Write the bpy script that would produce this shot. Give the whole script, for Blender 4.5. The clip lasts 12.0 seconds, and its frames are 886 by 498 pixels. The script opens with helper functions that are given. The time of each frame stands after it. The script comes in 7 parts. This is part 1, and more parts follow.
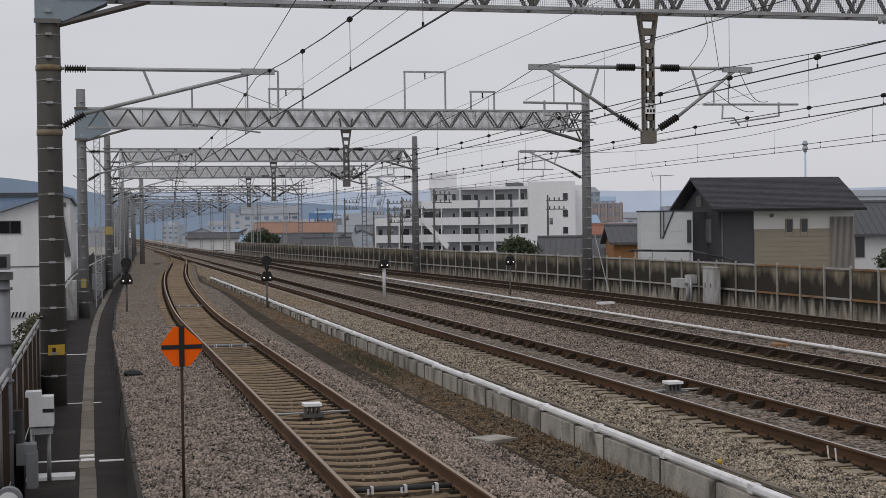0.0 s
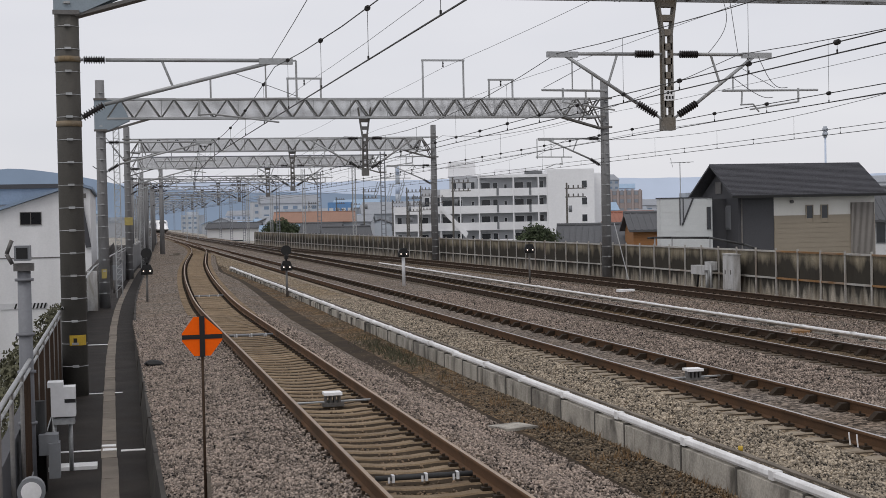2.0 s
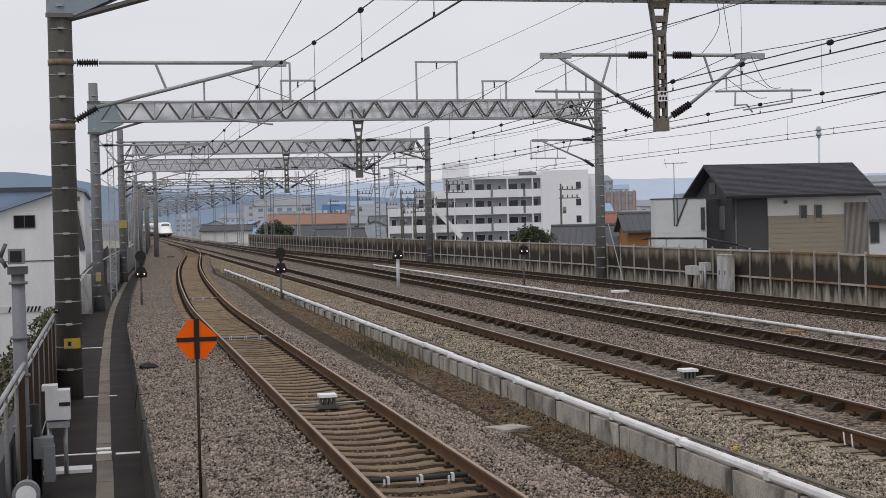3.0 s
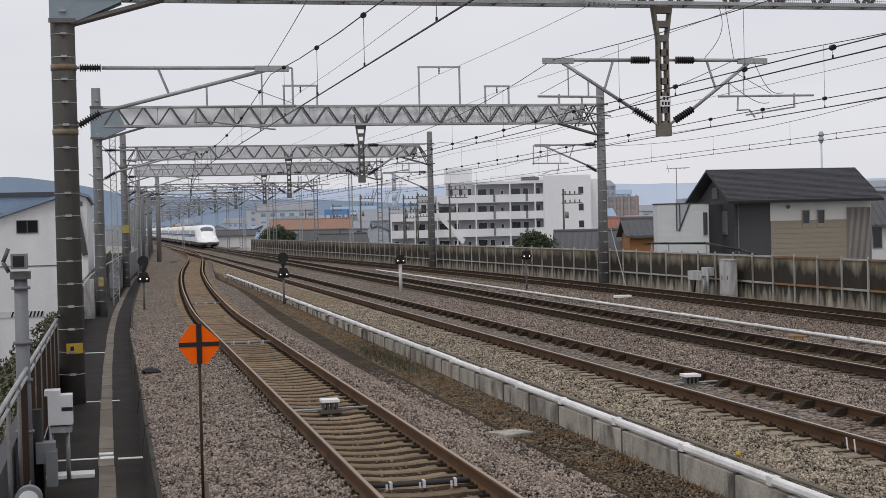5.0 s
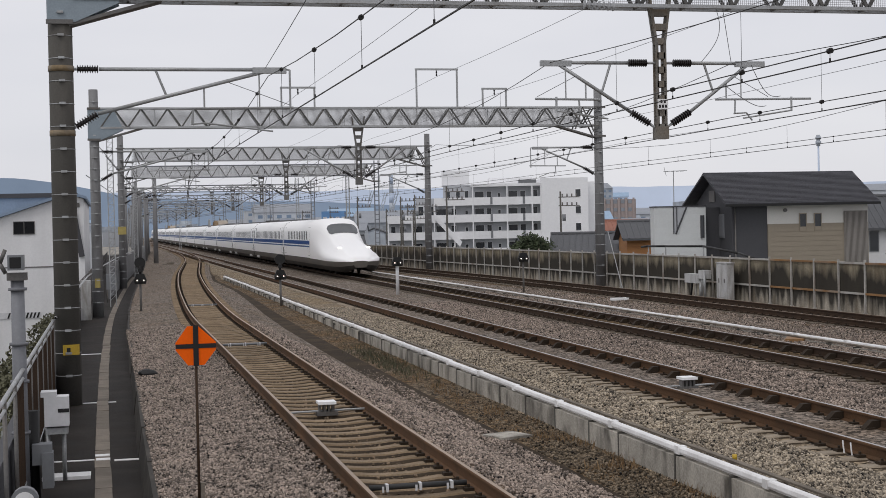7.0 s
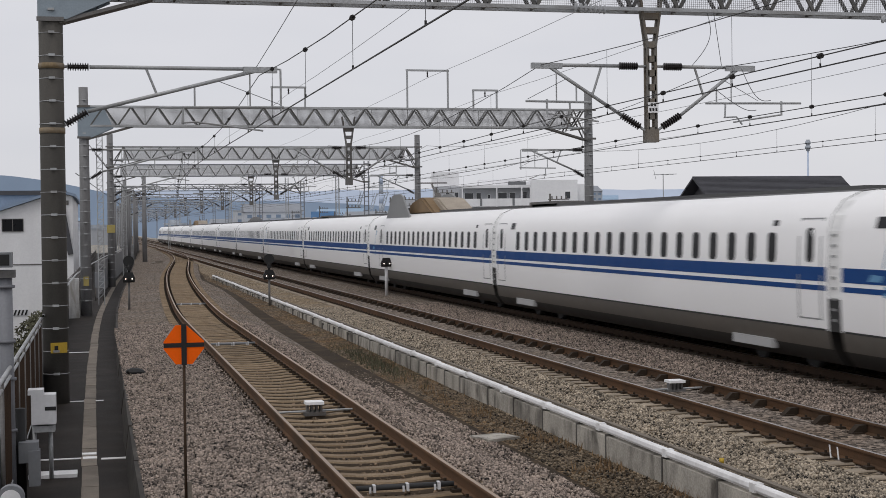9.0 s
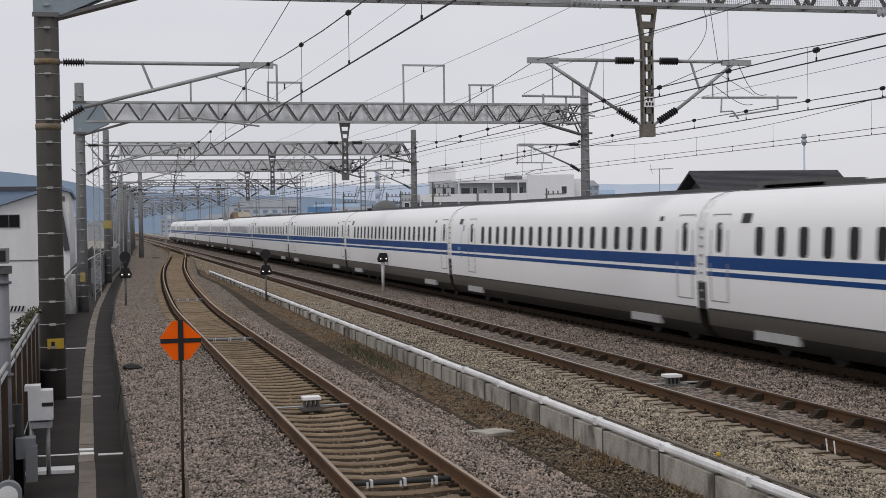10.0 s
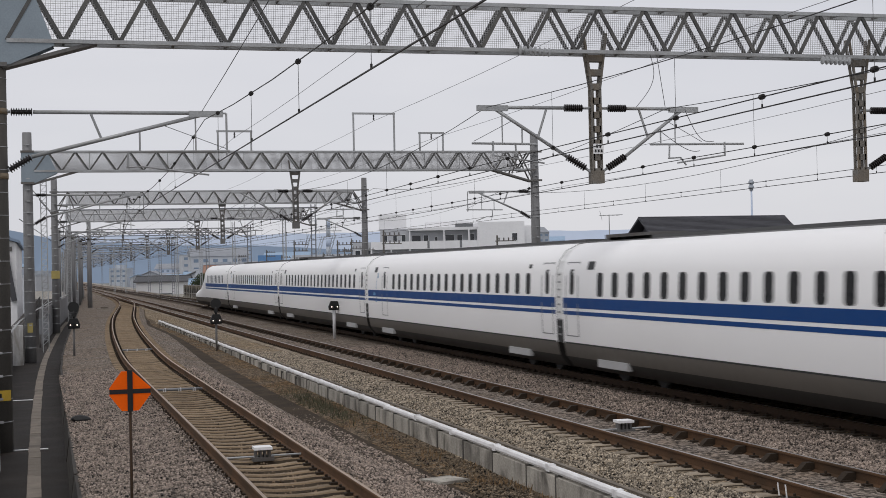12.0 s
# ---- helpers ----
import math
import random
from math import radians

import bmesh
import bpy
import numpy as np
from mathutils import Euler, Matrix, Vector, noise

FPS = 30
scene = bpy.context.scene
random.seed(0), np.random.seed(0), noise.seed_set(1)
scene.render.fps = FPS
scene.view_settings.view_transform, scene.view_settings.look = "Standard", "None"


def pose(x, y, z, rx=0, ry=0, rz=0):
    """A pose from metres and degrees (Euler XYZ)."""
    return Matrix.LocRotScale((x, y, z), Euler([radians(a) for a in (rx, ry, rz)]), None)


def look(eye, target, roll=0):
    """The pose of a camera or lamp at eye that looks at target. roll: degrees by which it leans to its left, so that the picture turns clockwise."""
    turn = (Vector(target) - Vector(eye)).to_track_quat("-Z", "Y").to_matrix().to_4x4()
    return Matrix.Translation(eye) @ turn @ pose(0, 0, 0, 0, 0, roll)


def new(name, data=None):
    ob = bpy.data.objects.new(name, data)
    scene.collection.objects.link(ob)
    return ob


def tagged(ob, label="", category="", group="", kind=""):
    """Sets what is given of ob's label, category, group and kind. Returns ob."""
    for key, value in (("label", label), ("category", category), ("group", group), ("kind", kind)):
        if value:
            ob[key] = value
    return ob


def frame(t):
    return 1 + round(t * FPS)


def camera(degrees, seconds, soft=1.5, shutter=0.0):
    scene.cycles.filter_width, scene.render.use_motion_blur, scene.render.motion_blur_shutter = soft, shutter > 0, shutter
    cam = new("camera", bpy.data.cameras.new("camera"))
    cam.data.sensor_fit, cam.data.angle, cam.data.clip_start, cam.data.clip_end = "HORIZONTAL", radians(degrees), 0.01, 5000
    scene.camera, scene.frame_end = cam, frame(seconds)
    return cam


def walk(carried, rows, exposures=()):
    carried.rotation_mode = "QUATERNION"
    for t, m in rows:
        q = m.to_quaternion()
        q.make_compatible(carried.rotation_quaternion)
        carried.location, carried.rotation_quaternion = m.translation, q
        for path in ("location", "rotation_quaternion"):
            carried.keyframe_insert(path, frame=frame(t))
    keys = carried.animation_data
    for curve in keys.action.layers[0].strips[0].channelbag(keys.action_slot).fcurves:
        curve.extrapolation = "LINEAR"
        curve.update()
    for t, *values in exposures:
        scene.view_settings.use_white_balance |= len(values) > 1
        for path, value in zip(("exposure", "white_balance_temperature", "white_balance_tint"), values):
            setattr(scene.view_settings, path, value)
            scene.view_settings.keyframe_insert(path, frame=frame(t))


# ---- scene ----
# camera at the end of a platform, turning by hand
cam = camera(34.0, 12.0, soft=0.85, shutter=0.1)
EYE = (0.0, 0.0, 3.12)
TURNS = [
    (0, -13.545, -0.842, 0.779),
    (0.5, -13.417, -1.092, 0.835),
    (1, -13.099, -1.21, 1.071),
    (1.5, -12.865, -1.238, 1.027),
    (2, -12.793, -1.285, 1.159),
    (2.5, -12.95, -1.302, 1.3),
    (3, -13.022, -1.227, 1.382),
    (5, -12.923, -1.027, 1.379),
    (5.5, -12.951, -0.999, 1.279),
    (6, -12.987, -0.986, 1.252),
    (6.5, -12.993, -0.972, 1.228),
    (7, -13.038, -0.94, 1.23),
    (9, -13.452, -0.899, 0.702),
    (9.5, -13.513, -1.078, 0.915),
    (10, -13.588, -1.1, 0.833),
    (10.5, -13.873, -0.834, 1.052),
    (11, -14.777, -0.277, 1.119),
    (11.5, -15.075, 0.144, 1.232),
    (12, -15.523, 0.739, 1.268),
]
walk(cam, [(t, pose(*EYE, 90 + pitch, roll, yaw)) for t, yaw, pitch, roll in TURNS],
     exposures=[(0.0, -0.26), (0.5, -0.13), (1.0, -0.05), (1.5, 0.0), (7.2, 0.0), (8.8, -0.1), (12.0, -0.1)])

# ---- world and light: bright overcast ----
world = bpy.data.worlds.new("overcast")
scene.world = world
world.use_nodes = True
wn, wl = world.node_tree.nodes, world.node_tree.links
wn.clear()
w_out = wn.new("ShaderNodeOutputWorld")
w_bg = wn.new("ShaderNodeBackground")
w_sky = wn.new("ShaderNodeTexSky")
w_sky.sky_type = "NISHITA"
w_sky.sun_disc = False
w_sky.sun_elevation, w_sky.sun_rotation = radians(48), radians(200)
w_mul = wn.new("ShaderNodeVectorMath")
w_mul.operation = "SCALE"
w_mul.inputs["Scale"].default_value = 0.10
w_co = wn.new("ShaderNodeTexCoord")
w_map = wn.new("ShaderNodeMapping")
w_map.inputs["Scale"].default_value = (1.0, 1.0, 4.0)
w_noise = wn.new("ShaderNodeTexNoise")
w_noise.inputs["Scale"].default_value = 2.2
w_noise.inputs["Detail"].default_value = 4.0
w_ramp = wn.new("ShaderNodeValToRGB")
w_ramp.color_ramp.elements[0].position = 0.3
w_ramp.color_ramp.elements[0].color = (0.69, 0.695, 0.75, 1)
w_ramp.color_ramp.elements[1].position = 0.72
w_ramp.color_ramp.elements[1].color = (0.82, 0.81, 0.845, 1)
w_mix = wn.new("ShaderNodeMixRGB")
w_mix.inputs[0].default_value = 0.93
wl.new(w_co.outputs["Generated"], w_map.inputs["Vector"])
wl.new(w_map.outputs["Vector"], w_noise.inputs["Vector"])
wl.new(w_noise.outputs["Fac"], w_ramp.inputs["Fac"])
wl.new(w_sky.outputs["Color"], w_mul.inputs[0])
wl.new(w_mul.outputs[0], w_mix.inputs[1])
wl.new(w_ramp.outputs["Color"], w_mix.inputs[2])
wl.new(w_mix.outputs[0], w_bg.inputs["Color"])
w_bg.inputs["Strength"].default_value = 1.0
wl.new(w_bg.outputs[0], w_out.inputs["Surface"])

sun = new("sun", bpy.data.lights.new("sun", "SUN"))
sun.data.energy, sun.data.angle, sun.data.color = 0.9, radians(25), (1.0, 0.97, 0.93)
sun.matrix_world = look((0, 0, 50), (24, 24, 0))

# ---- materials ----
def material(name, base, rough=0.8, metal=0.0, vary=0.25, scale=3.0, fine=40.0, bump=0.15, stain=None, stain_amount=0.4,
             stretch=(1, 1, 1), island=False, spec=0.4, dist=0.02):
    m = bpy.data.materials.new(name)
    m.use_nodes = True
    n, l = m.node_tree.nodes, m.node_tree.links
    b = n["Principled BSDF"]
    b.inputs["Metallic"].default_value = metal
    b.inputs["Specular IOR Level"].default_value = spec
    co = n.new("ShaderNodeTexCoord")
    mp = n.new("ShaderNodeMapping")
    mp.inputs["Scale"].default_value = stretch
    own = n.new("ShaderNodeObjectInfo").outputs["Random"]
    far = n.new("ShaderNodeVectorMath")
    far.operation = "MULTIPLY_ADD"
    far.inputs[0].default_value = (31.0, 53.0, 17.0)
    l.new(own, far.inputs[1])
    l.new(co.outputs["Object"], far.inputs[2])
    place = far.outputs[0]
    l.new(place, mp.inputs["Vector"])
    big, small = n.new("ShaderNodeTexNoise"), n.new("ShaderNodeTexNoise")
    big.inputs["Scale"].default_value, big.inputs["Detail"].default_value = scale, 5
    small.inputs["Scale"].default_value, small.inputs["Detail"].default_value = fine, 3
    l.new(mp.outputs["Vector"], big.inputs["Vector"])
    l.new(place, small.inputs["Vector"])
    add = n.new("ShaderNodeMath")
    add.operation = "ADD"
    l.new(big.outputs["Fac"], add.inputs[0])
    l.new(small.outputs["Fac"], add.inputs[1])
    src = add.outputs[0]
    rnd = n.new("ShaderNodeNewGeometry").outputs["Random Per Island"] if island else n.new("ShaderNodeObjectInfo").outputs["Random"]
    a2 = n.new("ShaderNodeMath")
    a2.operation = "MULTIPLY_ADD"
    a2.inputs[1].default_value = 0.7 if island else 0.25
    l.new(rnd, a2.inputs[0])
    l.new(src, a2.inputs[2])
    rg = n.new("ShaderNodeMapRange")
    rg.inputs["From Min"].default_value, rg.inputs["From Max"].default_value = (0.89, 1.81) if island else (0.75, 1.5)
    rg.inputs["To Min"].default_value, rg.inputs["To Max"].default_value = 1 - vary, 1 + vary
    l.new(a2.outputs[0], rg.inputs["Value"])
    col = n.new("ShaderNodeVectorMath")
    col.operation = "SCALE"
    col.inputs[0].default_value = base
    l.new(rg.outputs[0], col.inputs["Scale"])
    out = col.outputs[0]
    if stain:
        sn = n.new("ShaderNodeTexNoise")
        sn.inputs["Scale"].default_value, sn.inputs["Detail"].default_value = scale * 0.7, 6
        sn.inputs["Distortion"].default_value = 0.6
        mp2 = n.new("ShaderNodeMapping")
        mp2.inputs["Location"].default_value = (7.3, 2.1, 4.4)
        mp2.inputs["Scale"].default_value = stretch
        l.new(place, mp2.inputs["Vector"])
        l.new(mp2.outputs["Vector"], sn.inputs["Vector"])
        r2 = n.new("ShaderNodeMapRange")
        r2.inputs["From Min"].default_value, r2.inputs["From Max"].default_value = 0.45, 0.68
        r2.inputs["To Max"].default_value = stain_amount
        l.new(sn.outputs["Fac"], r2.inputs["Value"])
        mx = n.new("ShaderNodeMixRGB")
        mx.inputs[2].default_value = (*stain, 1)
        l.new(r2.outputs[0], mx.inputs[0])
        l.new(out, mx.inputs[1])
        out = mx.outputs[0]
    l.new(out, b.inputs["Base Color"])
    rr = n.new("ShaderNodeMapRange")
    rr.inputs["To Min"].default_value, rr.inputs["To Max"].default_value = max(0.03, rough - 0.12), min(1, rough + 0.12)
    l.new(big.outputs["Fac"], rr.inputs["Value"])
    l.new(rr.outputs[0], b.inputs["Roughness"])
    if bump:
        bp = n.new("ShaderNodeBump")
        bp.inputs["Strength"].default_value, bp.inputs["Distance"].default_value = bump, dist
        l.new(src, bp.inputs["Height"])
        l.new(bp.outputs[0], b.inputs["Normal"])
    return m


def ballast_material(name, tone, tint, amount):
    """Crushed stone: cells of differing grey, rust-brown in patches."""
    m = bpy.data.materials.new(name)
    m.use_nodes = True
    n, l = m.node_tree.nodes, m.node_tree.links
    b = n["Principled BSDF"]
    b.inputs["Roughness"].default_value = 0.9
    b.inputs["Specular IOR Level"].default_value = 0.1
    co = n.new("ShaderNodeTexCoord")
    v = n.new("ShaderNodeTexVoronoi")
    v.inputs["Scale"].default_value = 17.0
    l.new(co.outputs["Object"], v.inputs["Vector"])
    ramp = n.new("ShaderNodeValToRGB")
    sep = n.new("ShaderNodeSeparateColor")
    l.new(v.outputs["Color"], sep.inputs[0])
    l.new(sep.outputs[0], ramp.inputs["Fac"])
    e = ramp.color_ramp.elements
    # Darkest cells stand in for the shaded gaps between stones.
    e[0].color = (*[c * 0.12 for c in tone], 1)
    e[1].color = (*[c * 2.2 for c in tone], 1)
    mid = e.new(0.55)
    mid.color = (*tone, 1)
    big = n.new("ShaderNodeTexNoise")
    big.inputs["Scale"].default_value, big.inputs["Detail"].default_value = 0.6, 6
    l.new(co.outputs["Object"], big.inputs["Vector"])
    rg = n.new("ShaderNodeMapRange")
    rg.inputs["From Min"].default_value, rg.inputs["From Max"].default_value = 0.4, 0.65
    rg.inputs["To Max"].default_value = amount
    l.new(big.outputs["Fac"], rg.inputs["Value"])
    mx = n.new("ShaderNodeMixRGB")
    mx.blend_type = "MULTIPLY"
    mx.inputs[2].default_value = (*tint, 1)
    l.new(rg.outputs[0], mx.inputs[0])
    l.new(ramp.outputs["Color"], mx.inputs[1])
    l.new(mx.outputs[0], b.inputs["Base Color"])
    bp = n.new("ShaderNodeBump")
    bp.inputs["Strength"].default_value, bp.inputs["Distance"].default_value = 0.9, 0.05
    bp.invert = True
    l.new(v.outputs["Distance"], bp.inputs["Height"])
    l.new(bp.outputs[0], b.inputs["Normal"])
    return m


def glow(name, colour, strength):
    m = bpy.data.materials.new(name)
    m.use_nodes = True
    b = m.node_tree.nodes["Principled BSDF"]
    b.inputs["Base Color"].default_value = (*colour, 1)
    b.inputs["Emission Color"].default_value = (*colour, 1)
    b.inputs["Emission Strength"].default_value = strength
    return m


M_BALLAST = ballast_material("ballast_grey", (0.178, 0.150, 0.126), (0.85, 0.76, 0.66), 0.7)
M_BALLAST_BROWN = ballast_material("ballast_brown", (0.225, 0.182, 0.130), (0.85, 0.74, 0.60), 0.7)
# Rust brown, darkened further to give the dark gaps between sleepers.
M_BED_DARK = ballast_material("rusty_bed", (0.115, 0.085, 0.055), (0.85, 0.7, 0.5), 0.7)
M_DIRT = ballast_material("gravelly_dirt", (0.12, 0.092, 0.064), (1.0, 0.78, 0.5), 0.8)
M_STRIP = material("dark_wet_strip", (0.040, 0.030, 0.021), 0.9, vary=0.4, scale=1.5, fine=30, bump=0.25, stain=(0.085, 0.062, 0.040), stain_amount=0.6, spec=0.08)
M_ASPHALT = material("dark_walkway", (0.022, 0.0185, 0.016), 0.75, vary=0.3, scale=1.2, fine=80, bump=0.2, stain=(0.042, 0.035, 0.030), stain_amount=0.6, spec=0.12)
M_TROUGH = material("concrete_lid", (0.205, 0.178, 0.148), 0.85, vary=0.35, scale=2, fine=60, stain=(0.1, 0.085, 0.07), spec=0.15)
M_CONCRETE = material("weathered_concrete", (0.37, 0.345, 0.30), 0.85, vary=0.4, scale=2.6, fine=30, stain=(0.05, 0.043, 0.034), stain_amount=0.95, stretch=(1, 1, 0.5))
M_POST = material("post_concrete", (0.082, 0.077, 0.069), 0.85, vary=0.22, scale=1.5, fine=30, stain=(0.12, 0.11, 0.095), stain_amount=0.5, stretch=(2, 2, 0.35))
M_POST_GREY = material("grey_post_concrete", (0.20, 0.20, 0.203), 0.8, vary=0.2, scale=1.5, fine=30, stain=(0.09, 0.085, 0.08), stain_amount=0.5, stretch=(2, 2, 0.35))
M_SLEEPER = material("sleeper_concrete", (0.225, 0.165, 0.104), 0.9, vary=0.45, scale=2.5, fine=40, stain=(0.15, 0.10, 0.055), stain_amount=0.7)
M_SLEEPER_SIDE = material("dark_sleeper_flank", (0.060, 0.044, 0.030), 0.95, vary=0.35, scale=2.5, fine=40, stain=(0.10, 0.075, 0.05), stain_amount=0.6)
M_SLEEPER_OLD = material("oily_sleeper", (0.13, 0.105, 0.08), 0.9, vary=0.3, scale=2.5, fine=40, stain=(0.06, 0.045, 0.032), stain_amount=0.7)
M_SLEEPER_DARK = material("sleeper_grey", (0.29, 0.24, 0.18), 0.9, vary=0.28, scale=2.5, fine=40, stain=(0.09, 0.07, 0.05), stain_amount=0.7)
M_RAIL = material("rusty_rail", (0.105, 0.057, 0.030), 0.85, vary=0.3, scale=1.2, fine=60, bump=0.1, stain=(0.050, 0.033, 0.020), stain_amount=0.7, spec=0.2)
M_RAIL_DARK = material("dark_rusty_rail", (0.050, 0.031, 0.020), 0.85, vary=0.3, scale=3, fine=60, bump=0.1, stain=(0.03, 0.02, 0.014), spec=0.2)
# Fasteners and guard brackets share one near-black brown.
M_CLIP = material("dark_fastener", (0.033, 0.023, 0.015), 0.8, vary=0.3, scale=8, fine=60, bump=0.1, spec=0.2)
M_RAILTOP = material("polished_rail_head", (0.50, 0.47, 0.45), 0.36, metal=1.0, vary=0.12, scale=1, fine=30, bump=0.0)
M_RAILTOP_DULL = material("dull_rail_head", (0.34, 0.26, 0.19), 0.5, metal=0.45, vary=0.2, scale=1, fine=30, bump=0.0)
M_GALV = material("galvanised_steel", (0.40, 0.41, 0.415), 0.55, metal=0.35, vary=0.22, scale=1.2, fine=25, bump=0.05, stain=(0.16, 0.14, 0.12), stain_amount=0.4)
# Steel copy for far gantries, haze tinted into its blue-grey.
M_GALV_FAR = material("hazy_far_steel", (0.20, 0.21, 0.23), 0.65, metal=0.1, vary=0.2, scale=1.2, fine=10, bump=0.0)
M_GALV_DARK = material("weathered_steel", (0.15, 0.145, 0.14), 0.6, metal=0.3, vary=0.25, scale=1.5, fine=25, bump=0.05, stain=(0.10, 0.07, 0.045), stain_amount=0.4)
M_GUSSET = material("painted_gusset", (0.27, 0.32, 0.36), 0.55, metal=0.2, vary=0.12, scale=2, fine=25, bump=0.03)
M_RUSTSTEEL = material("brown_hanger_steel", (0.17, 0.158, 0.14), 0.65, metal=0.2, vary=0.3, scale=2, fine=25, stain=(0.21, 0.14, 0.07), stain_amount=0.45)
M_MESH = material("beam_gauze", (0.56, 0.56, 0.57), 0.7, metal=0.2, vary=0.15, scale=2, fine=60, bump=0.0)
M_WIRE = material("dark_wire", (0.03, 0.028, 0.027), 0.5, metal=0.5, vary=0.1, bump=0.0)
M_WIRE_GREY = material("grey_wire", (0.14, 0.14, 0.145), 0.5, metal=0.5, vary=0.1, bump=0.0)
M_INSUL = material("brown_insulator", (0.022, 0.018, 0.018), 0.3, vary=0.2, bump=0.0)
M_WHITEPIPE = material("white_sheath", (0.80, 0.795, 0.79), 0.55, vary=0.1, scale=2, fine=25, bump=0.05, stain=(0.42, 0.40, 0.38), stain_amount=0.4)
M_WHITEPAINT = material("white_paint", (0.60, 0.60, 0.61), 0.6, vary=0.08, scale=2, fine=20, bump=0.03, stain=(0.4, 0.4, 0.4), stain_amount=0.3)
M_GREYPAINT = material("grey_paint", (0.19, 0.198, 0.21), 0.55, vary=0.1, scale=2, fine=20, bump=0.03, stain=(0.2, 0.2, 0.2), stain_amount=0.4)
M_GALV_POLE = material("dull_grey_pole", (0.18, 0.185, 0.20), 0.6, vary=0.15, scale=2, fine=20, bump=0.03, stain=(0.12, 0.12, 0.13), stain_amount=0.5, stretch=(2, 2, 0.4))
M_LIDWHITE = material("bright_white_lid", (0.82, 0.82, 0.82), 0.5, vary=0.06, scale=3, fine=20, bump=0.0)
M_BLACK = material("black_paint", (0.012, 0.012, 0.012), 0.6, vary=0.2, bump=0.0)
M_ORANGE = material("orange_paint", (0.88, 0.125, 0.006), 0.7, vary=0.06, scale=2, bump=0.0, spec=0.08)
M_YELLOW = material("yellow_paint", (0.50, 0.33, 0.035), 0.6, vary=0.15, scale=4, bump=0.0)
M_WALL_WHITE = material("white_render", (0.66, 0.66, 0.665), 0.85, vary=0.06, scale=0.4, fine=8, bump=0.05, stain=(0.5, 0.5, 0.5), stain_amount=0.3, stretch=(1, 1, 0.3))
M_SHED = material("shed_render", (0.74, 0.735, 0.74), 0.85, vary=0.06, scale=0.4, fine=8, bump=0.05, stain=(0.42, 0.42, 0.42), stain_amount=0.3, stretch=(1, 1, 0.3))
M_APART = material("apartment_render", (0.82, 0.82, 0.83), 0.85, vary=0.05, scale=0.2, fine=3, bump=0.03, stain=(0.48, 0.48, 0.49), stain_amount=0.35, stretch=(1, 1, 0.25))
# Gallery back walls and annex notch, a darker grey than the outer render.
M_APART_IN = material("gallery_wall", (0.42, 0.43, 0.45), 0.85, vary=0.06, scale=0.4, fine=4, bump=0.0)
M_DARKWALL = material("charcoal_siding", (0.066, 0.066, 0.072), 0.75, vary=0.12, scale=1, fine=12, bump=0.05)
M_SILVER = material("silver_siding", (0.60, 0.615, 0.61), 0.6, vary=0.06, scale=1, fine=12, bump=0.03)
M_SLAT = material("grey_slats", (0.27, 0.25, 0.23), 0.8, vary=0.1, scale=1, fine=12, bump=0.05)
M_BEIGE = material("beige_siding", (0.30, 0.258, 0.20), 0.85, vary=0.08, scale=1, fine=14, bump=0.08)
M_CREAM = material("cream_siding", (0.70, 0.685, 0.64), 0.85, vary=0.05, scale=1, fine=14, bump=0.05)
M_ROOF = material("slate_roof", (0.058, 0.058, 0.066), 0.6, vary=0.5, scale=2, fine=15, bump=0.1)
M_TILE = material("grey_roof_tiles", (0.092, 0.094, 0.10), 0.75, vary=0.2, scale=1, fine=10, bump=0.15)
M_TILE_RED = material("red_roof", (0.27, 0.12, 0.085), 0.8, vary=0.15, scale=0.5, fine=5, bump=0.1)
M_TILE_BLUE = material("blue_roof", (0.22, 0.285, 0.38), 0.6, vary=0.12, scale=0.5, fine=5, bump=0.1)
# Distance haze is mixed into these four roof and wall colours.
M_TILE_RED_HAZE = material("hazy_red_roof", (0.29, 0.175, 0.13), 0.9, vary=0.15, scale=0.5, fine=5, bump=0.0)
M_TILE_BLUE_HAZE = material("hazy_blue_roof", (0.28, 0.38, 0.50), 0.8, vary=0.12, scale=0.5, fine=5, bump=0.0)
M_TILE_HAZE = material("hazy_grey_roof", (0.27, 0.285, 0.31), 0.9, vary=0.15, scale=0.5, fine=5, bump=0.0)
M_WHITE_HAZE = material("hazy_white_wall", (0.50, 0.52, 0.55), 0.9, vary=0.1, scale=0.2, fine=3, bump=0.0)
M_WOOD = material("orange_wood_siding", (0.36, 0.17, 0.065), 0.75, vary=0.2, scale=2, fine=20, bump=0.1, stretch=(0.3, 0.3, 4))
M_GLASS = material("window_glass", (0.03, 0.034, 0.04), 0.12, vary=0.2, bump=0.0, spec=0.6)
M_LEAF = material("leaves", (0.045, 0.06, 0.028), 0.85, vary=0.5, scale=2, fine=8, bump=0.0, island=True)
M_LEAF_DRY = material("dry_weeds", (0.21, 0.135, 0.07), 0.9, vary=0.4, scale=2, fine=8, bump=0.0, island=True)
M_WEED = material("dull_weeds", (0.085, 0.083, 0.05), 0.9, vary=0.5, scale=2, fine=8, bump=0.0, island=True)
M_BARK = material("bark", (0.09, 0.07, 0.05), 0.9, vary=0.3)
M_LAND = material("town_ground", (0.16, 0.165, 0.155), 0.95, vary=0.4, scale=0.01, fine=0.1, bump=0.0)
# Aerial haze painted in: washed-out blues for hills and far town.
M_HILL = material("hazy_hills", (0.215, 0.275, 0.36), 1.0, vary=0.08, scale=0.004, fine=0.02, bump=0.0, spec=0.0)
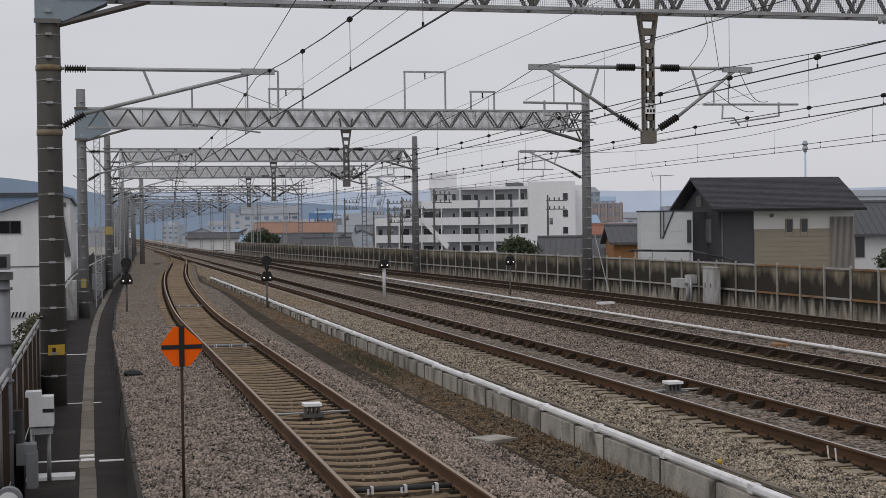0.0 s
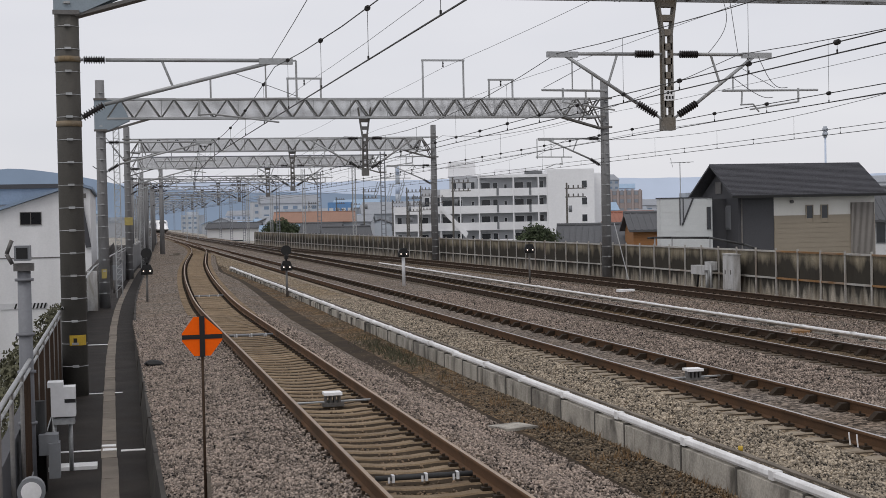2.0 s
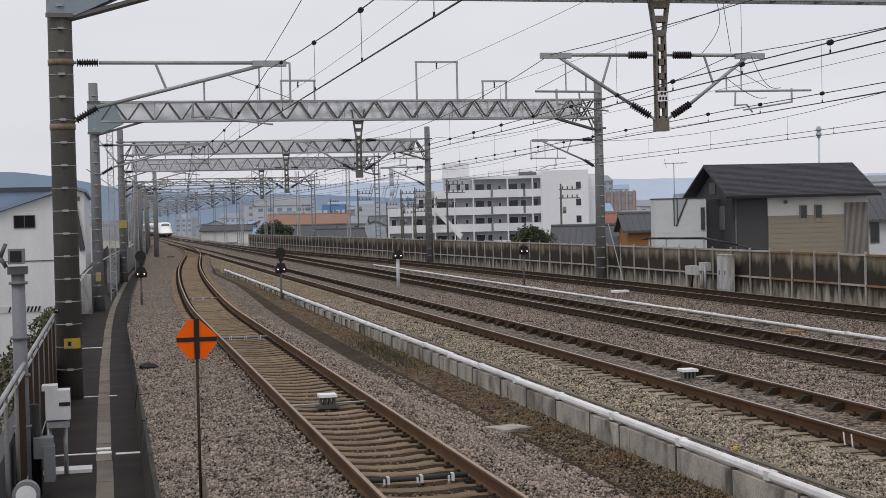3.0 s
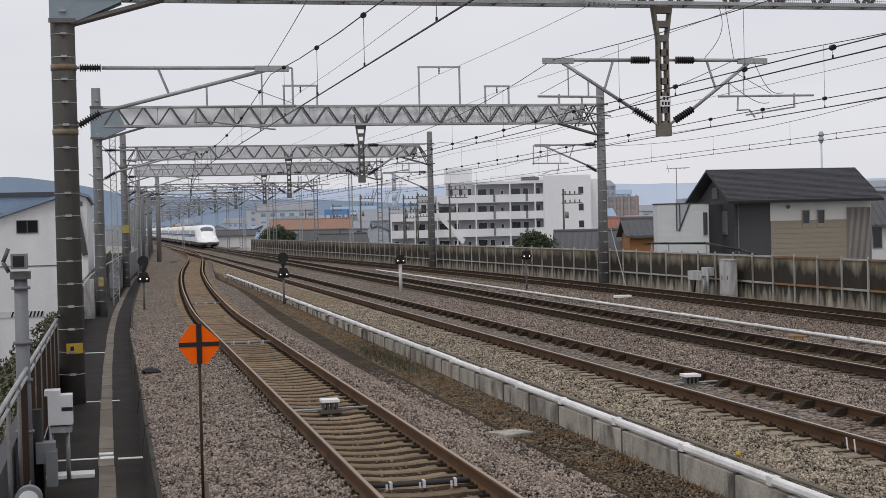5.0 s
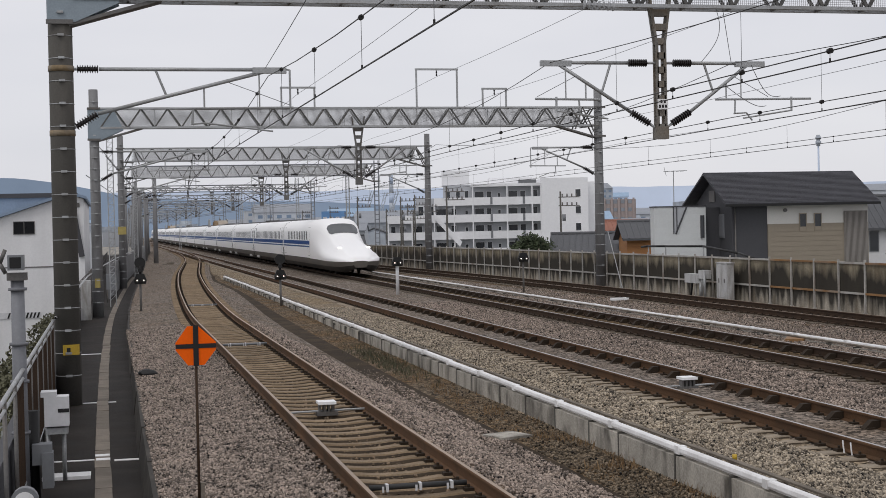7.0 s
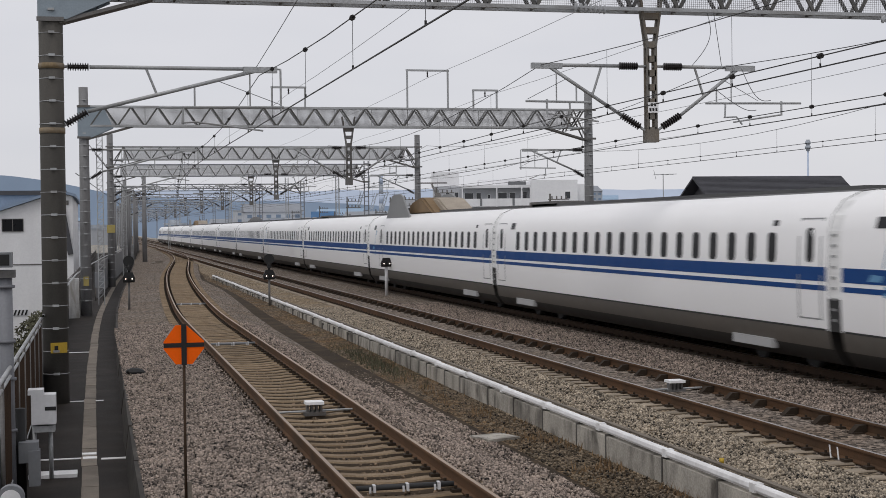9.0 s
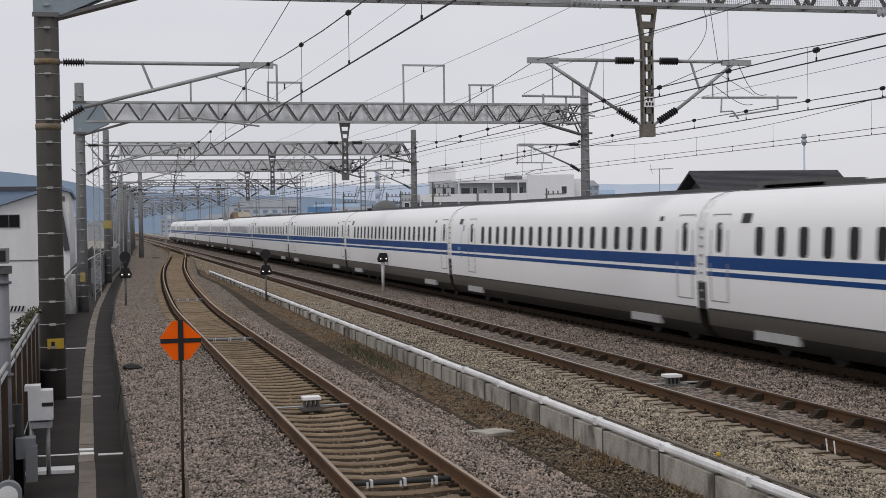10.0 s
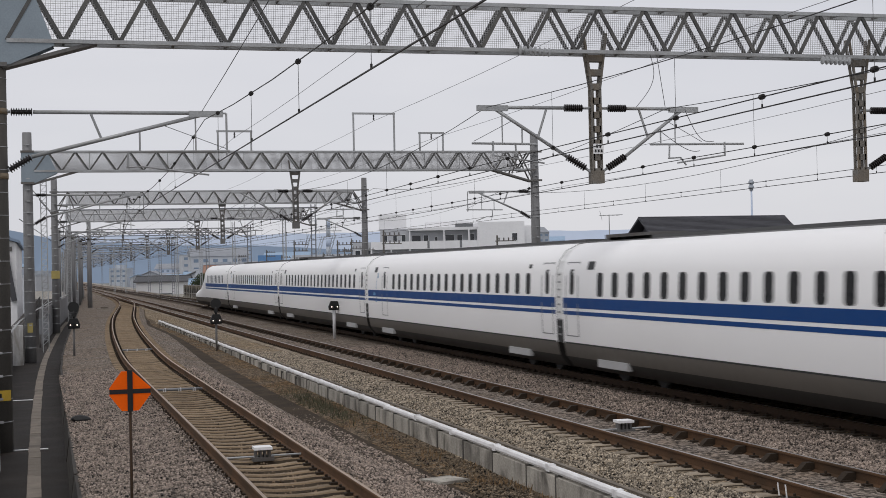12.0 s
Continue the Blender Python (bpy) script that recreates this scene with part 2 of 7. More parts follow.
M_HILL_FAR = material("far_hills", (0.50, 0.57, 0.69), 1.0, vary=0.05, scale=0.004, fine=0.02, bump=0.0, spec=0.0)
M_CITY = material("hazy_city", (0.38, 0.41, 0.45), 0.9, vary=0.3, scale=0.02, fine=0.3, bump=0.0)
M_TRAIN = material("train_white", (0.93, 0.925, 0.92), 0.35, vary=0.008, scale=0.3, fine=0.6, bump=0.0, spec=0.6)
M_TRAIN_BLUE = material("train_blue", (0.005, 0.055, 0.215), 0.45, vary=0.03, bump=0.0, spec=0.15)
M_TRAINGLASS = material("tinted_train_glass", (0.012, 0.012, 0.014), 0.3, vary=0.05, bump=0.0, spec=0.12)
M_TRAIN_UNDER = material("train_underframe", (0.11, 0.10, 0.086), 0.6, vary=0.15, scale=1, fine=6, bump=0.0, stain=(0.14, 0.12, 0.10), stretch=(1, 0.3, 1))
M_TRAIN_ROOF = material("train_roof", (0.40, 0.40, 0.40), 0.5, vary=0.08, scale=1, fine=6, bump=0.0)
M_TRAIN_GREY = material("screen_grey", (0.27, 0.275, 0.275), 0.5, vary=0.06, bump=0.0)
M_TRAIN_BROWN = material("dusty_brown_cover", (0.22, 0.145, 0.075), 0.7, vary=0.25, scale=1.5, bump=0.0)
M_TRAIN_SHROUD = material("shroud_white", (0.80, 0.80, 0.79), 0.5, vary=0.15, scale=2, fine=8, bump=0.0, stretch=(1, 1, 4))
M_TRAIN_MARK = material("pale_blue_mark", (0.13, 0.30, 0.50), 0.5, vary=0.05, bump=0.0, spec=0.2)
M_ROOFTOP = material("roof_dark_grey", (0.10, 0.10, 0.10), 0.6, vary=0.1, scale=1, fine=6, bump=0.0)
# Under-train shade as colour, for the lower skirt and car ends.
M_SKIRT_DARK = material("shaded_skirt", (0.020, 0.018, 0.016), 0.7, vary=0.25, scale=1, fine=6, bump=0.0)
M_SCREEN = material("windscreen_glass", (0.10, 0.105, 0.11), 0.2, vary=0.1, bump=0.0, spec=0.4)
M_GAP = material("dark_gangway", (0.03, 0.03, 0.03), 0.7, vary=0.2, bump=0.0)
M_HEADLIGHT = glow("headlight_glow", (1.0, 0.98, 0.94), 0.6)
M_LAMP = glow("signal_lamp", (1.0, 0.86, 0.80), 1.6)

M_CABINET = material("stained_white_cabinet", (0.50, 0.50, 0.50), 0.6, vary=0.15, scale=2, fine=20, bump=0.03, stain=(0.17, 0.15, 0.12), stain_amount=0.7, stretch=(2, 2, 0.4))

M_COLLAR = material("tan_collar_steel", (0.20, 0.145, 0.08), 0.7, vary=0.3, scale=3, fine=25, stain=(0.25, 0.24, 0.22), stain_amount=0.5)

M_COVER_GREY = material("dusty_grey_cover", (0.36, 0.31, 0.25), 0.7, vary=0.25, scale=1.5, bump=0.0)

# Much darker than the post and wall concrete.
M_KERB = material("dark_kerb", (0.028, 0.024, 0.020), 0.9, vary=0.3, scale=1.5, fine=30, stain=(0.10, 0.09, 0.075), stain_amount=0.4)

M_LACING = material("dark_lacing_steel", (0.085, 0.084, 0.082), 0.6, metal=0.2, vary=0.3, scale=1.5, fine=25, bump=0.05, stain=(0.20, 0.19, 0.17), stain_amount=0.5)
M_GLAZE = material("pale_glazed_insulator", (0.42, 0.43, 0.44), 0.3, vary=0.1, bump=0.0)

M_YELLOW_FADED = material("faded_yellow", (0.36, 0.29, 0.10), 0.7, vary=0.2, scale=4, bump=0.0)

# Haze is part of this base colour.
M_PINK = material("hazy_pink_render", (0.36, 0.30, 0.28), 0.9, vary=0.12, scale=0.3, fine=3, bump=0.0)

# ---- mesh helpers ----
def box(bm, x0, x1, y0, y1, z0, z1, m=None):
    vs = [bm.verts.new(p) for p in ((x0, y0, z0), (x1, y0, z0), (x1, y1, z0), (x0, y1, z0), (x0, y0, z1), (x1, y0, z1), (x1, y1, z1), (x0, y1, z1))]
    if m is not None:
        for v in vs:
            v.co = m @ v.co
    for f in ((3, 2, 1, 0), (4, 5, 6, 7), (0, 1, 5, 4), (1, 2, 6, 5), (2, 3, 7, 6), (3, 0, 4, 7)):
        bm.faces.new([vs[i] for i in f])
    return vs


def rod(bm, p, q, r, n=6, r2=None, cap=True):
    """A bar of n sides from p to q."""
    p, q = Vector(p), Vector(q)
    d = (q - p).normalized()
    a = d.orthogonal().normalized() if abs(d.z) < 0.99 else Vector((1, 0, 0))
    c = d.cross(a)
    r2 = r if r2 is None else r2
    ra = [bm.verts.new(p + (a * math.cos(t) + c * math.sin(t)) * r) for t in [2 * math.pi * i / n for i in range(n)]]
    rb = [bm.verts.new(q + (a * math.cos(t) + c * math.sin(t)) * r2) for t in [2 * math.pi * i / n for i in range(n)]]
    for i in range(n):
        f = bm.faces.new((ra[i], ra[(i + 1) % n], rb[(i + 1) % n], rb[i]))
        f.smooth = n > 6
    if cap:
        bm.faces.new(ra[::-1])
        bm.faces.new(rb)


def strut(bm, p, q, w, h):
    """A flat bar from p to q, w wide across the horizontal, h the other way."""
    p, q = Vector(p), Vector(q)
    d = (q - p).normalized()
    side = d.cross(Vector((0, 0, 1)))
    side = side.normalized() if side.length > 1e-4 else Vector((1, 0, 0))
    up = side.cross(d).normalized()
    cs = [(-w / 2, -h / 2), (w / 2, -h / 2), (w / 2, h / 2), (-w / 2, h / 2)]
    a = [bm.verts.new(p + side * x + up * z) for x, z in cs]
    b = [bm.verts.new(q + side * x + up * z) for x, z in cs]
    for i in range(4):
        bm.faces.new((a[i], a[(i + 1) % 4], b[(i + 1) % 4], b[i]))
    bm.faces.new(a[::-1])
    bm.faces.new(b)


def prism(bm, pts, axis, d0, d1):
    """A flat outline, extruded along an axis: pts are the other two coordinates in order."""
    def at(u, v, d):
        return {"x": (d, u, v), "y": (u, d, v), "z": (u, v, d)}[axis]
    a = [bm.verts.new(at(u, v, d0)) for u, v in pts]
    b = [bm.verts.new(at(u, v, d1)) for u, v in pts]
    n = len(pts)
    for i in range(n):
        bm.faces.new((a[i], a[(i + 1) % n], b[(i + 1) % n], b[i]))
    bm.faces.new(a[::-1])
    bm.faces.new(b)


def mesh_of(name, bm, mats):
    bmesh.ops.recalc_face_normals(bm, faces=bm.faces)
    me = bpy.data.meshes.new(name)
    bm.to_mesh(me)
    bm.free()
    for m in mats if isinstance(mats, (list, tuple)) else [mats]:
        me.materials.append(m)
    return me


def part(name, bm, mat, parent=None, label="", at=None):
    ob = new(name, mesh_of(name, bm, mat))
    if parent is not None:
        ob.parent = parent
    if at is not None:
        ob.matrix_basis = at
    return tagged(ob, label) if label else ob


def thing(name, label, category, at=None, group="", kind=""):
    ob = new(name)
    ob.empty_display_size = 0.3
    if at is not None:
        ob.matrix_basis = at
    return tagged(ob, label, category, group, kind)


def along(points, y):
    """Smooth value at y through (y, x) points."""
    ys = [p[0] for p in points]
    if y <= ys[0]:
        return points[0][1]
    if y >= ys[-1]:
        return points[-1][1]
    i = max(k for k in range(len(ys)) if ys[k] <= y)
    i = min(i, len(ys) - 2)

    def slope(k):
        a, b = max(0, k - 1), min(len(ys) - 1, k + 1)
        return (points[b][1] - points[a][1]) / (points[b][0] - points[a][0])
    h = ys[i + 1] - ys[i]
    u = (y - ys[i]) / h
    m0, m1 = (0 if i == 0 else slope(i)), (0 if i + 1 == len(ys) - 1 else slope(i + 1))
    return ((2 * u**3 - 3 * u**2 + 1) * points[i][1] + (u**3 - 2 * u**2 + u) * h * m0
            + (-2 * u**3 + 3 * u**2) * points[i + 1][1] + (u**3 - u**2) * h * m1)


# the four tracks, by the middle of each: (distance ahead, across)
TRACK_A = [(50, 3.69), (70, 4.13), (92, 4.98), (113, 6.05), (140, 7.75), (160, 8.95), (186, 9.95), (218, 10.55), (263, 10.9)]
TRACK_B = [(0, 10.9), (10, 10.9)]
TRACK_C = [(0, 15.75), (200, 15.75), (260, 15.3), (320, 14.85), (370, 14.55), (500, 14.55)]
TRACK_D = [(52, 22.7), (75, 22.45), (95, 21.8), (120, 20.6), (150, 18.9), (180, 17.4), (215, 16.3), (260, 15.75)]
KERB = [(10, 0.48), (27, 0.48), (34, 0.53), (44, 0.58), (60, 0.70), (79, 1.19), (111, 2.28), (150, 3.55), (200, 4.9), (263, 6.2)]
LIDS = [(10, -0.14), (22, -0.155), (27, -0.185), (35, -0.2), (42, -0.195), (52, -0.135), (61, -0.05), (74, 0.2), (94, 0.8), (112, 1.42), (150, 2.7)]
FENCE = [(55, 25.2), (75, 24.85), (95, 24.1), (120, 22.9), (150, 21.2), (180, 19.8), (215, 18.9), (260, 18.6)]

# ---- ground, viaduct deck, beds ----
bm = bmesh.new()
for x0, x1, y0, y1 in ((-4000, 4000, -600, 4500),):
    v = [bm.verts.new(p) for p in ((x0, y0, -7.5), (x1, y0, -7.5), (x1, y1, -7.5), (x0, y1, -7.5))]
    bm.faces.new(v)
tagged(part("ground", bm, M_LAND), "grey-green town ground far below the viaduct", "ground", kind="structure")

STATIONS = [-60, 0, 20, 40, 52, 60, 68, 76, 84, 92, 100, 104, 106, 113, 120, 130, 140, 150, 160, 172, 186, 200, 218, 240, 263, 300, 400, 600, 1050]


def bed_rows(y):
    """Cross-section of the railway bed: across, height, material index."""
    a, d, f = along(TRACK_A, y), along(TRACK_D, y), along(FENCE, y)
    near = max(0.0, min(1.0, (106 - y) / 2.0))
    lo = (-0.62 + 0.24 * max(0.0, min(1.0, (y - 30) / 40.0))) * near - 0.24 * (1 - near)
    lo2 = -0.52 * near - 0.24 * (1 - near)
    toe = min(a + 2.45, 7.0) if y < 113 else 7.0 + (y - 113) * 0.01
    left = along(KERB, y) + 0.04
    a1, a2 = max(left + 0.3, min(a - 1.35, 9.35)), min(a + 1.5, 9.36)
    if a2 > toe - 0.05:
        toe = a2 + 0.1
    w = max(7.82, toe + 0.1)
    rows = [(left, -0.36, 0), (left + 0.25, -0.33, 0), (a1, -0.235, 0), (max(a1 + 0.05, min(a - 0.8, 9.2)), -0.29, 4), (max(a1 + 0.1, min(a + 0.8, a2 - 0.05)), -0.29, 0), (a2, -0.235, 0), (toe, lo, 3),
            (toe + (w - toe) * 0.36, lo, 1), (w, lo, 2), (w + 0.16, -0.24, 2),
            (max(9.4, w + 0.2), -0.235, 2), (max(9.65, w + 0.25), -0.24, 2), (10.05, -0.24, 0), (10.24, -0.19, 0), (11.56, -0.19, 0), (11.75, -0.24, 0), (12.15, -0.24, 0), (12.4, -0.235, 0), (13.3, -0.27, 0), (14.2, -0.235, 0),
            (14.4, -0.24, 0), (14.9, -0.24, 4), (15.09, -0.20, 4), (16.41, -0.20, 4), (16.6, -0.24, 0), (17.1, -0.24, 0), (17.3, -0.235, 0), (18.5, -0.26, 0)]
    e = max(18.75, 18.6)
    d1, d2 = max(19.3, d - 1.6), max(19.4, d + 1.5)
    rows += [(e, lo2, 0), (d1, -0.25, 4), (d2, -0.25, 0), (max(d2 + 0.2, f + 0.5), -0.25, 0)]
    return rows


bm = bmesh.new()
grid, mats_i = [], []
for y in STATIONS:
    r = bed_rows(y)
    grid.append([bm.verts.new((x, y, z)) for x, z, _ in r])
    mats_i = [k for _, _, k in r]
for i in range(len(grid) - 1):
    for j in range(len(mats_i) - 1):
        f = bm.faces.new((grid[i][j], grid[i][j + 1], grid[i + 1][j + 1], grid[i + 1][j]))
        f.material_index = mats_i[j]
tagged(part("ballast_bed", bm, [M_BALLAST, M_DIRT, M_BALLAST_BROWN, M_STRIP, M_BED_DARK]), "grey crushed-stone ballast with a dark dirt strip", "ballast", kind="structure")

bm = bmesh.new()
prism(bm, [(-1.6, -0.85), (0.5, -0.85), (0.5, -0.98), (27.5, -0.98), (27.5, -2.2), (24, -7.5), (2, -7.5), (-1.6, -2.2)], "y", -60, 1050)
tagged(part("viaduct_deck", bm, M_CONCRETE), "grey concrete railway viaduct deck", "viaduct", kind="structure")

# walkway beside the bed, with a strip of trough lids and a kerb
bm = bmesh.new()
prev = None
for y in [-20] + [10 + 5 * i for i in range(52)]:
    xa, xb = -1.58, along(KERB, y) + 0.02
    ring = [bm.verts.new(p) for p in ((xa, y, -0.88), (xb, y, -0.88), (xb, y, -0.846), (xa, y, -0.846))]
    if prev:
        for i in range(4):
            bm.faces.new((prev[i], prev[(i + 1) % 4], ring[(i + 1) % 4], ring[i]))
    prev = ring
tagged(part("walkway", bm, M_ASPHALT), "dark worn asphalt walkway along the track bed", "walkway", kind="structure")
trough = thing("cable_trough", "brown-grey concrete lids over a cable trough", "cable trough", kind="structure")
bm = bmesh.new()
box(bm, -0.13, 0.13, 0.005, 0.99, -0.9, -0.832)
lid_mesh = mesh_of("trough_lid", bm, M_TROUGH)
for i in range(120):
    lid = new("trough_lid", lid_mesh)
    lid.parent = trough
    lid.matrix_basis = pose(along(LIDS, 9 + i) + random.uniform(-0.008, 0.008), 9 + i, random.uniform(-0.005, 0.005), 0, 0,
                              -math.degrees(along(LIDS, 10 + i) - along(LIDS, 9 + i)) + random.uniform(-0.3, 0.3))
kerb = thing("ballast_kerb", "low dark concrete kerb holding back ballast", "kerb", kind="structure")
bm = bmesh.new()
prism(bm, [(0.46, -0.9), (0.60, -0.9), (0.60, -0.315), (0.535, -0.315)], "y", 0.01, 1.99)
kerb_mesh = mesh_of("kerb_stone", bm, M_KERB)
for i in range(75):
    k = new("kerb_stone", kerb_mesh)
    k.parent = kerb
    y = 4 + i * 2
    k.matrix_basis = pose(along(KERB, y) - 0.52 + random.uniform(-0.012, 0.012), y, random.uniform(-0.02, 0.01), 0, 0,
                          -math.degrees((along(KERB, y + 2) - along(KERB, y)) / 2) + random.uniform(-0.2, 0.2))

# painted lines and slab across the walkway
for x0, x1, y, dy, dx in ((-1.12, -0.36, 24.0, 0.42, 0.1), (-1.2, -0.32, 25.9, 0.10, 0.0), (0.02, 0.46, 25.7, 0.16, 0.0), (-0.29, -0.05, 25.75, 0.24, 0.0), (-0.31, -0.06, 26.25, 0.2, 0.0), (-0.9, 0.1, 34.6, 0.12, 0.0), (-1.2, -0.3, 48.5, 0.2, 0.0)):
    bm = bmesh.new()
    box(bm, x0, x1, y, y + dy, -0.852, (-0.820 if x0 > -0.32 and x1 < 0 else -0.836) if dy < 0.3 else -0.79)
    tagged(part("crossing_slab" if dy > 0.3 else "painted_line", bm, M_WHITEPIPE), "pale grey strip across the dark walkway", "strip")

# ---- tracks ----
RAIL_PROFILE = [(-0.07, -0.205), (0.07, -0.205), (0.07, -0.188), (0.012, -0.165), (0.010, -0.05), (0.036, -0.04), (0.036, -0.018), (0.026, -0.003), (-0.026, -0.003),
                (-0.036, -0.018), (-0.036, -0.04), (-0.010, -0.05), (-0.012, -0.165), (-0.07, -0.188)]


def rail_part(path, off, y0, y1, step, top, parent):
    bm = bmesh.new()
    ys = [y0 + i * step for i in range(int((y1 - y0) / step) + 1)]
    prev = None
    for y in ys:
        x = along(path, y) + off
        ring = [bm.verts.new((x + u, y, z)) for u, z in RAIL_PROFILE]
        if prev:
            n = len(ring)
            for i in range(n):
                f = bm.faces.new((prev[i], prev[(i + 1) % n], ring[(i + 1) % n], ring[i]))
                f.material_index = 1 if i == 7 else 0
        prev = ring
    return part("rail", bm, [M_RAIL_DARK if path in (TRACK_C, TRACK_D) else M_RAIL, top], parent)


def sleeper_mesh(mat):
    """Prestressed sleeper: full at the rail seats, dished in the middle, with clips."""
    bm = bmesh.new()
    prev = None
    for x, top, half in ((-1.2, -0.178, 0.085), (-1.1, -0.166, 0.10), (-0.5, -0.166, 0.10), (-0.28, -0.188, 0.088), (0.0, -0.196, 0.084),
                         (0.28, -0.188, 0.088), (0.5, -0.166, 0.10), (1.1, -0.166, 0.10), (1.2, -0.178, 0.085)):
        ring = [bm.verts.new((x, y, z)) for y, z in ((-half - 0.05, -0.3), (half + 0.05, -0.3), (half + 0.02, top - 0.02), (half, top), (-half, top), (-half - 0.02, top - 0.02))]
        if prev:
            for i in range(6):
                # top faces keep the lighter material, flanks get the darker one
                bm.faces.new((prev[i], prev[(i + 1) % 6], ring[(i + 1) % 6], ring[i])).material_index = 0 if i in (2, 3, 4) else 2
        else:
            bm.faces.new(ring[::-1])
        prev = ring
    bm.faces.new(prev)
    body = len(bm.faces)
    for s in (-0.753, 0.753):
        for k in (-1, 1):
            box(bm, s + k * 0.125 - 0.06, s + k * 0.125 + 0.06, -0.065, 0.065, -0.17, -0.125)
            rod(bm, (s + k * 0.125, 0, -0.13), (s + k * 0.125, 0, -0.085), 0.022, 6)
    bm.faces.ensure_lookup_table()
    for f in bm.faces[body:]:
        f.material_index = 1
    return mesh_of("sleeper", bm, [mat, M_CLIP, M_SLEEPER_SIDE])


def build_track(path, y0, y1, top, mat, label, s_end):
    t = thing("railway_track", label, "railway track", group="parallel tracks")
    curved = path in (TRACK_A, TRACK_D)
    for off in (-0.753, 0.753):
        rail_part(path, off, y0, y1, 3.0 if curved else 15.0, top, t)
    me = sleeper_mesh(mat)
    pitch = 0.58
    n = int((s_end - 10) / pitch)
    for i in range(min(n, 240)):
        s = new("sleeper", me)
        s.parent = t
        y = 10 + i * pitch
        ang = math.degrees(math.atan2(along(path, y + 0.5) - along(path, y - 0.5), 1.0))
        s.matrix_basis = pose(along(path, y), y + random.uniform(-0.015, 0.015), random.uniform(-0.006, 0.004) - 0.036, 0, 0, -ang + random.uniform(-0.4, 0.4))
    if not curved:
        bm = bmesh.new()
        prism(bm, [(0.0, -0.24), (0.27, -0.24), (0.27, -0.18), (0.14, -0.06), (0.0, -0.06)], "y", -0.07, 0.07)
        box(bm, 0.10, 0.25, -0.12, 0.12, -0.22, -0.165)
        guard = mesh_of("guard_bracket", bm, M_CLIP)
        for i in range(80):
            o = new("guard_bracket", guard)
            o.parent = t
            y = 10 + 2 * i * pitch
            o.matrix_basis = pose(along(path, y) + 0.735, y + random.uniform(-0.03, 0.03), 0, 0, 0, 180 + random.uniform(-3, 3))
    bm = bmesh.new()
    for i in range(240, n):
        y = 10 + i * pitch
        x = along(path, y)
        box(bm, x - 1.2, x + 1.2, y - 0.12, y + 0.12, -0.33, -0.20)
    if n > 240:
        tagged(part("far_sleepers", bm, mat, t), "concrete sleepers in the distance", kind="stuff")
    return t


build_track(TRACK_A, 2, 263, M_RAILTOP_DULL, M_SLEEPER, "rusty loop track on brown concrete sleepers", 250)
build_track(TRACK_B, 2, 1052, M_RAILTOP, M_SLEEPER_DARK, "main-line track with polished rails on concrete sleepers", 330)
build_track(TRACK_C, 2, 1052, M_RAILTOP, M_SLEEPER_OLD, "main-line track with polished rails used by the train", 330)
build_track(TRACK_D, 2, 260, M_RAILTOP_DULL, M_SLEEPER_OLD, "far loop track beside the parapet fence", 230)

# ---- low retaining walls with white pipe on top ----
def low_wall(x, y0, y1, label, side):
    w = thing("retaining_wall", label, "low wall", kind="structure")
    n = int((y1 - y0) / 1.9)
    bm = bmesh.new()
    box(bm, -0.075, 0.075, 0.006, 1.894, -0.75, -0.245)
    pm = mesh_of("wall_panel", bm, M_CONCRETE)
    bm = bmesh.new()
    prism(bm, [(-0.04, -0.205), (0.04, -0.205), (0.058, -0.17), (0.05, -0.12), (0.03, -0.10), (-0.03, -0.10), (-0.05, -0.12), (-0.058, -0.17)], "y", 0.0, 2.84)
    box(bm, -0.066, 0.066, 2.72, 2.86, -0.21, -0.094)
    sm = mesh_of("pipe_sheath", bm, M_WHITEPIPE)
    for i in range(n):
        p = new("wall_panel", pm)
        p.parent = w
        p.matrix_basis = pose(x + random.uniform(-0.006, 0.006), y0 + i * 1.9, random.uniform(-0.006, 0.0), 0, random.uniform(-0.25, 0.25), 0)
    for i in range(int((y1 - y0) / 2.86)):
        p = new("pipe_sheath", sm)
        p.parent = w
        p.matrix_basis = pose(x + random.uniform(-0.008, 0.008), y0 + i * 2.86, random.uniform(-0.006, 0.006), random.uniform(-0.15, 0.15), 0, random.uniform(-0.15, 0.15))
    bm = bmesh.new()
    box(bm, -0.088, 0.088, -0.02, 0.02, -0.75, -0.215)
    stud = mesh_of("wall_stud", bm, M_POST)
    for i in range(n):
        p = new("wall_stud", stud)
        p.parent = w
        p.matrix_basis = pose(x, y0 + i * 1.9 + 0.45 * (i % 5 == 2), 0)
    bm = bmesh.new()
    for i in range(int((y1 - y0) / 4)):
        rod(bm, (x + side * 0.24, y0 + i * 4, -0.14), (x + side * 0.24, y0 + i * 4 + 4, -0.14), 0.03, 6)
    part("side_pipe", bm, M_TROUGH, w)
    bm = bmesh.new()
    box(bm, -0.02, 0.02, -0.02, 0.02, -0.75, -0.2)
    box(bm, -0.02, 0.05, -0.03, 0.03, -0.28, -0.22)
    stake = mesh_of("wall_stake", bm, M_POST)
    for i in range(22 if x < 10 else 0):
        p = new("wall_stake", stake)
        p.parent = w
        p.matrix_basis = pose(x - 0.14, 46 + i * 2.6 + random.uniform(-0.3, 0.3), random.uniform(-0.08, 0.08), random.uniform(-3, 3), random.uniform(-3, 3), 0)


low_wall(7.9, 8, 104.5, "stained concrete low wall carrying a white pipe", 1)
low_wall(18.62, 20, 105, "low wall with white pipe between main and loop track", -1)

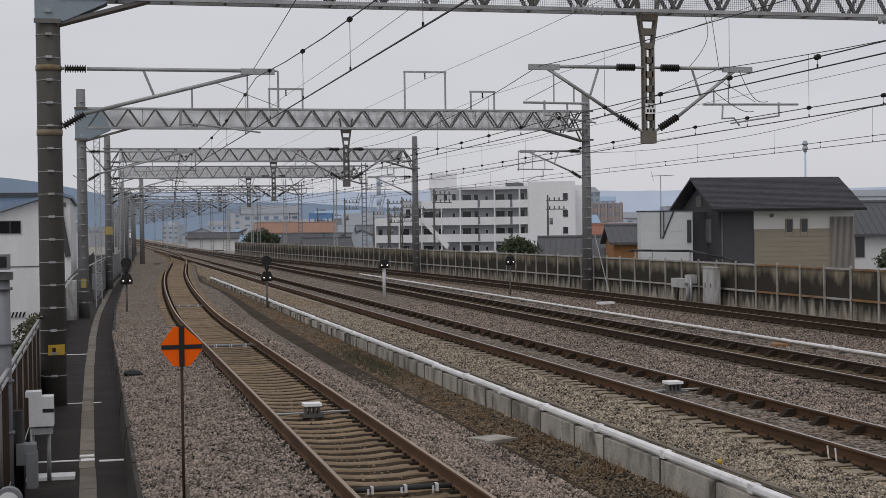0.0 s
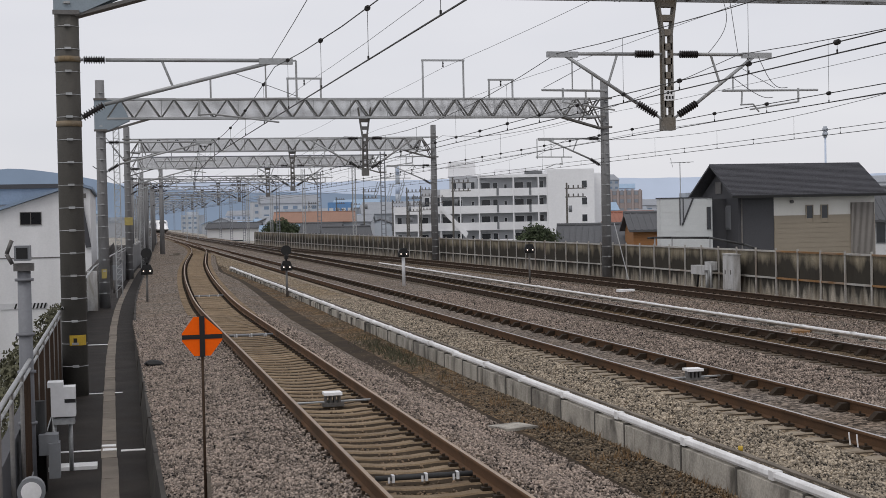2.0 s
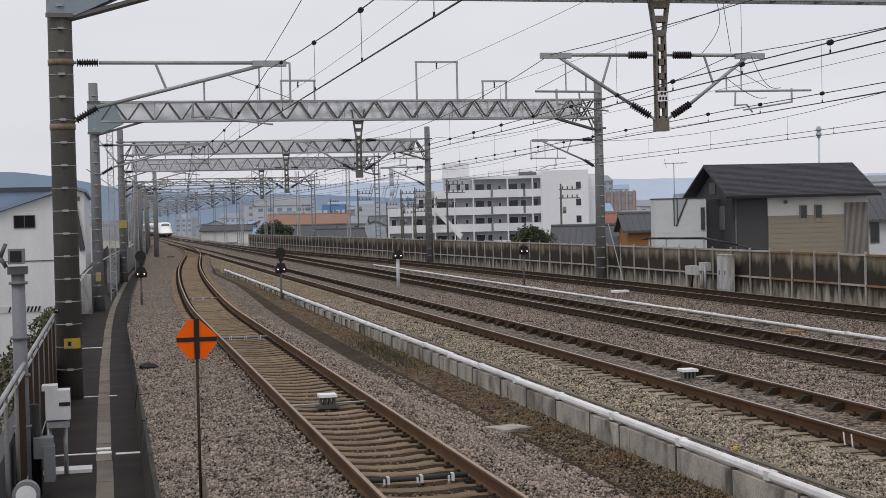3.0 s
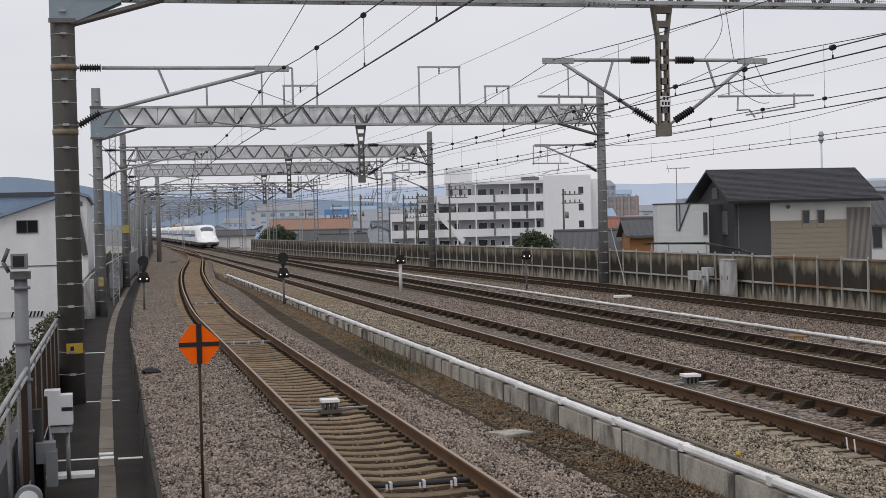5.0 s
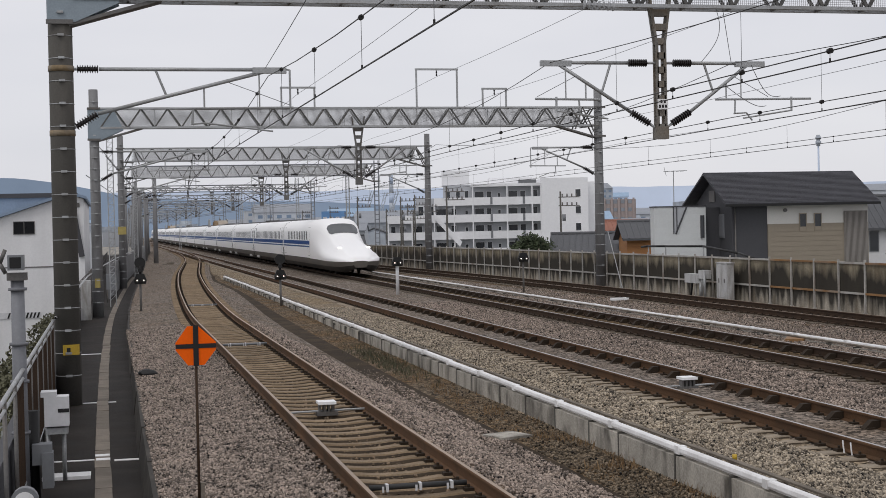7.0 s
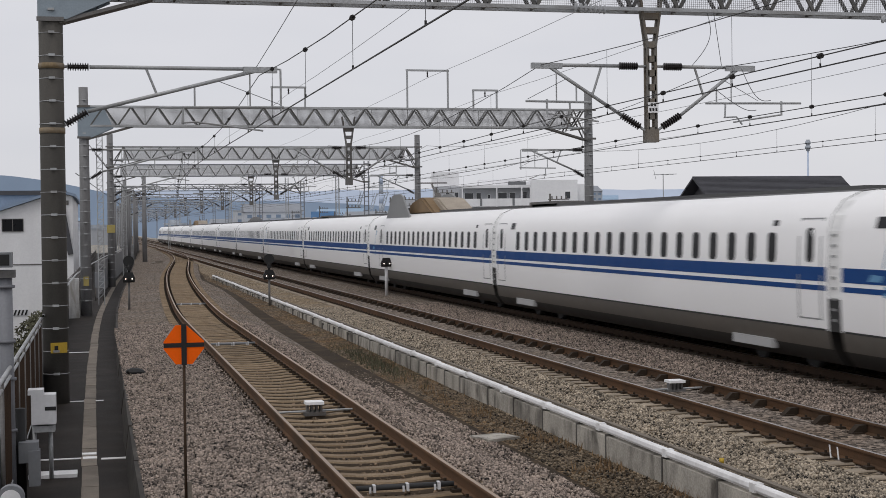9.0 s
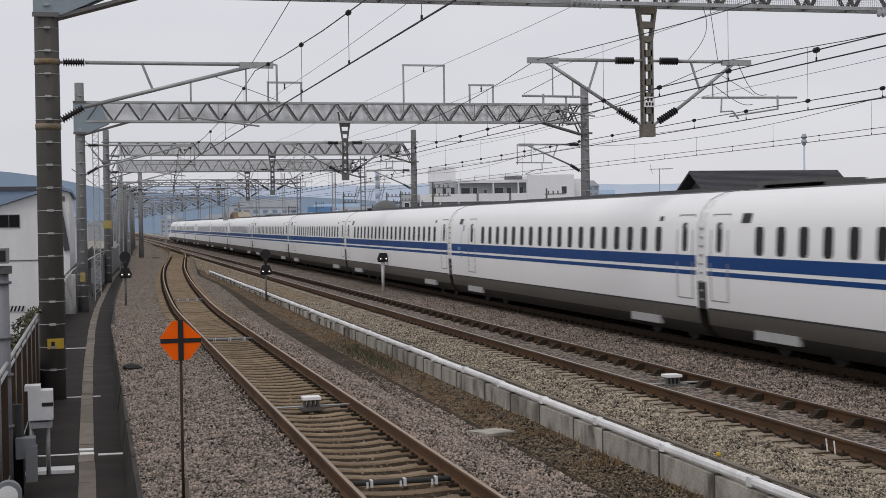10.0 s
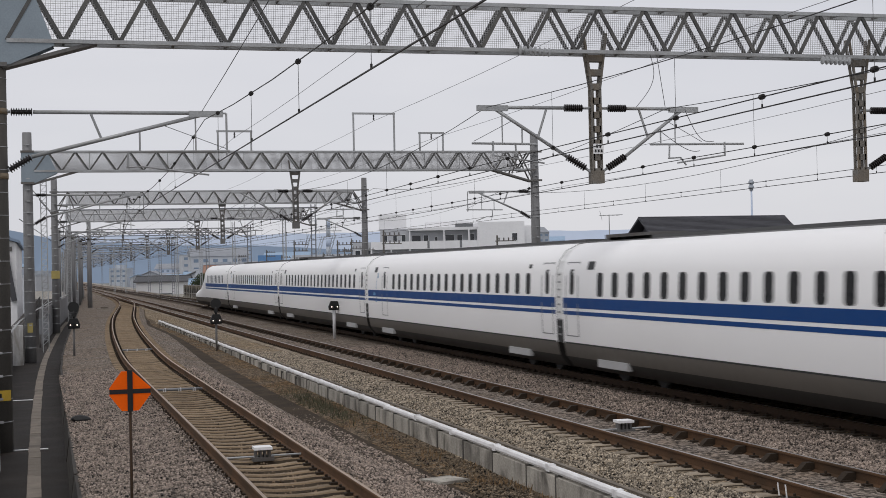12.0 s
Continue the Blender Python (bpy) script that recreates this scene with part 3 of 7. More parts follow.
# ---- right parapet fence ----
fence = thing("parapet_fence", "stained concrete parapet with steel posts and rails, rusty in parts", "fence", kind="structure")


def fence_xy(y):
    x = along(FENCE, y)
    return Vector((x, y, 0))


FY = [8.42 + i * 1.83 for i in range(107)]
def drip_material(name, base, stain, reach, lo, hi, pitch):
    """Pale render with dark run-off hanging in tongues below a height."""
    m = material(name, base, 0.9, vary=0.4, scale=2.2, fine=20, bump=0.1, stain=stain, stain_amount=0.6, stretch=(1.3, 1.3, 0.4), spec=0.15)
    n, l = m.node_tree.nodes, m.node_tree.links
    b = n["Principled BSDF"]
    old = b.inputs["Base Color"].links[0].from_socket
    co, info = n.new("ShaderNodeTexCoord"), n.new("ShaderNodeObjectInfo")
    off = n.new("ShaderNodeCombineXYZ")
    k = n.new("ShaderNodeMath")
    k.operation = "MULTIPLY"
    k.inputs[1].default_value = 60.0
    l.new(info.outputs["Random"], k.inputs[0])
    l.new(k.outputs[0], off.inputs["Y"])
    add = n.new("ShaderNodeVectorMath")
    l.new(co.outputs["Object"], add.inputs[0])
    l.new(off.outputs[0], add.inputs[1])
    mp = n.new("ShaderNodeMapping")
    mp.inputs["Scale"].default_value = (0.0, pitch, 0.5)
    l.new(add.outputs[0], mp.inputs["Vector"])
    no = n.new("ShaderNodeTexNoise")
    no.inputs["Scale"].default_value, no.inputs["Detail"].default_value = 1.0, 6
    l.new(mp.outputs[0], no.inputs["Vector"])
    sep = n.new("ShaderNodeSeparateXYZ")
    l.new(co.outputs["Object"], sep.inputs[0])
    ma = n.new("ShaderNodeMath")
    ma.operation = "MULTIPLY_ADD"
    ma.inputs[1].default_value = reach
    l.new(sep.outputs["Z"], ma.inputs[0])
    l.new(no.outputs["Fac"], ma.inputs[2])
    rg = n.new("ShaderNodeMapRange")
    rg.inputs["From Min"].default_value, rg.inputs["From Max"].default_value = lo, hi
    rg.inputs["To Max"].default_value = 0.94
    l.new(ma.outputs[0], rg.inputs["Value"])
    mx = n.new("ShaderNodeMixRGB")
    mx.inputs[2].default_value = (0.033, 0.030, 0.026, 1)
    l.new(rg.outputs[0], mx.inputs[0])
    l.new(old, mx.inputs[1])
    l.new(mx.outputs[0], b.inputs["Base Color"])
    return m


# tongues of soot: below the middle rail they hang down over lime-white render, above it they start under a pale coping
M_PARAPET_LOW = drip_material("parapet_streaked", (0.36, 0.33, 0.275), (0.15, 0.11, 0.065), 0.40, 0.40, 0.62, 2.6)
M_PARAPET = drip_material("parapet_dark", (0.28, 0.245, 0.18), (0.13, 0.10, 0.065), -0.6, -0.36, -0.08, 1.3)
M_RUSTRAIL = material("rusty_fence_rail", (0.25, 0.135, 0.055), 0.8, vary=0.35, scale=1.0, fine=20, stain=(0.30, 0.27, 0.23), stain_amount=0.6)
M_FENCEPOST = material("fence_post_steel", (0.42, 0.41, 0.385), 0.7, metal=0.1, vary=0.25, scale=1.5, fine=20, stain=(0.18, 0.10, 0.05), stain_amount=0.5)
bm = bmesh.new()
box(bm, -0.03, 0.03, -0.03, 0.03, -0.25, 1.62)
box(bm, -0.06, 0.06, -0.055, 0.05, -0.25, -0.19)
post_mesh = mesh_of("fence_post", bm, M_FENCEPOST)
bm = bmesh.new()
box(bm, 0.06, 0.16, 0, 1.83, -0.3, 0.45)
low_mesh = mesh_of("lower_panel", bm, M_PARAPET_LOW)
bm = bmesh.new()
box(bm, 0.05, 0.14, 0.02, 1.81, 0.455, 1.46)
up_mesh = mesh_of("upper_panel", bm, M_PARAPET)
bm = bmesh.new()
box(bm, -0.03, 0.03, 0.0, 1.83, -0.035, 0.035)
rail_grey = mesh_of("fence_rail", bm, M_FENCEPOST)
rail_rust = rail_grey.copy()
rail_rust.materials[0] = M_RUSTRAIL
for i, y in enumerate(FY):
    p0, p1 = fence_xy(y), fence_xy(y + 1.83)
    ang = -math.degrees(math.atan2(p1.x - p0.x, 1.83))
    for name, me, dz in (("fence_post", post_mesh, 0), ("lower_panel", low_mesh, 0), ("upper_panel", up_mesh, 0)):
        o = new(name, me)
        o.parent = fence
        o.matrix_basis = pose(p0.x, y, dz, 0, random.uniform(-0.4, 0.4), ang)
    for z in (0.45, 1.5):
        o = new("fence_rail", rail_rust if y < 51 and (i * 7) % 5 else rail_grey)
        o.parent = fence
        o.matrix_basis = pose(p0.x + 0.02, y, z, 0, 0, ang)

# a cabinet, a switch box and a tall pipe on the parapet
cabinet = thing("trackside_cabinet", "stained white steel cabinet with two doors beside fence", "cabinet")
bm = bmesh.new()
box(bm, 24.62, 24.9, 55.0, 56.1, -0.24, 1.3)
box(bm, 24.59, 24.93, 54.97, 56.13, 1.302, 1.35)
part("body", bm, M_CABINET, cabinet)
for ya in (55.03, 55.57):
    bm = bmesh.new()
    box(bm, 24.595, 24.62, ya, ya + 0.5, -0.1, 1.25)
    d = part("door", bm, M_CABINET, cabinet)
    bm = bmesh.new()
    box(bm, 24.575, 24.594, ya + 0.22, ya + 0.27, 0.5, 0.68)
    part("handle", bm, M_GALV_DARK, d)
rel = thing("point_machine_box", "grey relay box with cables on a short stand", "relay box")
bm = bmesh.new()
rod(bm, (24.5, 57.5, -0.25), (24.5, 57.5, 0.55), 0.07, 8)
rod(bm, (24.4, 57.1, -0.25), (24.45, 57.2, 1.0), 0.04, 8)
part("stand", bm, M_GALV, rel)
bm = bmesh.new()
box(bm, 24.35, 24.75, 57.5, 58.9, 0.42, 0.80)
box(bm, 24.4, 24.75, 57.0, 57.5, 0.62, 0.98)
part("housing", bm, M_CABINET, rel)
bm = bmesh.new()
rod(bm, (24.4, 56.9, 0.95), (24.4, 56.8, -0.2), 0.06, 8)
part("cable_hose", bm, M_GALV, rel)
bm = bmesh.new()
rod(bm, (24.5, 58.4, 0.45), (24.5, 58.6, -0.25), 0.05, 8)
part("cable_hose", bm, M_BLACK, rel)

hose = [(25.3, 66.5, 1.86), (25.3, 65.6, 1.9), (25.3, 63.4, 1.92), (25.3, 59.0, 1.96), (25.3, 55.4, 1.71), (25.32, 54.0, 1.52)]
cable = thing("parapet_cable", "black cable on short stands along the parapet top", "cable")
bm = bmesh.new()
for p, q in zip(hose[:-1], hose[1:]):
    rod(bm, p, q, 0.05, 8)
part("hose", bm, M_BLACK, cable)
for k in (1, 2, 3):
    bm = bmesh.new()
    rod(bm, hose[k], (hose[k][0], hose[k][1], 1.45), 0.035, 6)
    part("stand", bm, M_GALV, cable)

bm = bmesh.new()
rod(bm, (24.3, 66.5, -0.25), (25.0, 70.5, 2.6), 0.025, 6)
tagged(part("stay_rod", bm, M_GALV), "thin pale stay rod leaning on the parapet", "stay rod")

# ---- catenary gantries ----
def lattice_beam(name, x0, x1, y, z0, z1, parent, mat, bay, depth=0.5):
    for yy in (y - depth / 2, y + depth / 2):
        for z in (z0, z1):
            bm = bmesh.new()
            strut(bm, (x0, yy, z), (x1, yy, z), 0.09, 0.09)
            part("beam_chord", bm, mat, parent)
    n = int((x1 - x0) / bay)
    b = (x1 - x0) / n
    near = y < 110
    bm = bmesh.new()
    for yy in (y - depth / 2, y + depth / 2):
        for i in range(n):
            xa = x0 + i * b
            strut(bm, (xa, yy, z1 if i % 2 else z0), (xa + b, yy, z0 if i % 2 else z1), 0.06 if near else 0.045, (0.085 if y < 50 else 0.07) if near else 0.045)
            if near:
                part("lacing_bar", bm, M_LACING, parent)
                bm = bmesh.new()
    for i in range(0, n + 1, 2):
        xa = x0 + i * b
        strut(bm, (xa, y - depth / 2, z1), (xa, y + depth / 2, z1), 0.05, 0.05)
        strut(bm, (xa, y - depth / 2, z0), (xa, y + depth / 2, z0), 0.05, 0.05)
    tagged(part("cross_lacing", bm, M_GALV_DARK, parent), kind="stuff")


def gauze(x0, x1, y, z0, z1, parent, s=0.055, w=0.008):
    """Fine wire netting behind the lattice: upright and level wires."""
    bm = bmesh.new()
    for i in range(int((x1 - x0) / s)):
        strut(bm, (x0 + i * s, y, z0), (x0 + i * s, y, z1), w, 0.008)
    for i in range(1, int((z1 - z0) / s) + 1):
        strut(bm, (x0, y, z0 + i * s), (x1, y, z0 + i * s), 0.008, w)
    tagged(part("netting", bm, M_MESH, parent), kind="stuff")


def concrete_post(x, y, z0, z1, r0, r1, parent, bands=True, mat=None):
    bm = bmesh.new()
    n = 14
    rod(bm, (x, y, z0), (x, y, z1), r0, n, r1)
    part("post", bm, M_POST if y < 60 else M_POST_GREY, parent)
    if bands:
        z = z0 + 0.7
        while z < z1 - 0.4:
            r = r0 + (r1 - r0) * (z - z0) / (z1 - z0)
            bm = bmesh.new()
            rod(bm, (x, y, z), (x, y, z + 0.016), r + 0.008, n)
            box(bm, x - 0.05, x + 0.09, y - r - 0.05, y - r, z - 0.012, z + 0.04)
            part("step_band", bm, M_GALV, parent)
            z += 0.52


def lathe(bm, p, q, profile, n=10):
    """Turned shape from p to q: profile is (share of the length, radius)."""
    p, q = Vector(p), Vector(q)
    d = (q - p).normalized()
    a = d.orthogonal().normalized()
    c = d.cross(a)
    prev = None
    for u, r in profile:
        ring = [bm.verts.new(p.lerp(q, u) + (a * math.cos(2 * math.pi * i / n) + c * math.sin(2 * math.pi * i / n)) * r) for i in range(n)]
        if prev:
            for i in range(n):
                bm.faces.new((prev[i], prev[(i + 1) % n], ring[(i + 1) % n], ring[i]))
        else:
            bm.faces.new(ring[::-1])
        prev = ring
    bm.faces.new(prev)


def insulator(p, q, parent, r=0.10, n_sheds=9):
    bm = bmesh.new()
    prof = []
    for i in range(n_sheds):
        prof += [((i + 0.1) / n_sheds, r * 0.5), ((i + 0.35) / n_sheds, r), ((i + 0.55) / n_sheds, r * 0.95), ((i + 0.75) / n_sheds, r * 0.5)]
    lathe(bm, p, q, prof)
    part("insulator", bm, M_INSUL, parent)


def bracket(x, y, side, reach, zt, zb, parent, mat=None, loop=True, steady=None):
    """Cantilever: a top tube and a diagonal with insulators, steady arm and registration loop."""
    mat = mat or M_GALV
    s = side
    insulator((x + s * 0.35, y, zt), (x + s * 0.85, y, zt), parent)
    insulator((x + s * 0.30, y, zb + 0.12), (x + s * 0.80, y, zb + 0.42), parent)
    bm = bmesh.new()
    rod(bm, (x + s * 0.05, y, zt), (x + s * 0.35, y, zt), 0.035, 8)
    rod(bm, (x + s * 0.05, y, zb - 0.05), (x + s * 0.30, y, zb + 0.12), 0.035, 8)
    rod(bm, (x + s * 0.85, y, zt), (x + s * reach, y, zt), 0.045, 8)
    d = Vector((x + s * 0.80, y, zb + 0.42))
    e = Vector((x + s * (reach - 0.35), y, zt - 0.03))
    rod(bm, d, e, 0.045, 8)
    m = d.lerp(e, 0.4)
    rod(bm, m, (m.x - s * 0.25, y, zt), 0.03, 6)
    box(bm, x + s * (reach - 0.3) - 0.4, x + s * (reach - 0.3) + 0.4, y - 0.05, y + 0.05, zt - 0.09, zt + 0.05)
    part("arm_tube_assembly", bm, mat, parent)
    bm = bmesh.new()
    zs = zt - 0.90
    out = steady or reach + 0.25
    rod(bm, (m.x + s * 0.05, y, zs - 0.02), (x + s * out, y, zs), 0.03, 6)
    rod(bm, d.lerp(e, 0.62), (d.lerp(e, 0.62).x, y, zs), 0.022, 6)
    rod(bm, (x + s * (reach - 0.55), y, zt), (x + s * (reach - 0.55), y, zs), 0.018, 6)
    if loop:
        rod(bm, (x + s * reach, y, zt), (x + s * (reach + 0.18), y, zt), 0.022, 6)
        rod(bm, (x + s * (reach + 0.18), y, zt), (x + s * (reach + 0.18), y, zs - 0.1), 0.025, 6)
    else:
        rod(bm, (x + s * (out - 0.55), y, zs + 0.05), (x + s * (out - 0.55), y, zs - 0.32), 0.03, 6)
        rod(bm, (x + s * (out - 0.55), y, zs - 0.3), (x + s * (out - 1.9), y, zs - 0.5), 0.022, 6)
    cx = x + s * (reach - 0.25)
    rod(bm, (m.x + s * 0.55, y, zs - 0.38), (m.x + s * 0.9, y, zs - 0.36), 0.02, 6)
    rod(bm, (m.x + s * 0.9, y, zs - 0.36), (cx, y, zs - 0.56), 0.022, 6)
    rod(bm, (m.x + s * 0.6, y, zs), (m.x + s * 0.58, y, zs - 0.38), 0.025, 6)
    part("steady_arm", bm, mat, parent)
    bm = bmesh.new()
    rod(bm, e.lerp(d, 0.25), (x + s * (reach + 0.2), y, zs + 0.05), 0.008, 5)
    part("stay_wire", bm, M_WIRE_GREY, parent)


def hanger(x, y, z_top, z_bot, parent, mat, w0=0.62, w1=0.21):
    """Drop support hung under a beam: tapered pair of channels joined by plates."""
    zm = z_top - 0.95
    for yy in (-0.09, 0.09):
        for s in (-1, 1):
            bm = bmesh.new()
            strut(bm, (x + s * w0 / 2, y + yy, z_top + 0.5), (x + s * w1 / 2, y + yy, zm + 0.02), 0.07, 0.05)
            strut(bm, (x + s * w1 / 2, y + yy, zm + 0.03), (x + s * w1 / 2, y + yy, z_bot), 0.07, 0.05)
            part("hanger_channel", bm, mat, parent)
    z = z_top - 0.12
    while z > z_bot + 0.1:
        f = max(0.0, min(1.0, (z - zm) / (z_top + 0.5 - zm)))
        w = w1 + (w0 - w1) * f
        bm = bmesh.new()
        box(bm, x - w / 2, x + w / 2, y - 0.115, y + 0.115, z - 0.1, z + 0.06)
        part("hanger_plate", bm, mat, parent)
        z -= 0.36
    bm = bmesh.new()
    box(bm, x - w1 / 2 - 0.06, x + w1 / 2 + 0.06, y - 0.14, y + 0.14, z_bot - 0.02, z_bot + 0.3)
    part("hanger_foot", bm, mat, parent)


def small_frame(x0, x1, y, z0, z1, parent):
    bm = bmesh.new()
    for x in (x0, x1):
        strut(bm, (x, y, z0), (x, y, z1), 0.08, 0.08)
    strut(bm, (x0 - 0.06, y, z1), (x1 + 0.06, y, z1), 0.09, 0.09)
    part("top_frame", bm, M_GALV, parent)
    xm = (x0 + x1) / 2
    insulator((xm, y, z1 - 0.05), (xm, y, z1 - 0.35), parent, 0.05, 4)


def gusset(x, y, z0, z1, s, parent):
    bm = bmesh.new()
    for yy in (-0.27, 0.25):
        if s < 0 or y > 80:
            for a, b in (((0.2, z0 - 0.55), (0.9, z1)), ((0.9, z1), (1.3, z0 - 0.2)), ((0.0, z0), (0.9, z0 - 0.1))):
                k = bmesh.new()
                strut(k, (x + s * a[0], y + yy, a[1]), (x + s * b[0], y + yy, b[1]), 0.06, 0.06)
                part("knee_strut", k, M_GALV_DARK, parent)
            continue
        prism(bm, [(x - s * 0.28, z0 - 0.55), (x + s * 0.35, z0 - 0.55), (x + s * 1.35, z0 - 0.1), (x + s * 0.9, z1), (x - s * 0.28, z1)], "y", y + yy, y + yy + 0.02)
    if s > 0 and y < 80:
        part("gusset_plate", bm, M_GUSSET, parent)
    bm = bmesh.new()
    strut(bm, (x + s * 0.2, y, z0 - 0.6), (x + s * 2.3, y, z0), 0.5, 0.08)
    strut(bm, (x - s * 0.3, y - 0.28, z1), (x + s * 0.3, y - 0.28, z1), 0.06, 0.1)
    strut(bm, (x - s * 0.3, y - 0.28, z0 - 0.55), (x + s * 0.3, y - 0.28, z0 - 0.55), 0.06, 0.1)
    part("haunch", bm, M_GALV_DARK, parent)


def lattice_post(x, y, z0, z1, parent):
    for sx in (-0.19, 0.19):
        bm = bmesh.new()
        strut(bm, (x + sx, y, z0), (x + sx, y, z1), 0.09, 0.09)
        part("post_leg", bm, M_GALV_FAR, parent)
    bm = bmesh.new()
    z = z0 + 0.3
    while z < z1:
        strut(bm, (x - 0.19, y, z), (x + 0.19, y, z), 0.05, 0.06)
        z += 0.42
    tagged(part("post_rung", bm, M_GALV_FAR, parent), kind="stuff")


def gantry(y, xl, xr, z0, z1, hangers, near, label):
    g = thing("catenary_gantry", label, "gantry", group="gantries over the tracks")
    concrete_post(xl, y, -0.86, z1 + (0.9 if not near else 1.6), 0.29 if near else 0.26, 0.265 if near else 0.21, g, bands=y < 110, mat=M_POST if near else M_POST_GREY)
    if y > 120:
        lattice_post(xr, y, -0.30, z1 + 0.3, g)
    else:
        concrete_post(xr, y, -0.30, z1 + 0.9, 0.26, 0.20, g, bands=y < 110, mat=M_POST if near else M_POST_GREY)
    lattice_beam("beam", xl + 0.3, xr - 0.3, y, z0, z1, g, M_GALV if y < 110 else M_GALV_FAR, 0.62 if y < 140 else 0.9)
    if near:
        gauze(xl + 0.9, xr - 0.9, y + 0.05, z0 + 0.04, z1 - 0.04, g)
    elif y < 110:
        gauze(xl + 0.9, xr - 0.9, y + 0.05, z0 + 0.04, z1 - 0.04, g, 0.045, 0.019)
        for i in range(int((xr - xl) / 1.8)):
            bm = bmesh.new()
            strut(bm, (xl + 1 + i * 1.8, y - 0.2, z0), (xl + 1 + i * 1.8, y - 0.2, z1), 0.03, 0.03)
            part("beam_upright", bm, M_GALV, g)
    elif y < 140:
        gauze(xl + 0.9, xr - 0.9, y + 0.05, z0 + 0.04, z1 - 0.04, g, 0.07, 0.033)
    gusset(xl, y, z0, z1, 1, g)
    gusset(xr, y, z0, z1, -1, g)
    for x in hangers:
        hanger(x, y, z0, 5.2, g, M_RUSTSTEEL if near else M_GALV_DARK)
        zt = 7.1 if near else 7.0
        if x < 20:
            bracket(x, y, -1, 3.05, zt, 5.45, g, loop=False, steady=3.3)
        bracket(x, y, 1, 2.75, zt, 5.45, g, loop=False, steady=4.15 if near else 2.9)
    bracket(xl, y, 1, along(TRACK_A, y) - xl + 0.45 if y < 120 else 4.0, 6.9, 5.45, g)
    return g


G1 = gantry(34.5, -0.95, 27.2, 8.5, 9.62, [13.7, 21.3], True, "near steel lattice gantry on concrete posts with netting")
G2 = gantry(69.7, -0.5, 24.3, 8.0, 8.9, [12.0], False, "steel lattice gantry on two concrete posts")
G3 = gantry(104, 1.0, 23.0, 8.05, 8.95, [12.6], False, "steel lattice gantry further along the line")
for z in (6.9, 5.42):
    bm = bmesh.new()
    rod(bm, (-0.95, 34.5, z - 0.065), (-0.95, 34.5, z + 0.065), 0.292, 14)
    part("bracket_collar", bm, M_COLLAR, G1)
bracket(24.3, 69.7, -1, 3.4, 6.9, 5.45, G2)
bracket(23.0, 104, -1, 3.4, 6.9, 5.45, G3)
small_frame(14.95, 17.0, 69.7, 8.95, 10.8, G2)
small_frame(18.3, 19.5, 69.7, 8.95, 9.85, G2)
small_frame(8.3, 9.9, 69.7, 8.95, 9.9, G2)
for y, xl, xr, z0, z1 in ((128, 1.2, 23.6, 7.75, 8.75), (158, 5.0, 22.0, 7.5, 7.95), (190, 3.6, 21.0, 8.1, 8.6), (225, 5.0, 19.6, 8.0, 8.5), (255, 5.2, 20.0, 7.7, 8.2), (290, 5.3, 20.6, 8.0, 8.5), (335, 5.4, 20.4, 7.8, 8.3), (385, 5.5, 20.2, 8.0, 8.5), (440, 5.5, 20.0, 7.9, 8.5), (500, 5.5, 20.0, 7.9, 8.5)):
    gantry(y, xl, xr, z0, z1, [13.3], False, "distant steel lattice gantry over the main line")

def insulator_string(p, q, parent):
    bm = bmesh.new()
    prof = []
    for i in range(7):
        prof += [((i + 0.05) / 7, 0.03), ((i + 0.3) / 7, 0.115), ((i + 0.5) / 7, 0.10), ((i + 0.6) / 7, 0.03)]
    lathe(bm, p, q, prof)
    part("insulator_string", bm, M_GLAZE, parent)


insulator_string((11.52, 34.0, 8.48), (12.39, 34.0, 8.42), G1)
insulator_string((19.9, 34.0, 8.36), (20.8, 34.0, 8.34), G1)
def bow(p, q, side, down, n=10):
    """A slack wire from p to q, bulging sideways and hanging down."""
    return [(p[0] + (q[0] - p[0]) * u + side * math.sin(math.pi * u), p[1], p[2] + (q[2] - p[2]) * u - down * math.sin(math.pi * u)) for u in [i / n for i in range(n + 1)]]


for pts in (bow((15.15, 34.3, 8.5), (14.75, 34.3, 7.12), 0.28, 0.0), bow((15.35, 34.3, 8.45), (15.55, 34.3, 7.12), 0.0, 0.0),
            bow((16.1, 34.3, 7.05), (16.9, 34.3, 6.25), 0.0, 0.3), bow((15.4, 34.3, 6.5), (16.5, 34.3, 6.0), 0.15, 0.2)):
    bm = bmesh.new()
    for p, q in zip(pts[:-1], pts[1:]):
        rod(bm, p, q, 0.009, 5, cap=False)
    part("jumper_wire", bm, M_WIRE_GREY, G1)

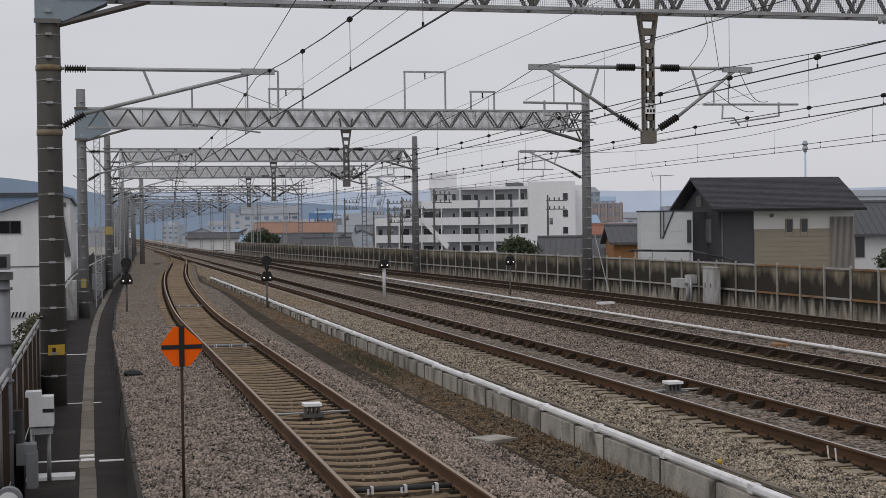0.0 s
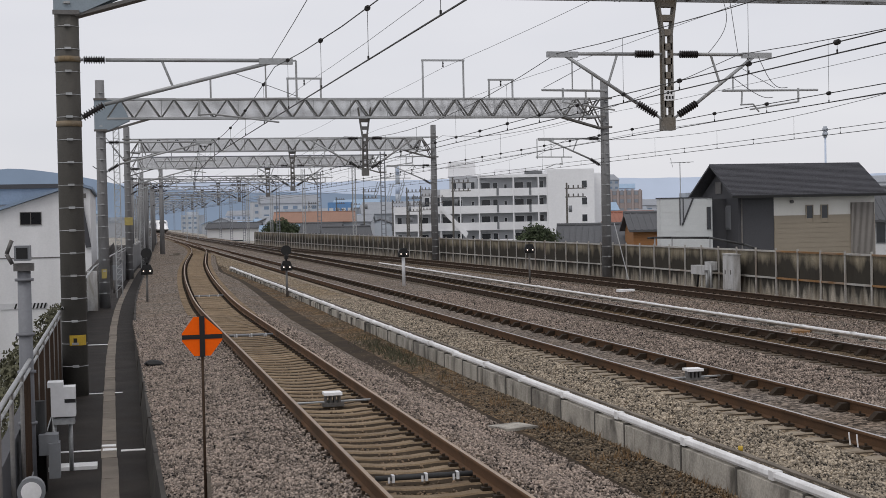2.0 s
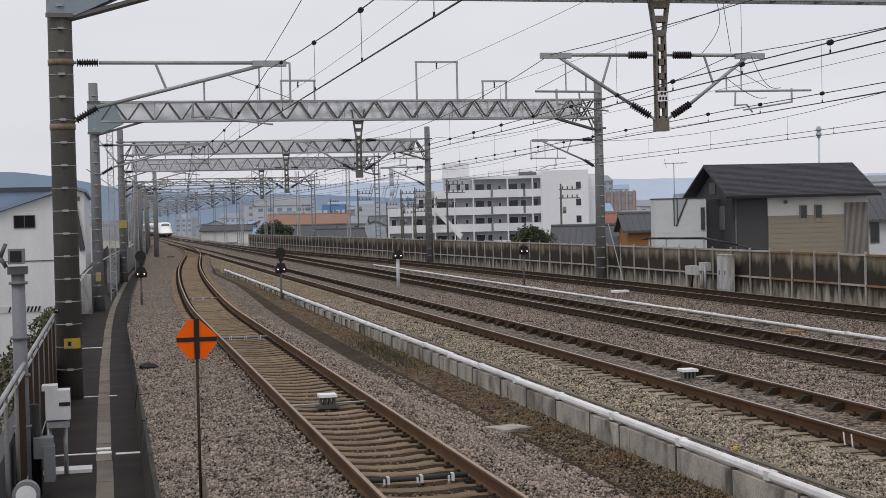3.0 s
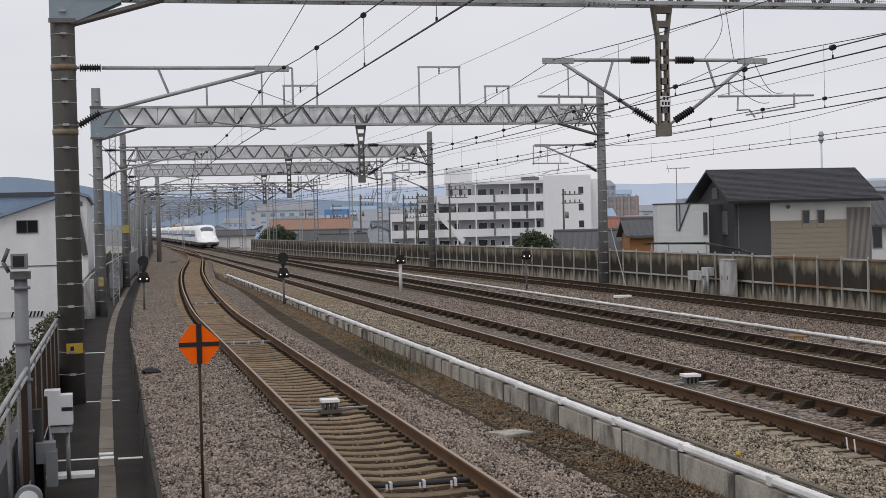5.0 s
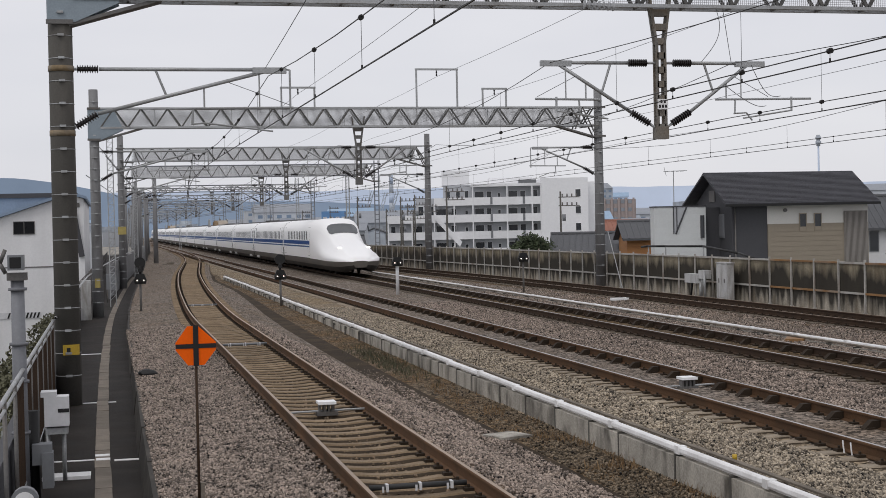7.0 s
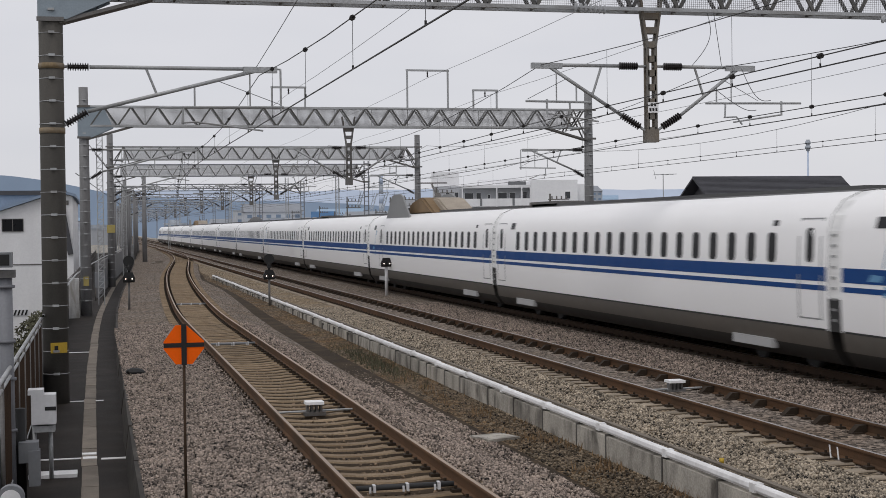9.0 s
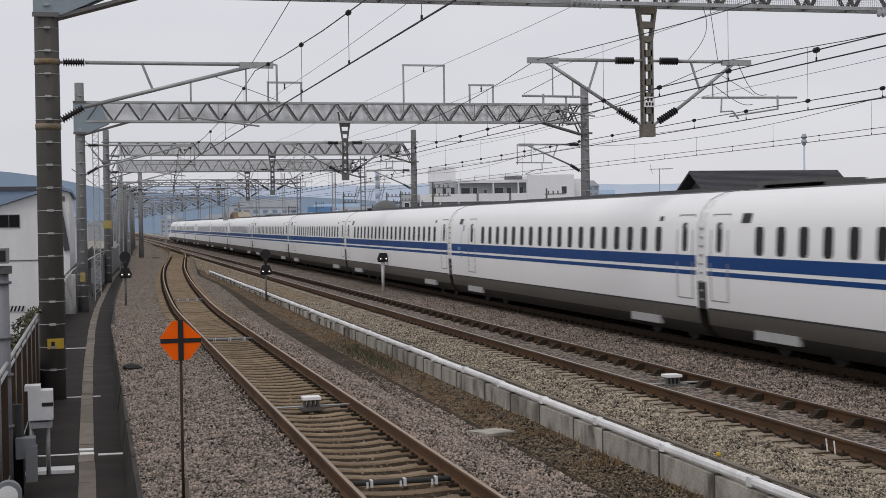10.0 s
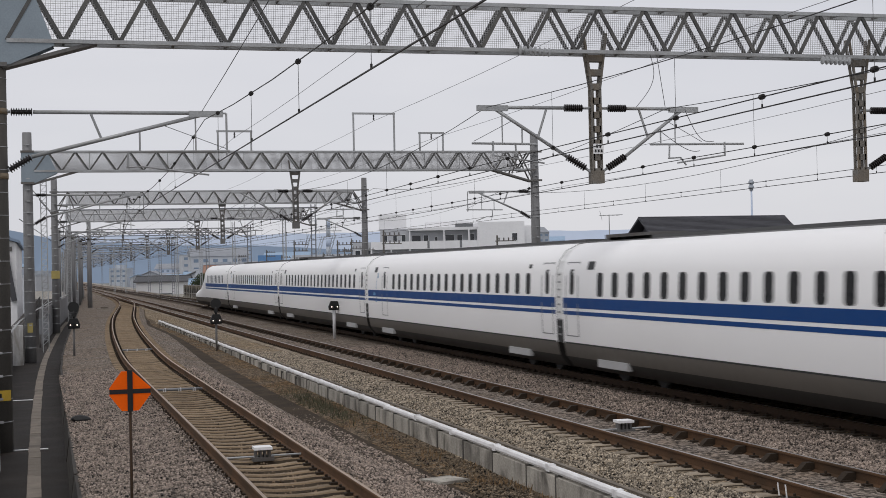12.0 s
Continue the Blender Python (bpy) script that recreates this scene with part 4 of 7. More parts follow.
# lone posts along both sides in the distance
for i, (x, y, h) in enumerate(((0.22, 79, 9.3), (2.2, 118, 9.5), (2.0, 140, 8.0), (2.9, 165, 6.2), (3.75, 160, 7.9), (3.2, 198, 5.6), (4.6, 232, 8.6), (3.9, 205, 7.4), (2.3, 150, 5.4), (15.0, 270, 7.0), (12.6, 262, 7.5), (18.4, 205, 9.0), (22.6, 138, 9.0), (21.6, 168, 9.0), (21.2, 200, 9.0), (20.8, 232, 9.0))):
    p = thing("catenary_post", "slim grey steel mast beside the line", "mast", group="slim masts")
    for a, b in ((-0.15, -0.15), (0.15, -0.15), (0.15, 0.15), (-0.15, 0.15)):
        bm = bmesh.new()
        strut(bm, (x + a, y + b, -0.9), (x + a, y + b, h), 0.05, 0.05)
        part("leg", bm, M_GALV, p)
    bm = bmesh.new()
    z = -0.5
    while z < h - 0.4:
        strut(bm, (x - 0.15, y - 0.15, z), (x + 0.15, y - 0.15, z + 0.3), 0.025, 0.025)
        strut(bm, (x - 0.15, y - 0.15, z + 0.3), (x + 0.15, y - 0.15, z + 0.3), 0.025, 0.025)
        z += 0.3
    part("lacing", bm, M_GALV, p)

# ---- overhead wires ----
SUPPORTS = [-36, 0, 34.5, 69.7, 104, 128, 158, 190, 225, 255, 290, 335, 385, 440, 500]


def tube(bm, pts, r, n=5):
    """A joined thin tube through points that run ahead."""
    prev = None
    for p in pts:
        ring = [bm.verts.new(Vector(p) + Vector((math.cos(2 * math.pi * i / n) * r, 0, math.sin(2 * math.pi * i / n) * r))) for i in range(n)]
        if prev:
            for i in range(n):
                bm.faces.new((prev[i], prev[(i + 1) % n], ring[(i + 1) % n], ring[i]))
        prev = ring


def wire(name, pts, r, mat, label):
    bm = bmesh.new()
    tube(bm, pts, r)
    return tagged(part(name, bm, mat), label, "wire")


def catenary(path, offs, zc, zm, zt, r=0.011, sag=0.7, count=11, simple=False, bead=0.045):
    """Contact wire, auxiliary wire with clips, sagging messenger and droppers over one track. offs: sideways at the first supports."""
    c = thing("overhead_line", "black overhead contact line with droppers and clips", "overhead wire", group="overhead lines")
    drops, beads = bmesh.new(), bmesh.new()
    con, aux, mes = [], [], []
    for k in range(len(SUPPORTS) - 1):
        y0, y1 = SUPPORTS[k], SUPPORTS[k + 1]
        s0 = offs[k] if k < len(offs) else 0.12 * (-1) ** k
        s1 = offs[k + 1] if k + 1 < len(offs) else 0.12 * (-1) ** (k + 1)

        def at(y, z0, dip):
            u = (y - y0) / (y1 - y0)
            return Vector((along(path, y) + s0 + (s1 - s0) * u, y, z0 - dip * 4 * u * (1 - u)))
        n = count if y0 < 120 else 4
        top_dip = sag * 0.6 if k == 1 else sag
        if simple and y0 < 120:
            n = 7
        for i in range(n):
            ya, yb = y0 + (y1 - y0) * i / n, y0 + (y1 - y0) * (i + 1) / n
            con.append(at(ya, zc, 0))
            aux.append(at(ya, zm, 0.03))
            mes.append(at(ya, zt, top_dip))
            ym = (ya + yb) / 2
            if y0 < 200:
                a, b, t = at(ym, zc, 0), at(ym, zm, 0.03), at(ym, zt, top_dip)
                if simple:
                    b = t
                rod(drops, a, b, 0.005, 4, cap=False)
                if i % 2 and not simple:
                    rod(drops, b, t, 0.005, 4, cap=False)
                if y0 < 110:
                    rod(beads, b - Vector((0, bead, 0)), b + Vector((0, bead, 0)), bead, 8)
                    rod(beads, a, a + Vector((0, 0, 0.06)), 0.016, 6)
    for name, pts, k in (("contact_wire", con, 1.0), ("auxiliary_wire", aux, 0.9), ("messenger_wire", mes, 0.8)):
        if simple and name == "auxiliary_wire":
            continue
        bm = bmesh.new()
        tube(bm, pts, r * k)
        part(name, bm, M_WIRE, c)
    tagged(part("droppers", drops, M_WIRE_GREY, c), kind="stuff")
    tagged(part("clips", beads, M_WIRE, c), kind="stuff")


catenary(TRACK_A, [0.4, 0.38, 0.12, -0.1], 5.57, 6.28, 6.75, 0.013, simple=True)
wire("pull_off_wire", [(3.75, 34.5, 6.95), (3.6, 29.0, 7.05), (3.4, 22.0, 7.2), (3.0, 8.0, 7.6), (2.4, -20, 8.4)], 0.008, M_WIRE, "thin black pull-off wire rising from the bracket")
catenary(TRACK_B, [0.1, 0.1, -0.1, 0.1], 5.50, 5.70, 7.1, 0.012)
catenary(TRACK_C, [-0.1, 0.1, -0.1, 0.1], 5.50, 5.72, 7.1, 0.012)
catenary(TRACK_D, [0.1, -0.1, 0.1, -0.1], 5.52, 5.72, 6.9, 0.011, bead=0.022)
for x, z in ((16.0, 10.45), (18.9, 9.55), (9.1, 9.6), (24.6, 8.2), (26.2, 7.2)):
    pts = []
    for k in range(len(SUPPORTS) - 1):
        for i in range(4):
            u = i / 4
            pts.append((x, SUPPORTS[k] + (SUPPORTS[k + 1] - SUPPORTS[k]) * u, z - 0.4 * u * (1 - u)))
    wire("feeder_wire", pts, 0.009, M_WIRE_GREY, "thin grey feeder wire along the gantries")

# ---- trackside signs and signals ----
s = thing("slow_marker_sign", "orange diamond-topped sign with black cross on thin post", "sign", at=pose(1.02, 18.0, 0))
bm = bmesh.new()
rod(bm, (0, 0, -0.45), (0, 0, 1.5), 0.018, 8)
part("post", bm, M_RAIL_DARK, s)
bm = bmesh.new()
prism(bm, [(-0.10, 1.95), (0.03, 1.95), (0.245, 1.75), (0.245, 1.66), (0.10, 1.47), (-0.10, 1.47), (-0.245, 1.66), (-0.245, 1.75)], "y", -0.03, -0.018)
part("plate", bm, M_ORANGE, s)
bm = bmesh.new()
box(bm, -0.245, 0.245, -0.036, -0.031, 1.678, 1.732)
box(bm, -0.032, 0.032, -0.042, -0.037, 1.46, 1.96)
part("cross", bm, M_BLACK, s, "black cross bars")
bm = bmesh.new()
box(bm, 0.02, 0.07, -0.03, 0.03, -0.45, 0.02)
part("stake", bm, M_TROUGH, s)


def dwarf_signal(x, y, z0, lamps, post_mat, label, tall, round_head):
    g = thing("dwarf_signal", label, "signal", at=pose(x, y, 0), group="dwarf signals")
    bm = bmesh.new()
    rod(bm, (0, 0, z0 - 0.2), (0, 0, lamps), 0.085 if post_mat is M_WHITEPAINT else 0.05, 10)
    part("post", bm, post_mat, g)
    bm = bmesh.new()
    prism(bm, [(-0.24, lamps - 0.22), (0.24, lamps - 0.22), (0.27, lamps - 0.05), (0.16, lamps + 0.22), (-0.16, lamps + 0.22), (-0.27, lamps - 0.05)], "y", -0.10, 0.1)
    for sx in (-0.14, 0.14):
        lathe(bm, (sx, -0.1, lamps - 0.06), (sx, -0.24, lamps - 0.06), [(0, 0.10), (1, 0.10), (1, 0.085), (0.2, 0.08)])
    part("head", bm, M_BLACK, g)
    if round_head:
        bm = bmesh.new()
        rod(bm, (0, -0.02, lamps + 0.70), (0, 0.10, lamps + 0.70), 0.235, 20)
        rod(bm, (0, 0.02, lamps + 0.2), (0, 0.02, lamps + 0.55), 0.05, 8)
        box(bm, -0.09, 0.09, -0.08, 0.05, lamps + 0.3, lamps + 0.46)
        part("round_backing", bm, M_BLACK, g)
    for sx, mt in ((-0.14, M_LAMP), (0.14, M_LAMP)):
        bm = bmesh.new()
        rod(bm, (sx, -0.13, lamps - 0.06), (sx, -0.16, lamps - 0.06), 0.030, 10)
        part("lamp", bm, mt, g)


dwarf_signal(1.33, 64.0, -0.4, 1.08, M_GALV_DARK, "black dwarf signal with two lit lamps and round backing", 1.0, True)
dwarf_signal(7.62, 66.0, -0.5, 1.02, M_GALV_DARK, "black dwarf signal with two lit lamps beside low wall", 1.0, True)
dwarf_signal(13.85, 70.0, -0.2, 1.38, M_WHITEPAINT, "small black signal on a white post", 1.6, False)
dwarf_signal(20.3, 70.0, -0.5, 1.42, M_GALV_DARK, "small black signal on a grey post", 1.6, False)

# boxes between the rails
def track_box(x, y, label):
    b = thing("track_antenna_box", label, "track box", at=pose(x, y, 0))
    bm = bmesh.new()
    box(bm, -0.16, 0.16, -0.16, 0.16, -0.015, 0.035)
    part("lid", bm, M_LIDWHITE, b, "white lid")
    bm = bmesh.new()
    for sx in (-0.12, -0.04, 0.04, 0.12):
        box(bm, sx - 0.02, sx + 0.02, -0.08, 0.08, -0.18, -0.015)
    box(bm, -0.18, 0.2, -0.1, 0.1, -0.22, -0.15)
    part("base", bm, M_GALV_DARK, b)
    bm = bmesh.new()
    rod(bm, (-0.7, 0.02, -0.15), (0.7, 0.05, -0.14), 0.02, 6)
    part("cable", bm, M_GALV, b)


track_box(3.72, 25.6, "white-lidded track box between the loop rails")
track_box(11.05, 26.7, "white-lidded track box between the main rails")
for y in (17.6, 41.0, 63.5):
    b = thing("cable_bar", "dark cable pipe tied with white straps across sleepers", "cable pipe", at=pose(along(TRACK_A, y), y, -0.11))
    bm = bmesh.new()
    rod(bm, (-0.62, 0.01, 0), (0.62, 0.02, 0), 0.035, 10)
    part("pipe", bm, M_GREYPAINT if y > 40 else M_GAP, b)
    for u in (-0.4, 0.02, 0.42):
        bm = bmesh.new()
        box(bm, u - 0.016, u + 0.016, -0.06, 0.05, -0.05, 0.042)
        box(bm, u - 0.07, u - 0.045, -0.07, -0.05, -0.05, 0.02)
        part("strap", bm, M_WHITEPAINT, b)
bm = bmesh.new()
box(bm, -0.32, 0.32, -0.3, 0.3, -0.03, 0.03)
tagged(part("loose_slab", bm, M_CONCRETE, at=pose(6.72, 24.4, -0.59, 0, 0, 20)), "flat pale concrete slab lying on the dirt", "slab")
bm = bmesh.new()
bmesh.ops.create_icosphere(bm, subdivisions=2, radius=0.16)
for v in bm.verts:
    v.co = Vector((v.co.x * 1.5, v.co.y * 1.0, v.co.z * 0.6)) * (1 + 0.25 * noise.noise(v.co * 6))
tagged(part("dark_rag", bm, M_BLACK, at=pose(0.85, 35.2, -0.25)), "small dark crumpled bag lying on ballast", "bag")
bm = bmesh.new()
box(bm, -0.5, 0.5, -0.25, 0.25, -0.05, 0.03)
tagged(part("rusty_plate", bm, M_RUSTRAIL, at=pose(18.3, 36.5, -0.2, 0, 0, 60)), "rusty brown plate lying beside the low wall", "plate")

st = thing("marker_stake", "short yellow-topped marker stake behind the low wall", "marker stake", at=pose(8.2, 18.2, -0.24))
bm = bmesh.new()
rod(bm, (0, 0, -0.1), (0, 0, 0.1), 0.025, 8)
part("stake", bm, M_TROUGH, st)
bm = bmesh.new()
rod(bm, (0, 0, 0.1), (0, 0, 0.17), 0.035, 8)
part("cap", bm, M_YELLOW, st)
for dy in (0.0, 0.22):
    bm = bmesh.new()
    rod(bm, (10.0, 18.3 + dy, -0.2), (9.98, 18.3 + dy, -0.02), 0.012, 6)
    tagged(part("rail_marker_rod", bm, M_LIDWHITE), "thin white rod fixed beside the rail", "marker rod", group="white rail rods")
bm = bmesh.new()
box(bm, -0.35, 0.35, -0.2, 0.2, -0.06, 0.04)
tagged(part("white_track_plate", bm, M_LIDWHITE, at=pose(21.2, 58.5, -0.18)), "white flat box beside the far loop track", "track box")
bm = bmesh.new()
box(bm, -0.9, 0.9, -1.6, 1.6, -0.1, 0.06)
box(bm, -0.5, 0.2, -0.6, 0.6, 0.06, 0.22)
tagged(part("point_machine", bm, M_TROUGH, at=pose(6.3, 150, -0.28)), "pale point machine on a slab at the turnout", "point machine")
np_ = thing("number_plate", "white number plate on the hanging support", "number plate", at=pose(13.7, 34.34, 6.05))
bm = bmesh.new()
box(bm, -0.14, 0.14, -0.012, 0.0, -0.13, 0.13)
part("plate", bm, M_LIDWHITE, np_)
for k, (x, z) in enumerate(((-0.08, -0.05), (0.0, -0.05), (0.08, -0.05), (-0.04, 0.07), (0.05, 0.07))):
    bm = bmesh.new()
    box(bm, x - 0.025, x + 0.025, -0.018, -0.0125, z - 0.04, z + 0.035)
    part("dark_bar", bm, M_BLACK, np_)

# ---- near left: handrail, pole, boxes ----
yl = thing("warning_label", "yellow warning plate strapped to the near post", "label plate", at=pose(-0.95, 34.2, 0.45))
bm = bmesh.new()
n = 8
for i in range(n):
    a0, a1 = [radians(-110 + 75 * (i + k) / n) for k in (0, 1)]
    f = [bm.verts.new((0.315 * math.cos(a), 0.3 + 0.315 * math.sin(a), z)) for a, z in ((a0, -0.12), (a1, -0.12), (a1, 0.12), (a0, 0.12))]
    bm.faces.new(f)
part("plate", bm, M_YELLOW, yl)
bm = bmesh.new()
box(bm, -0.02, 0.06, -0.024, -0.016, -0.05, 0.05)
part("mark", bm, M_BLACK, yl)

bm = bmesh.new()
box(bm, -1.58, -1.46, 6, 120, -0.86, 0.05)
box(bm, -1.60, -1.42, 6, 34, 0.052, 0.13)
tagged(part("side_parapet", bm, M_DARKWALL), "dark low parapet along the walkway edge", "parapet", kind="structure")
rail = thing("side_railing", "grey steel railing of balusters along the walkway", "railing")
for i in range(12):
    y = 12 + i * 2
    bm = bmesh.new()
    rod(bm, (-1.25, y, -0.86), (-1.25, y, 1.15), 0.028, 8)
    part("railing_post", bm, M_GALV_DARK, rail)
for z, r in ((1.15, 0.03), (1.02, 0.022), (-0.5, 0.022)):
    bm = bmesh.new()
    rod(bm, (-1.25, 8, z), (-1.25, 34, z), r, 8)
    part("handrail", bm, M_GALV, rail)
bm = bmesh.new()
rod(bm, (0, 0, -0.5), (0, 0, 1.02), 0.011, 6)
baluster = mesh_of("baluster", bm, M_RAIL_DARK)
for i in range(100):
    o = new("baluster", baluster)
    o.parent = rail
    o.matrix_basis = pose(-1.25, 20.0 + i * 0.14, 0)

pole = thing("equipment_pole", "grey steel pole carrying a small camera housing", "pole", at=pose(-1.3, 22.0, 0))
bm = bmesh.new()
rod(bm, (0, 0, -0.9), (0, 0, 2.45), 0.115, 16, 0.095)
part("shaft", bm, M_GALV_POLE, pole)
bm = bmesh.new()
for z in (0.2, 0.95, 1.5, 2.3):
    rod(bm, (0, 0, z), (0, 0, z + 0.04), 0.135, 14)
    part("clamp_ring", bm, M_GALV_POLE, pole)
    bm = bmesh.new()
box(bm, -0.14, 0.14, -0.14, 0.14, 2.45, 2.56)
rod(bm, (-0.16, 0, 2.55), (-0.24, 0, 2.7), 0.03, 8)
rod(bm, (-0.24, 0, 2.7), (-0.16, 0, 2.9), 0.03, 8)
part("bracket", bm, M_GALV_DARK, pole)
bm = bmesh.new()
box(bm, -0.12, 0.10, -0.22, 0.2, 2.60, 2.82)
part("camera_housing", bm, M_GREYPAINT, pole)
bm = bmesh.new()
box(bm, -0.09, 0.07, -0.226, -0.215, 2.63, 2.79)
part("lens_window", bm, M_BLACK, pole)

lampo = thing("round_lamp", "grey round trackside floodlight with pale glass", "lamp", at=pose(-1.0, 17.3, 0.06))
bm = bmesh.new()
rod(bm, (0, 0.1, 0), (0, -0.12, 0), 0.15, 20, 0.16)
rod(bm, (0, 0.1, 0), (0, 0.1, -0.9), 0.03, 8)
part("housing", bm, M_GREYPAINT, lampo)
bm = bmesh.new()
rod(bm, (0, -0.11, 0), (0, -0.128, 0), 0.115, 20)
part("lens", bm, M_WHITEPIPE, lampo)

cab = thing("white_control_box", "white control box with dark slot on a stand", "control box", at=pose(-0.86, 24.0, 0))
bm = bmesh.new()
box(bm, -0.19, 0.19, -0.18, 0.18, 0.05, 0.52)
box(bm, -0.24, 0.0, -0.18, 0.18, 0.52, 0.6)
part("housing", bm, M_WHITEPAINT, cab)
bm = bmesh.new()
box(bm, 0.02, 0.195, -0.186, -0.17, 0.27, 0.33)
part("slot", bm, M_BLACK, cab)
bm = bmesh.new()
for xx in (-0.15, 0.1):
    rod(bm, (xx, 0, -0.86), (xx, 0, 0.05), 0.035, 8)
box(bm, -0.17, 0.17, -0.14, 0.14, -0.08, 0.02)
part("stand", bm, M_GALV, cab)
cab2 = thing("grey_junction_box", "grey steel junction boxes on a post", "junction box", at=pose(-1.0, 22.2, 0))
bm = bmesh.new()
box(bm, -0.16, 0.12, -0.15, 0.15, -0.28, 0.02)
box(bm, -0.02, 0.14, -0.2, 0.1, -0.62, -0.1)
part("housing", bm, M_GREYPAINT, cab2)
bm = bmesh.new()
rod(bm, (-0.15, 0.1, -0.86), (-0.15, 0.1, 0.5), 0.09, 10)
rod(bm, (-0.32, 0.1, -0.86), (-0.32, 0.1, 0.35), 0.05, 10)
part("post", bm, M_BLACK, cab2)
cab3 = thing("tall_white_cabinet", "tall pale steel cabinet beside the second post", "cabinet", at=pose(-1.05, 68.0, 0))
bm = bmesh.new()
box(bm, -0.24, 0.24, -0.3, 0.3, -0.85, 0.95)
box(bm, -0.2, 0.2, -0.315, -0.3, -0.7, 0.85)
part("body", bm, M_CABINET, cab3)
for y in (84, 95, 112):
    b = thing("trackside_box", "grey trackside equipment box on legs", "equipment box", at=pose(-0.2 + 0.012 * (y - 58), y, 0), group="trackside boxes")
    bm = bmesh.new()
    box(bm, -0.25, 0.3, -0.2, 0.2, -0.1, 0.75)
    part("housing", bm, M_GREYPAINT, b)
    for xx in (-0.2, 0.22):
        bm = bmesh.new()
        rod(bm, (xx, 0, -0.86), (xx, 0, -0.1), 0.03, 8)
        part("leg", bm, M_GALV_DARK, b)
# far left railing
rail2 = thing("walkway_fence", "thin grey railing along the far walkway", "railing")
for i in range(60):
    y = 36 + i * 2.2
    x = -1.35 + max(0, y - 60) * 0.012
    bm = bmesh.new()
    rod(bm, (x, y, -0.9), (x, y, 0.95), 0.025, 6)
    part("railing_post", bm, M_GALV_DARK, rail2)
for z in (0.95, 0.5, 0.1, -0.3):
    bm = bmesh.new()
    for i in range(60):
        ya, yb = 36 + i * 2.2, 36 + (i + 1) * 2.2
        rod(bm, (-1.35 + max(0, ya - 60) * 0.012, ya, z), (-1.35 + max(0, yb - 60) * 0.012, yb, z), 0.02, 6, cap=False)
    part("handrail", bm, M_GALV_DARK, rail2)

# ---- houses beyond the parapet ----
A0 = radians(12.95)


def town(right, ahead):
    """A place in the town, by metres to the right of and ahead along the view."""
    return right * math.cos(A0) + ahead * math.sin(A0), -right * math.sin(A0) + ahead * math.cos(A0)


def window_part(parent, x0, x1, y, z0, z1, glass=None, frame_mat=None, t=0.05):
    bm = bmesh.new()
    box(bm, x0 - t, x1 + t, y - 0.05, y + 0.02, z0 - t, z0)
    box(bm, x0 - t, x1 + t, y - 0.05, y + 0.02, z1, z1 + t)
    box(bm, x0 - t, x0, y - 0.05, y + 0.02, z0, z1)
    box(bm, x1, x1 + t, y - 0.05, y + 0.02, z0, z1)
    w = part("window", bm, frame_mat or M_GREYPAINT, parent)
    bm = bmesh.new()
    box(bm, x0, x1, y - 0.02, y - 0.005, z0, z1)
    part("pane", bm, glass or M_GLASS, w)
    return w


# charcoal house with slate gable roof
H = thing("gabled_house", "dark house with slate gable roof and beige lower wall", "house")
GZ = -7.5
bm = bmesh.new()
prism(bm, [(85.8, GZ), (91.8, GZ), (91.8, 4.0), (88.6, 5.8), (85.8, 4.0)], "x", 38.75, 41.2)
part("dark_wall", bm, M_DARKWALL, H, "charcoal siding")
bm = bmesh.new()
box(bm, 41.2, 48.3, 85.8, 91.8, 2.74, 4.0)
part("cream_wall", bm, M_CREAM, H, "cream upper wall")
bm = bmesh.new()
box(bm, 41.2, 48.3, 85.76, 91.8, GZ, 2.74)
part("beige_wall", bm, M_BEIGE, H, "beige lower wall")
bm = bmesh.new()
prism(bm, [(88.6, 6.02), (85.05, 3.92), (85.05, 4.04), (88.6, 6.16), (92.4, 4.04), (92.4, 3.92)], "x", 38.05, 48.72)
roof = part("roof", bm, M_ROOF, H)
for i in range(26):
    bm = bmesh.new()
    u0, u1 = i / 26, (i + 1.15) / 26
    prism(bm, [(85.0 + 3.6 * u0, 4.045 + 2.12 * u0), (85.0 + 3.6 * u0, 4.11 + 2.12 * u0), (85.0 + 3.6 * u1, 4.06 + 2.12 * u1), (85.0 + 3.6 * u1, 4.045 + 2.12 * u1)], "x", 38.03, 48.74)
    part("slate_course", bm, M_ROOF, roof)
bm = bmesh.new()
box(bm, 38.0, 48.77, 84.93, 85.06, 3.9, 4.05)
part("gutter", bm, M_BLACK, roof)
for i in range(10):
    bm = bmesh.new()
    box(bm, 41.22, 46.5, 85.735, 85.757, -0.6 + i * 0.315, -0.6 + i * 0.315 + 0.30)
    part("siding_board", bm, M_BEIGE, H)
for x in (43.45, 44.5):
    window_part(H, x, x + 0.42, 85.76, 2.3, 3.35, frame_mat=M_BEIGE)
bm = bmesh.new()
for i in range(19):
    box(bm, 46.6 + i * 0.085, 46.6 + i * 0.085 + 0.05, 85.62, 85.72, -0.6, 3.5)
box(bm, 46.55, 48.2, 85.72, 85.755, -0.6, 3.5)
part("slat_screen", bm, M_SLAT, H, "grey vertical slat screen")
bm = bmesh.new()
rod(bm, (42.4, 85.75, 3.62), (42.4, 85.6, 3.62), 0.12, 10)
part("vent_cap", bm, M_GALV_DARK, H)
bm = bmesh.new()
rod(bm, (38.95, 85.7, 3.9), (38.95, 85.7, GZ), 0.05, 8)
part("downpipe", bm, M_GALV_DARK, H)
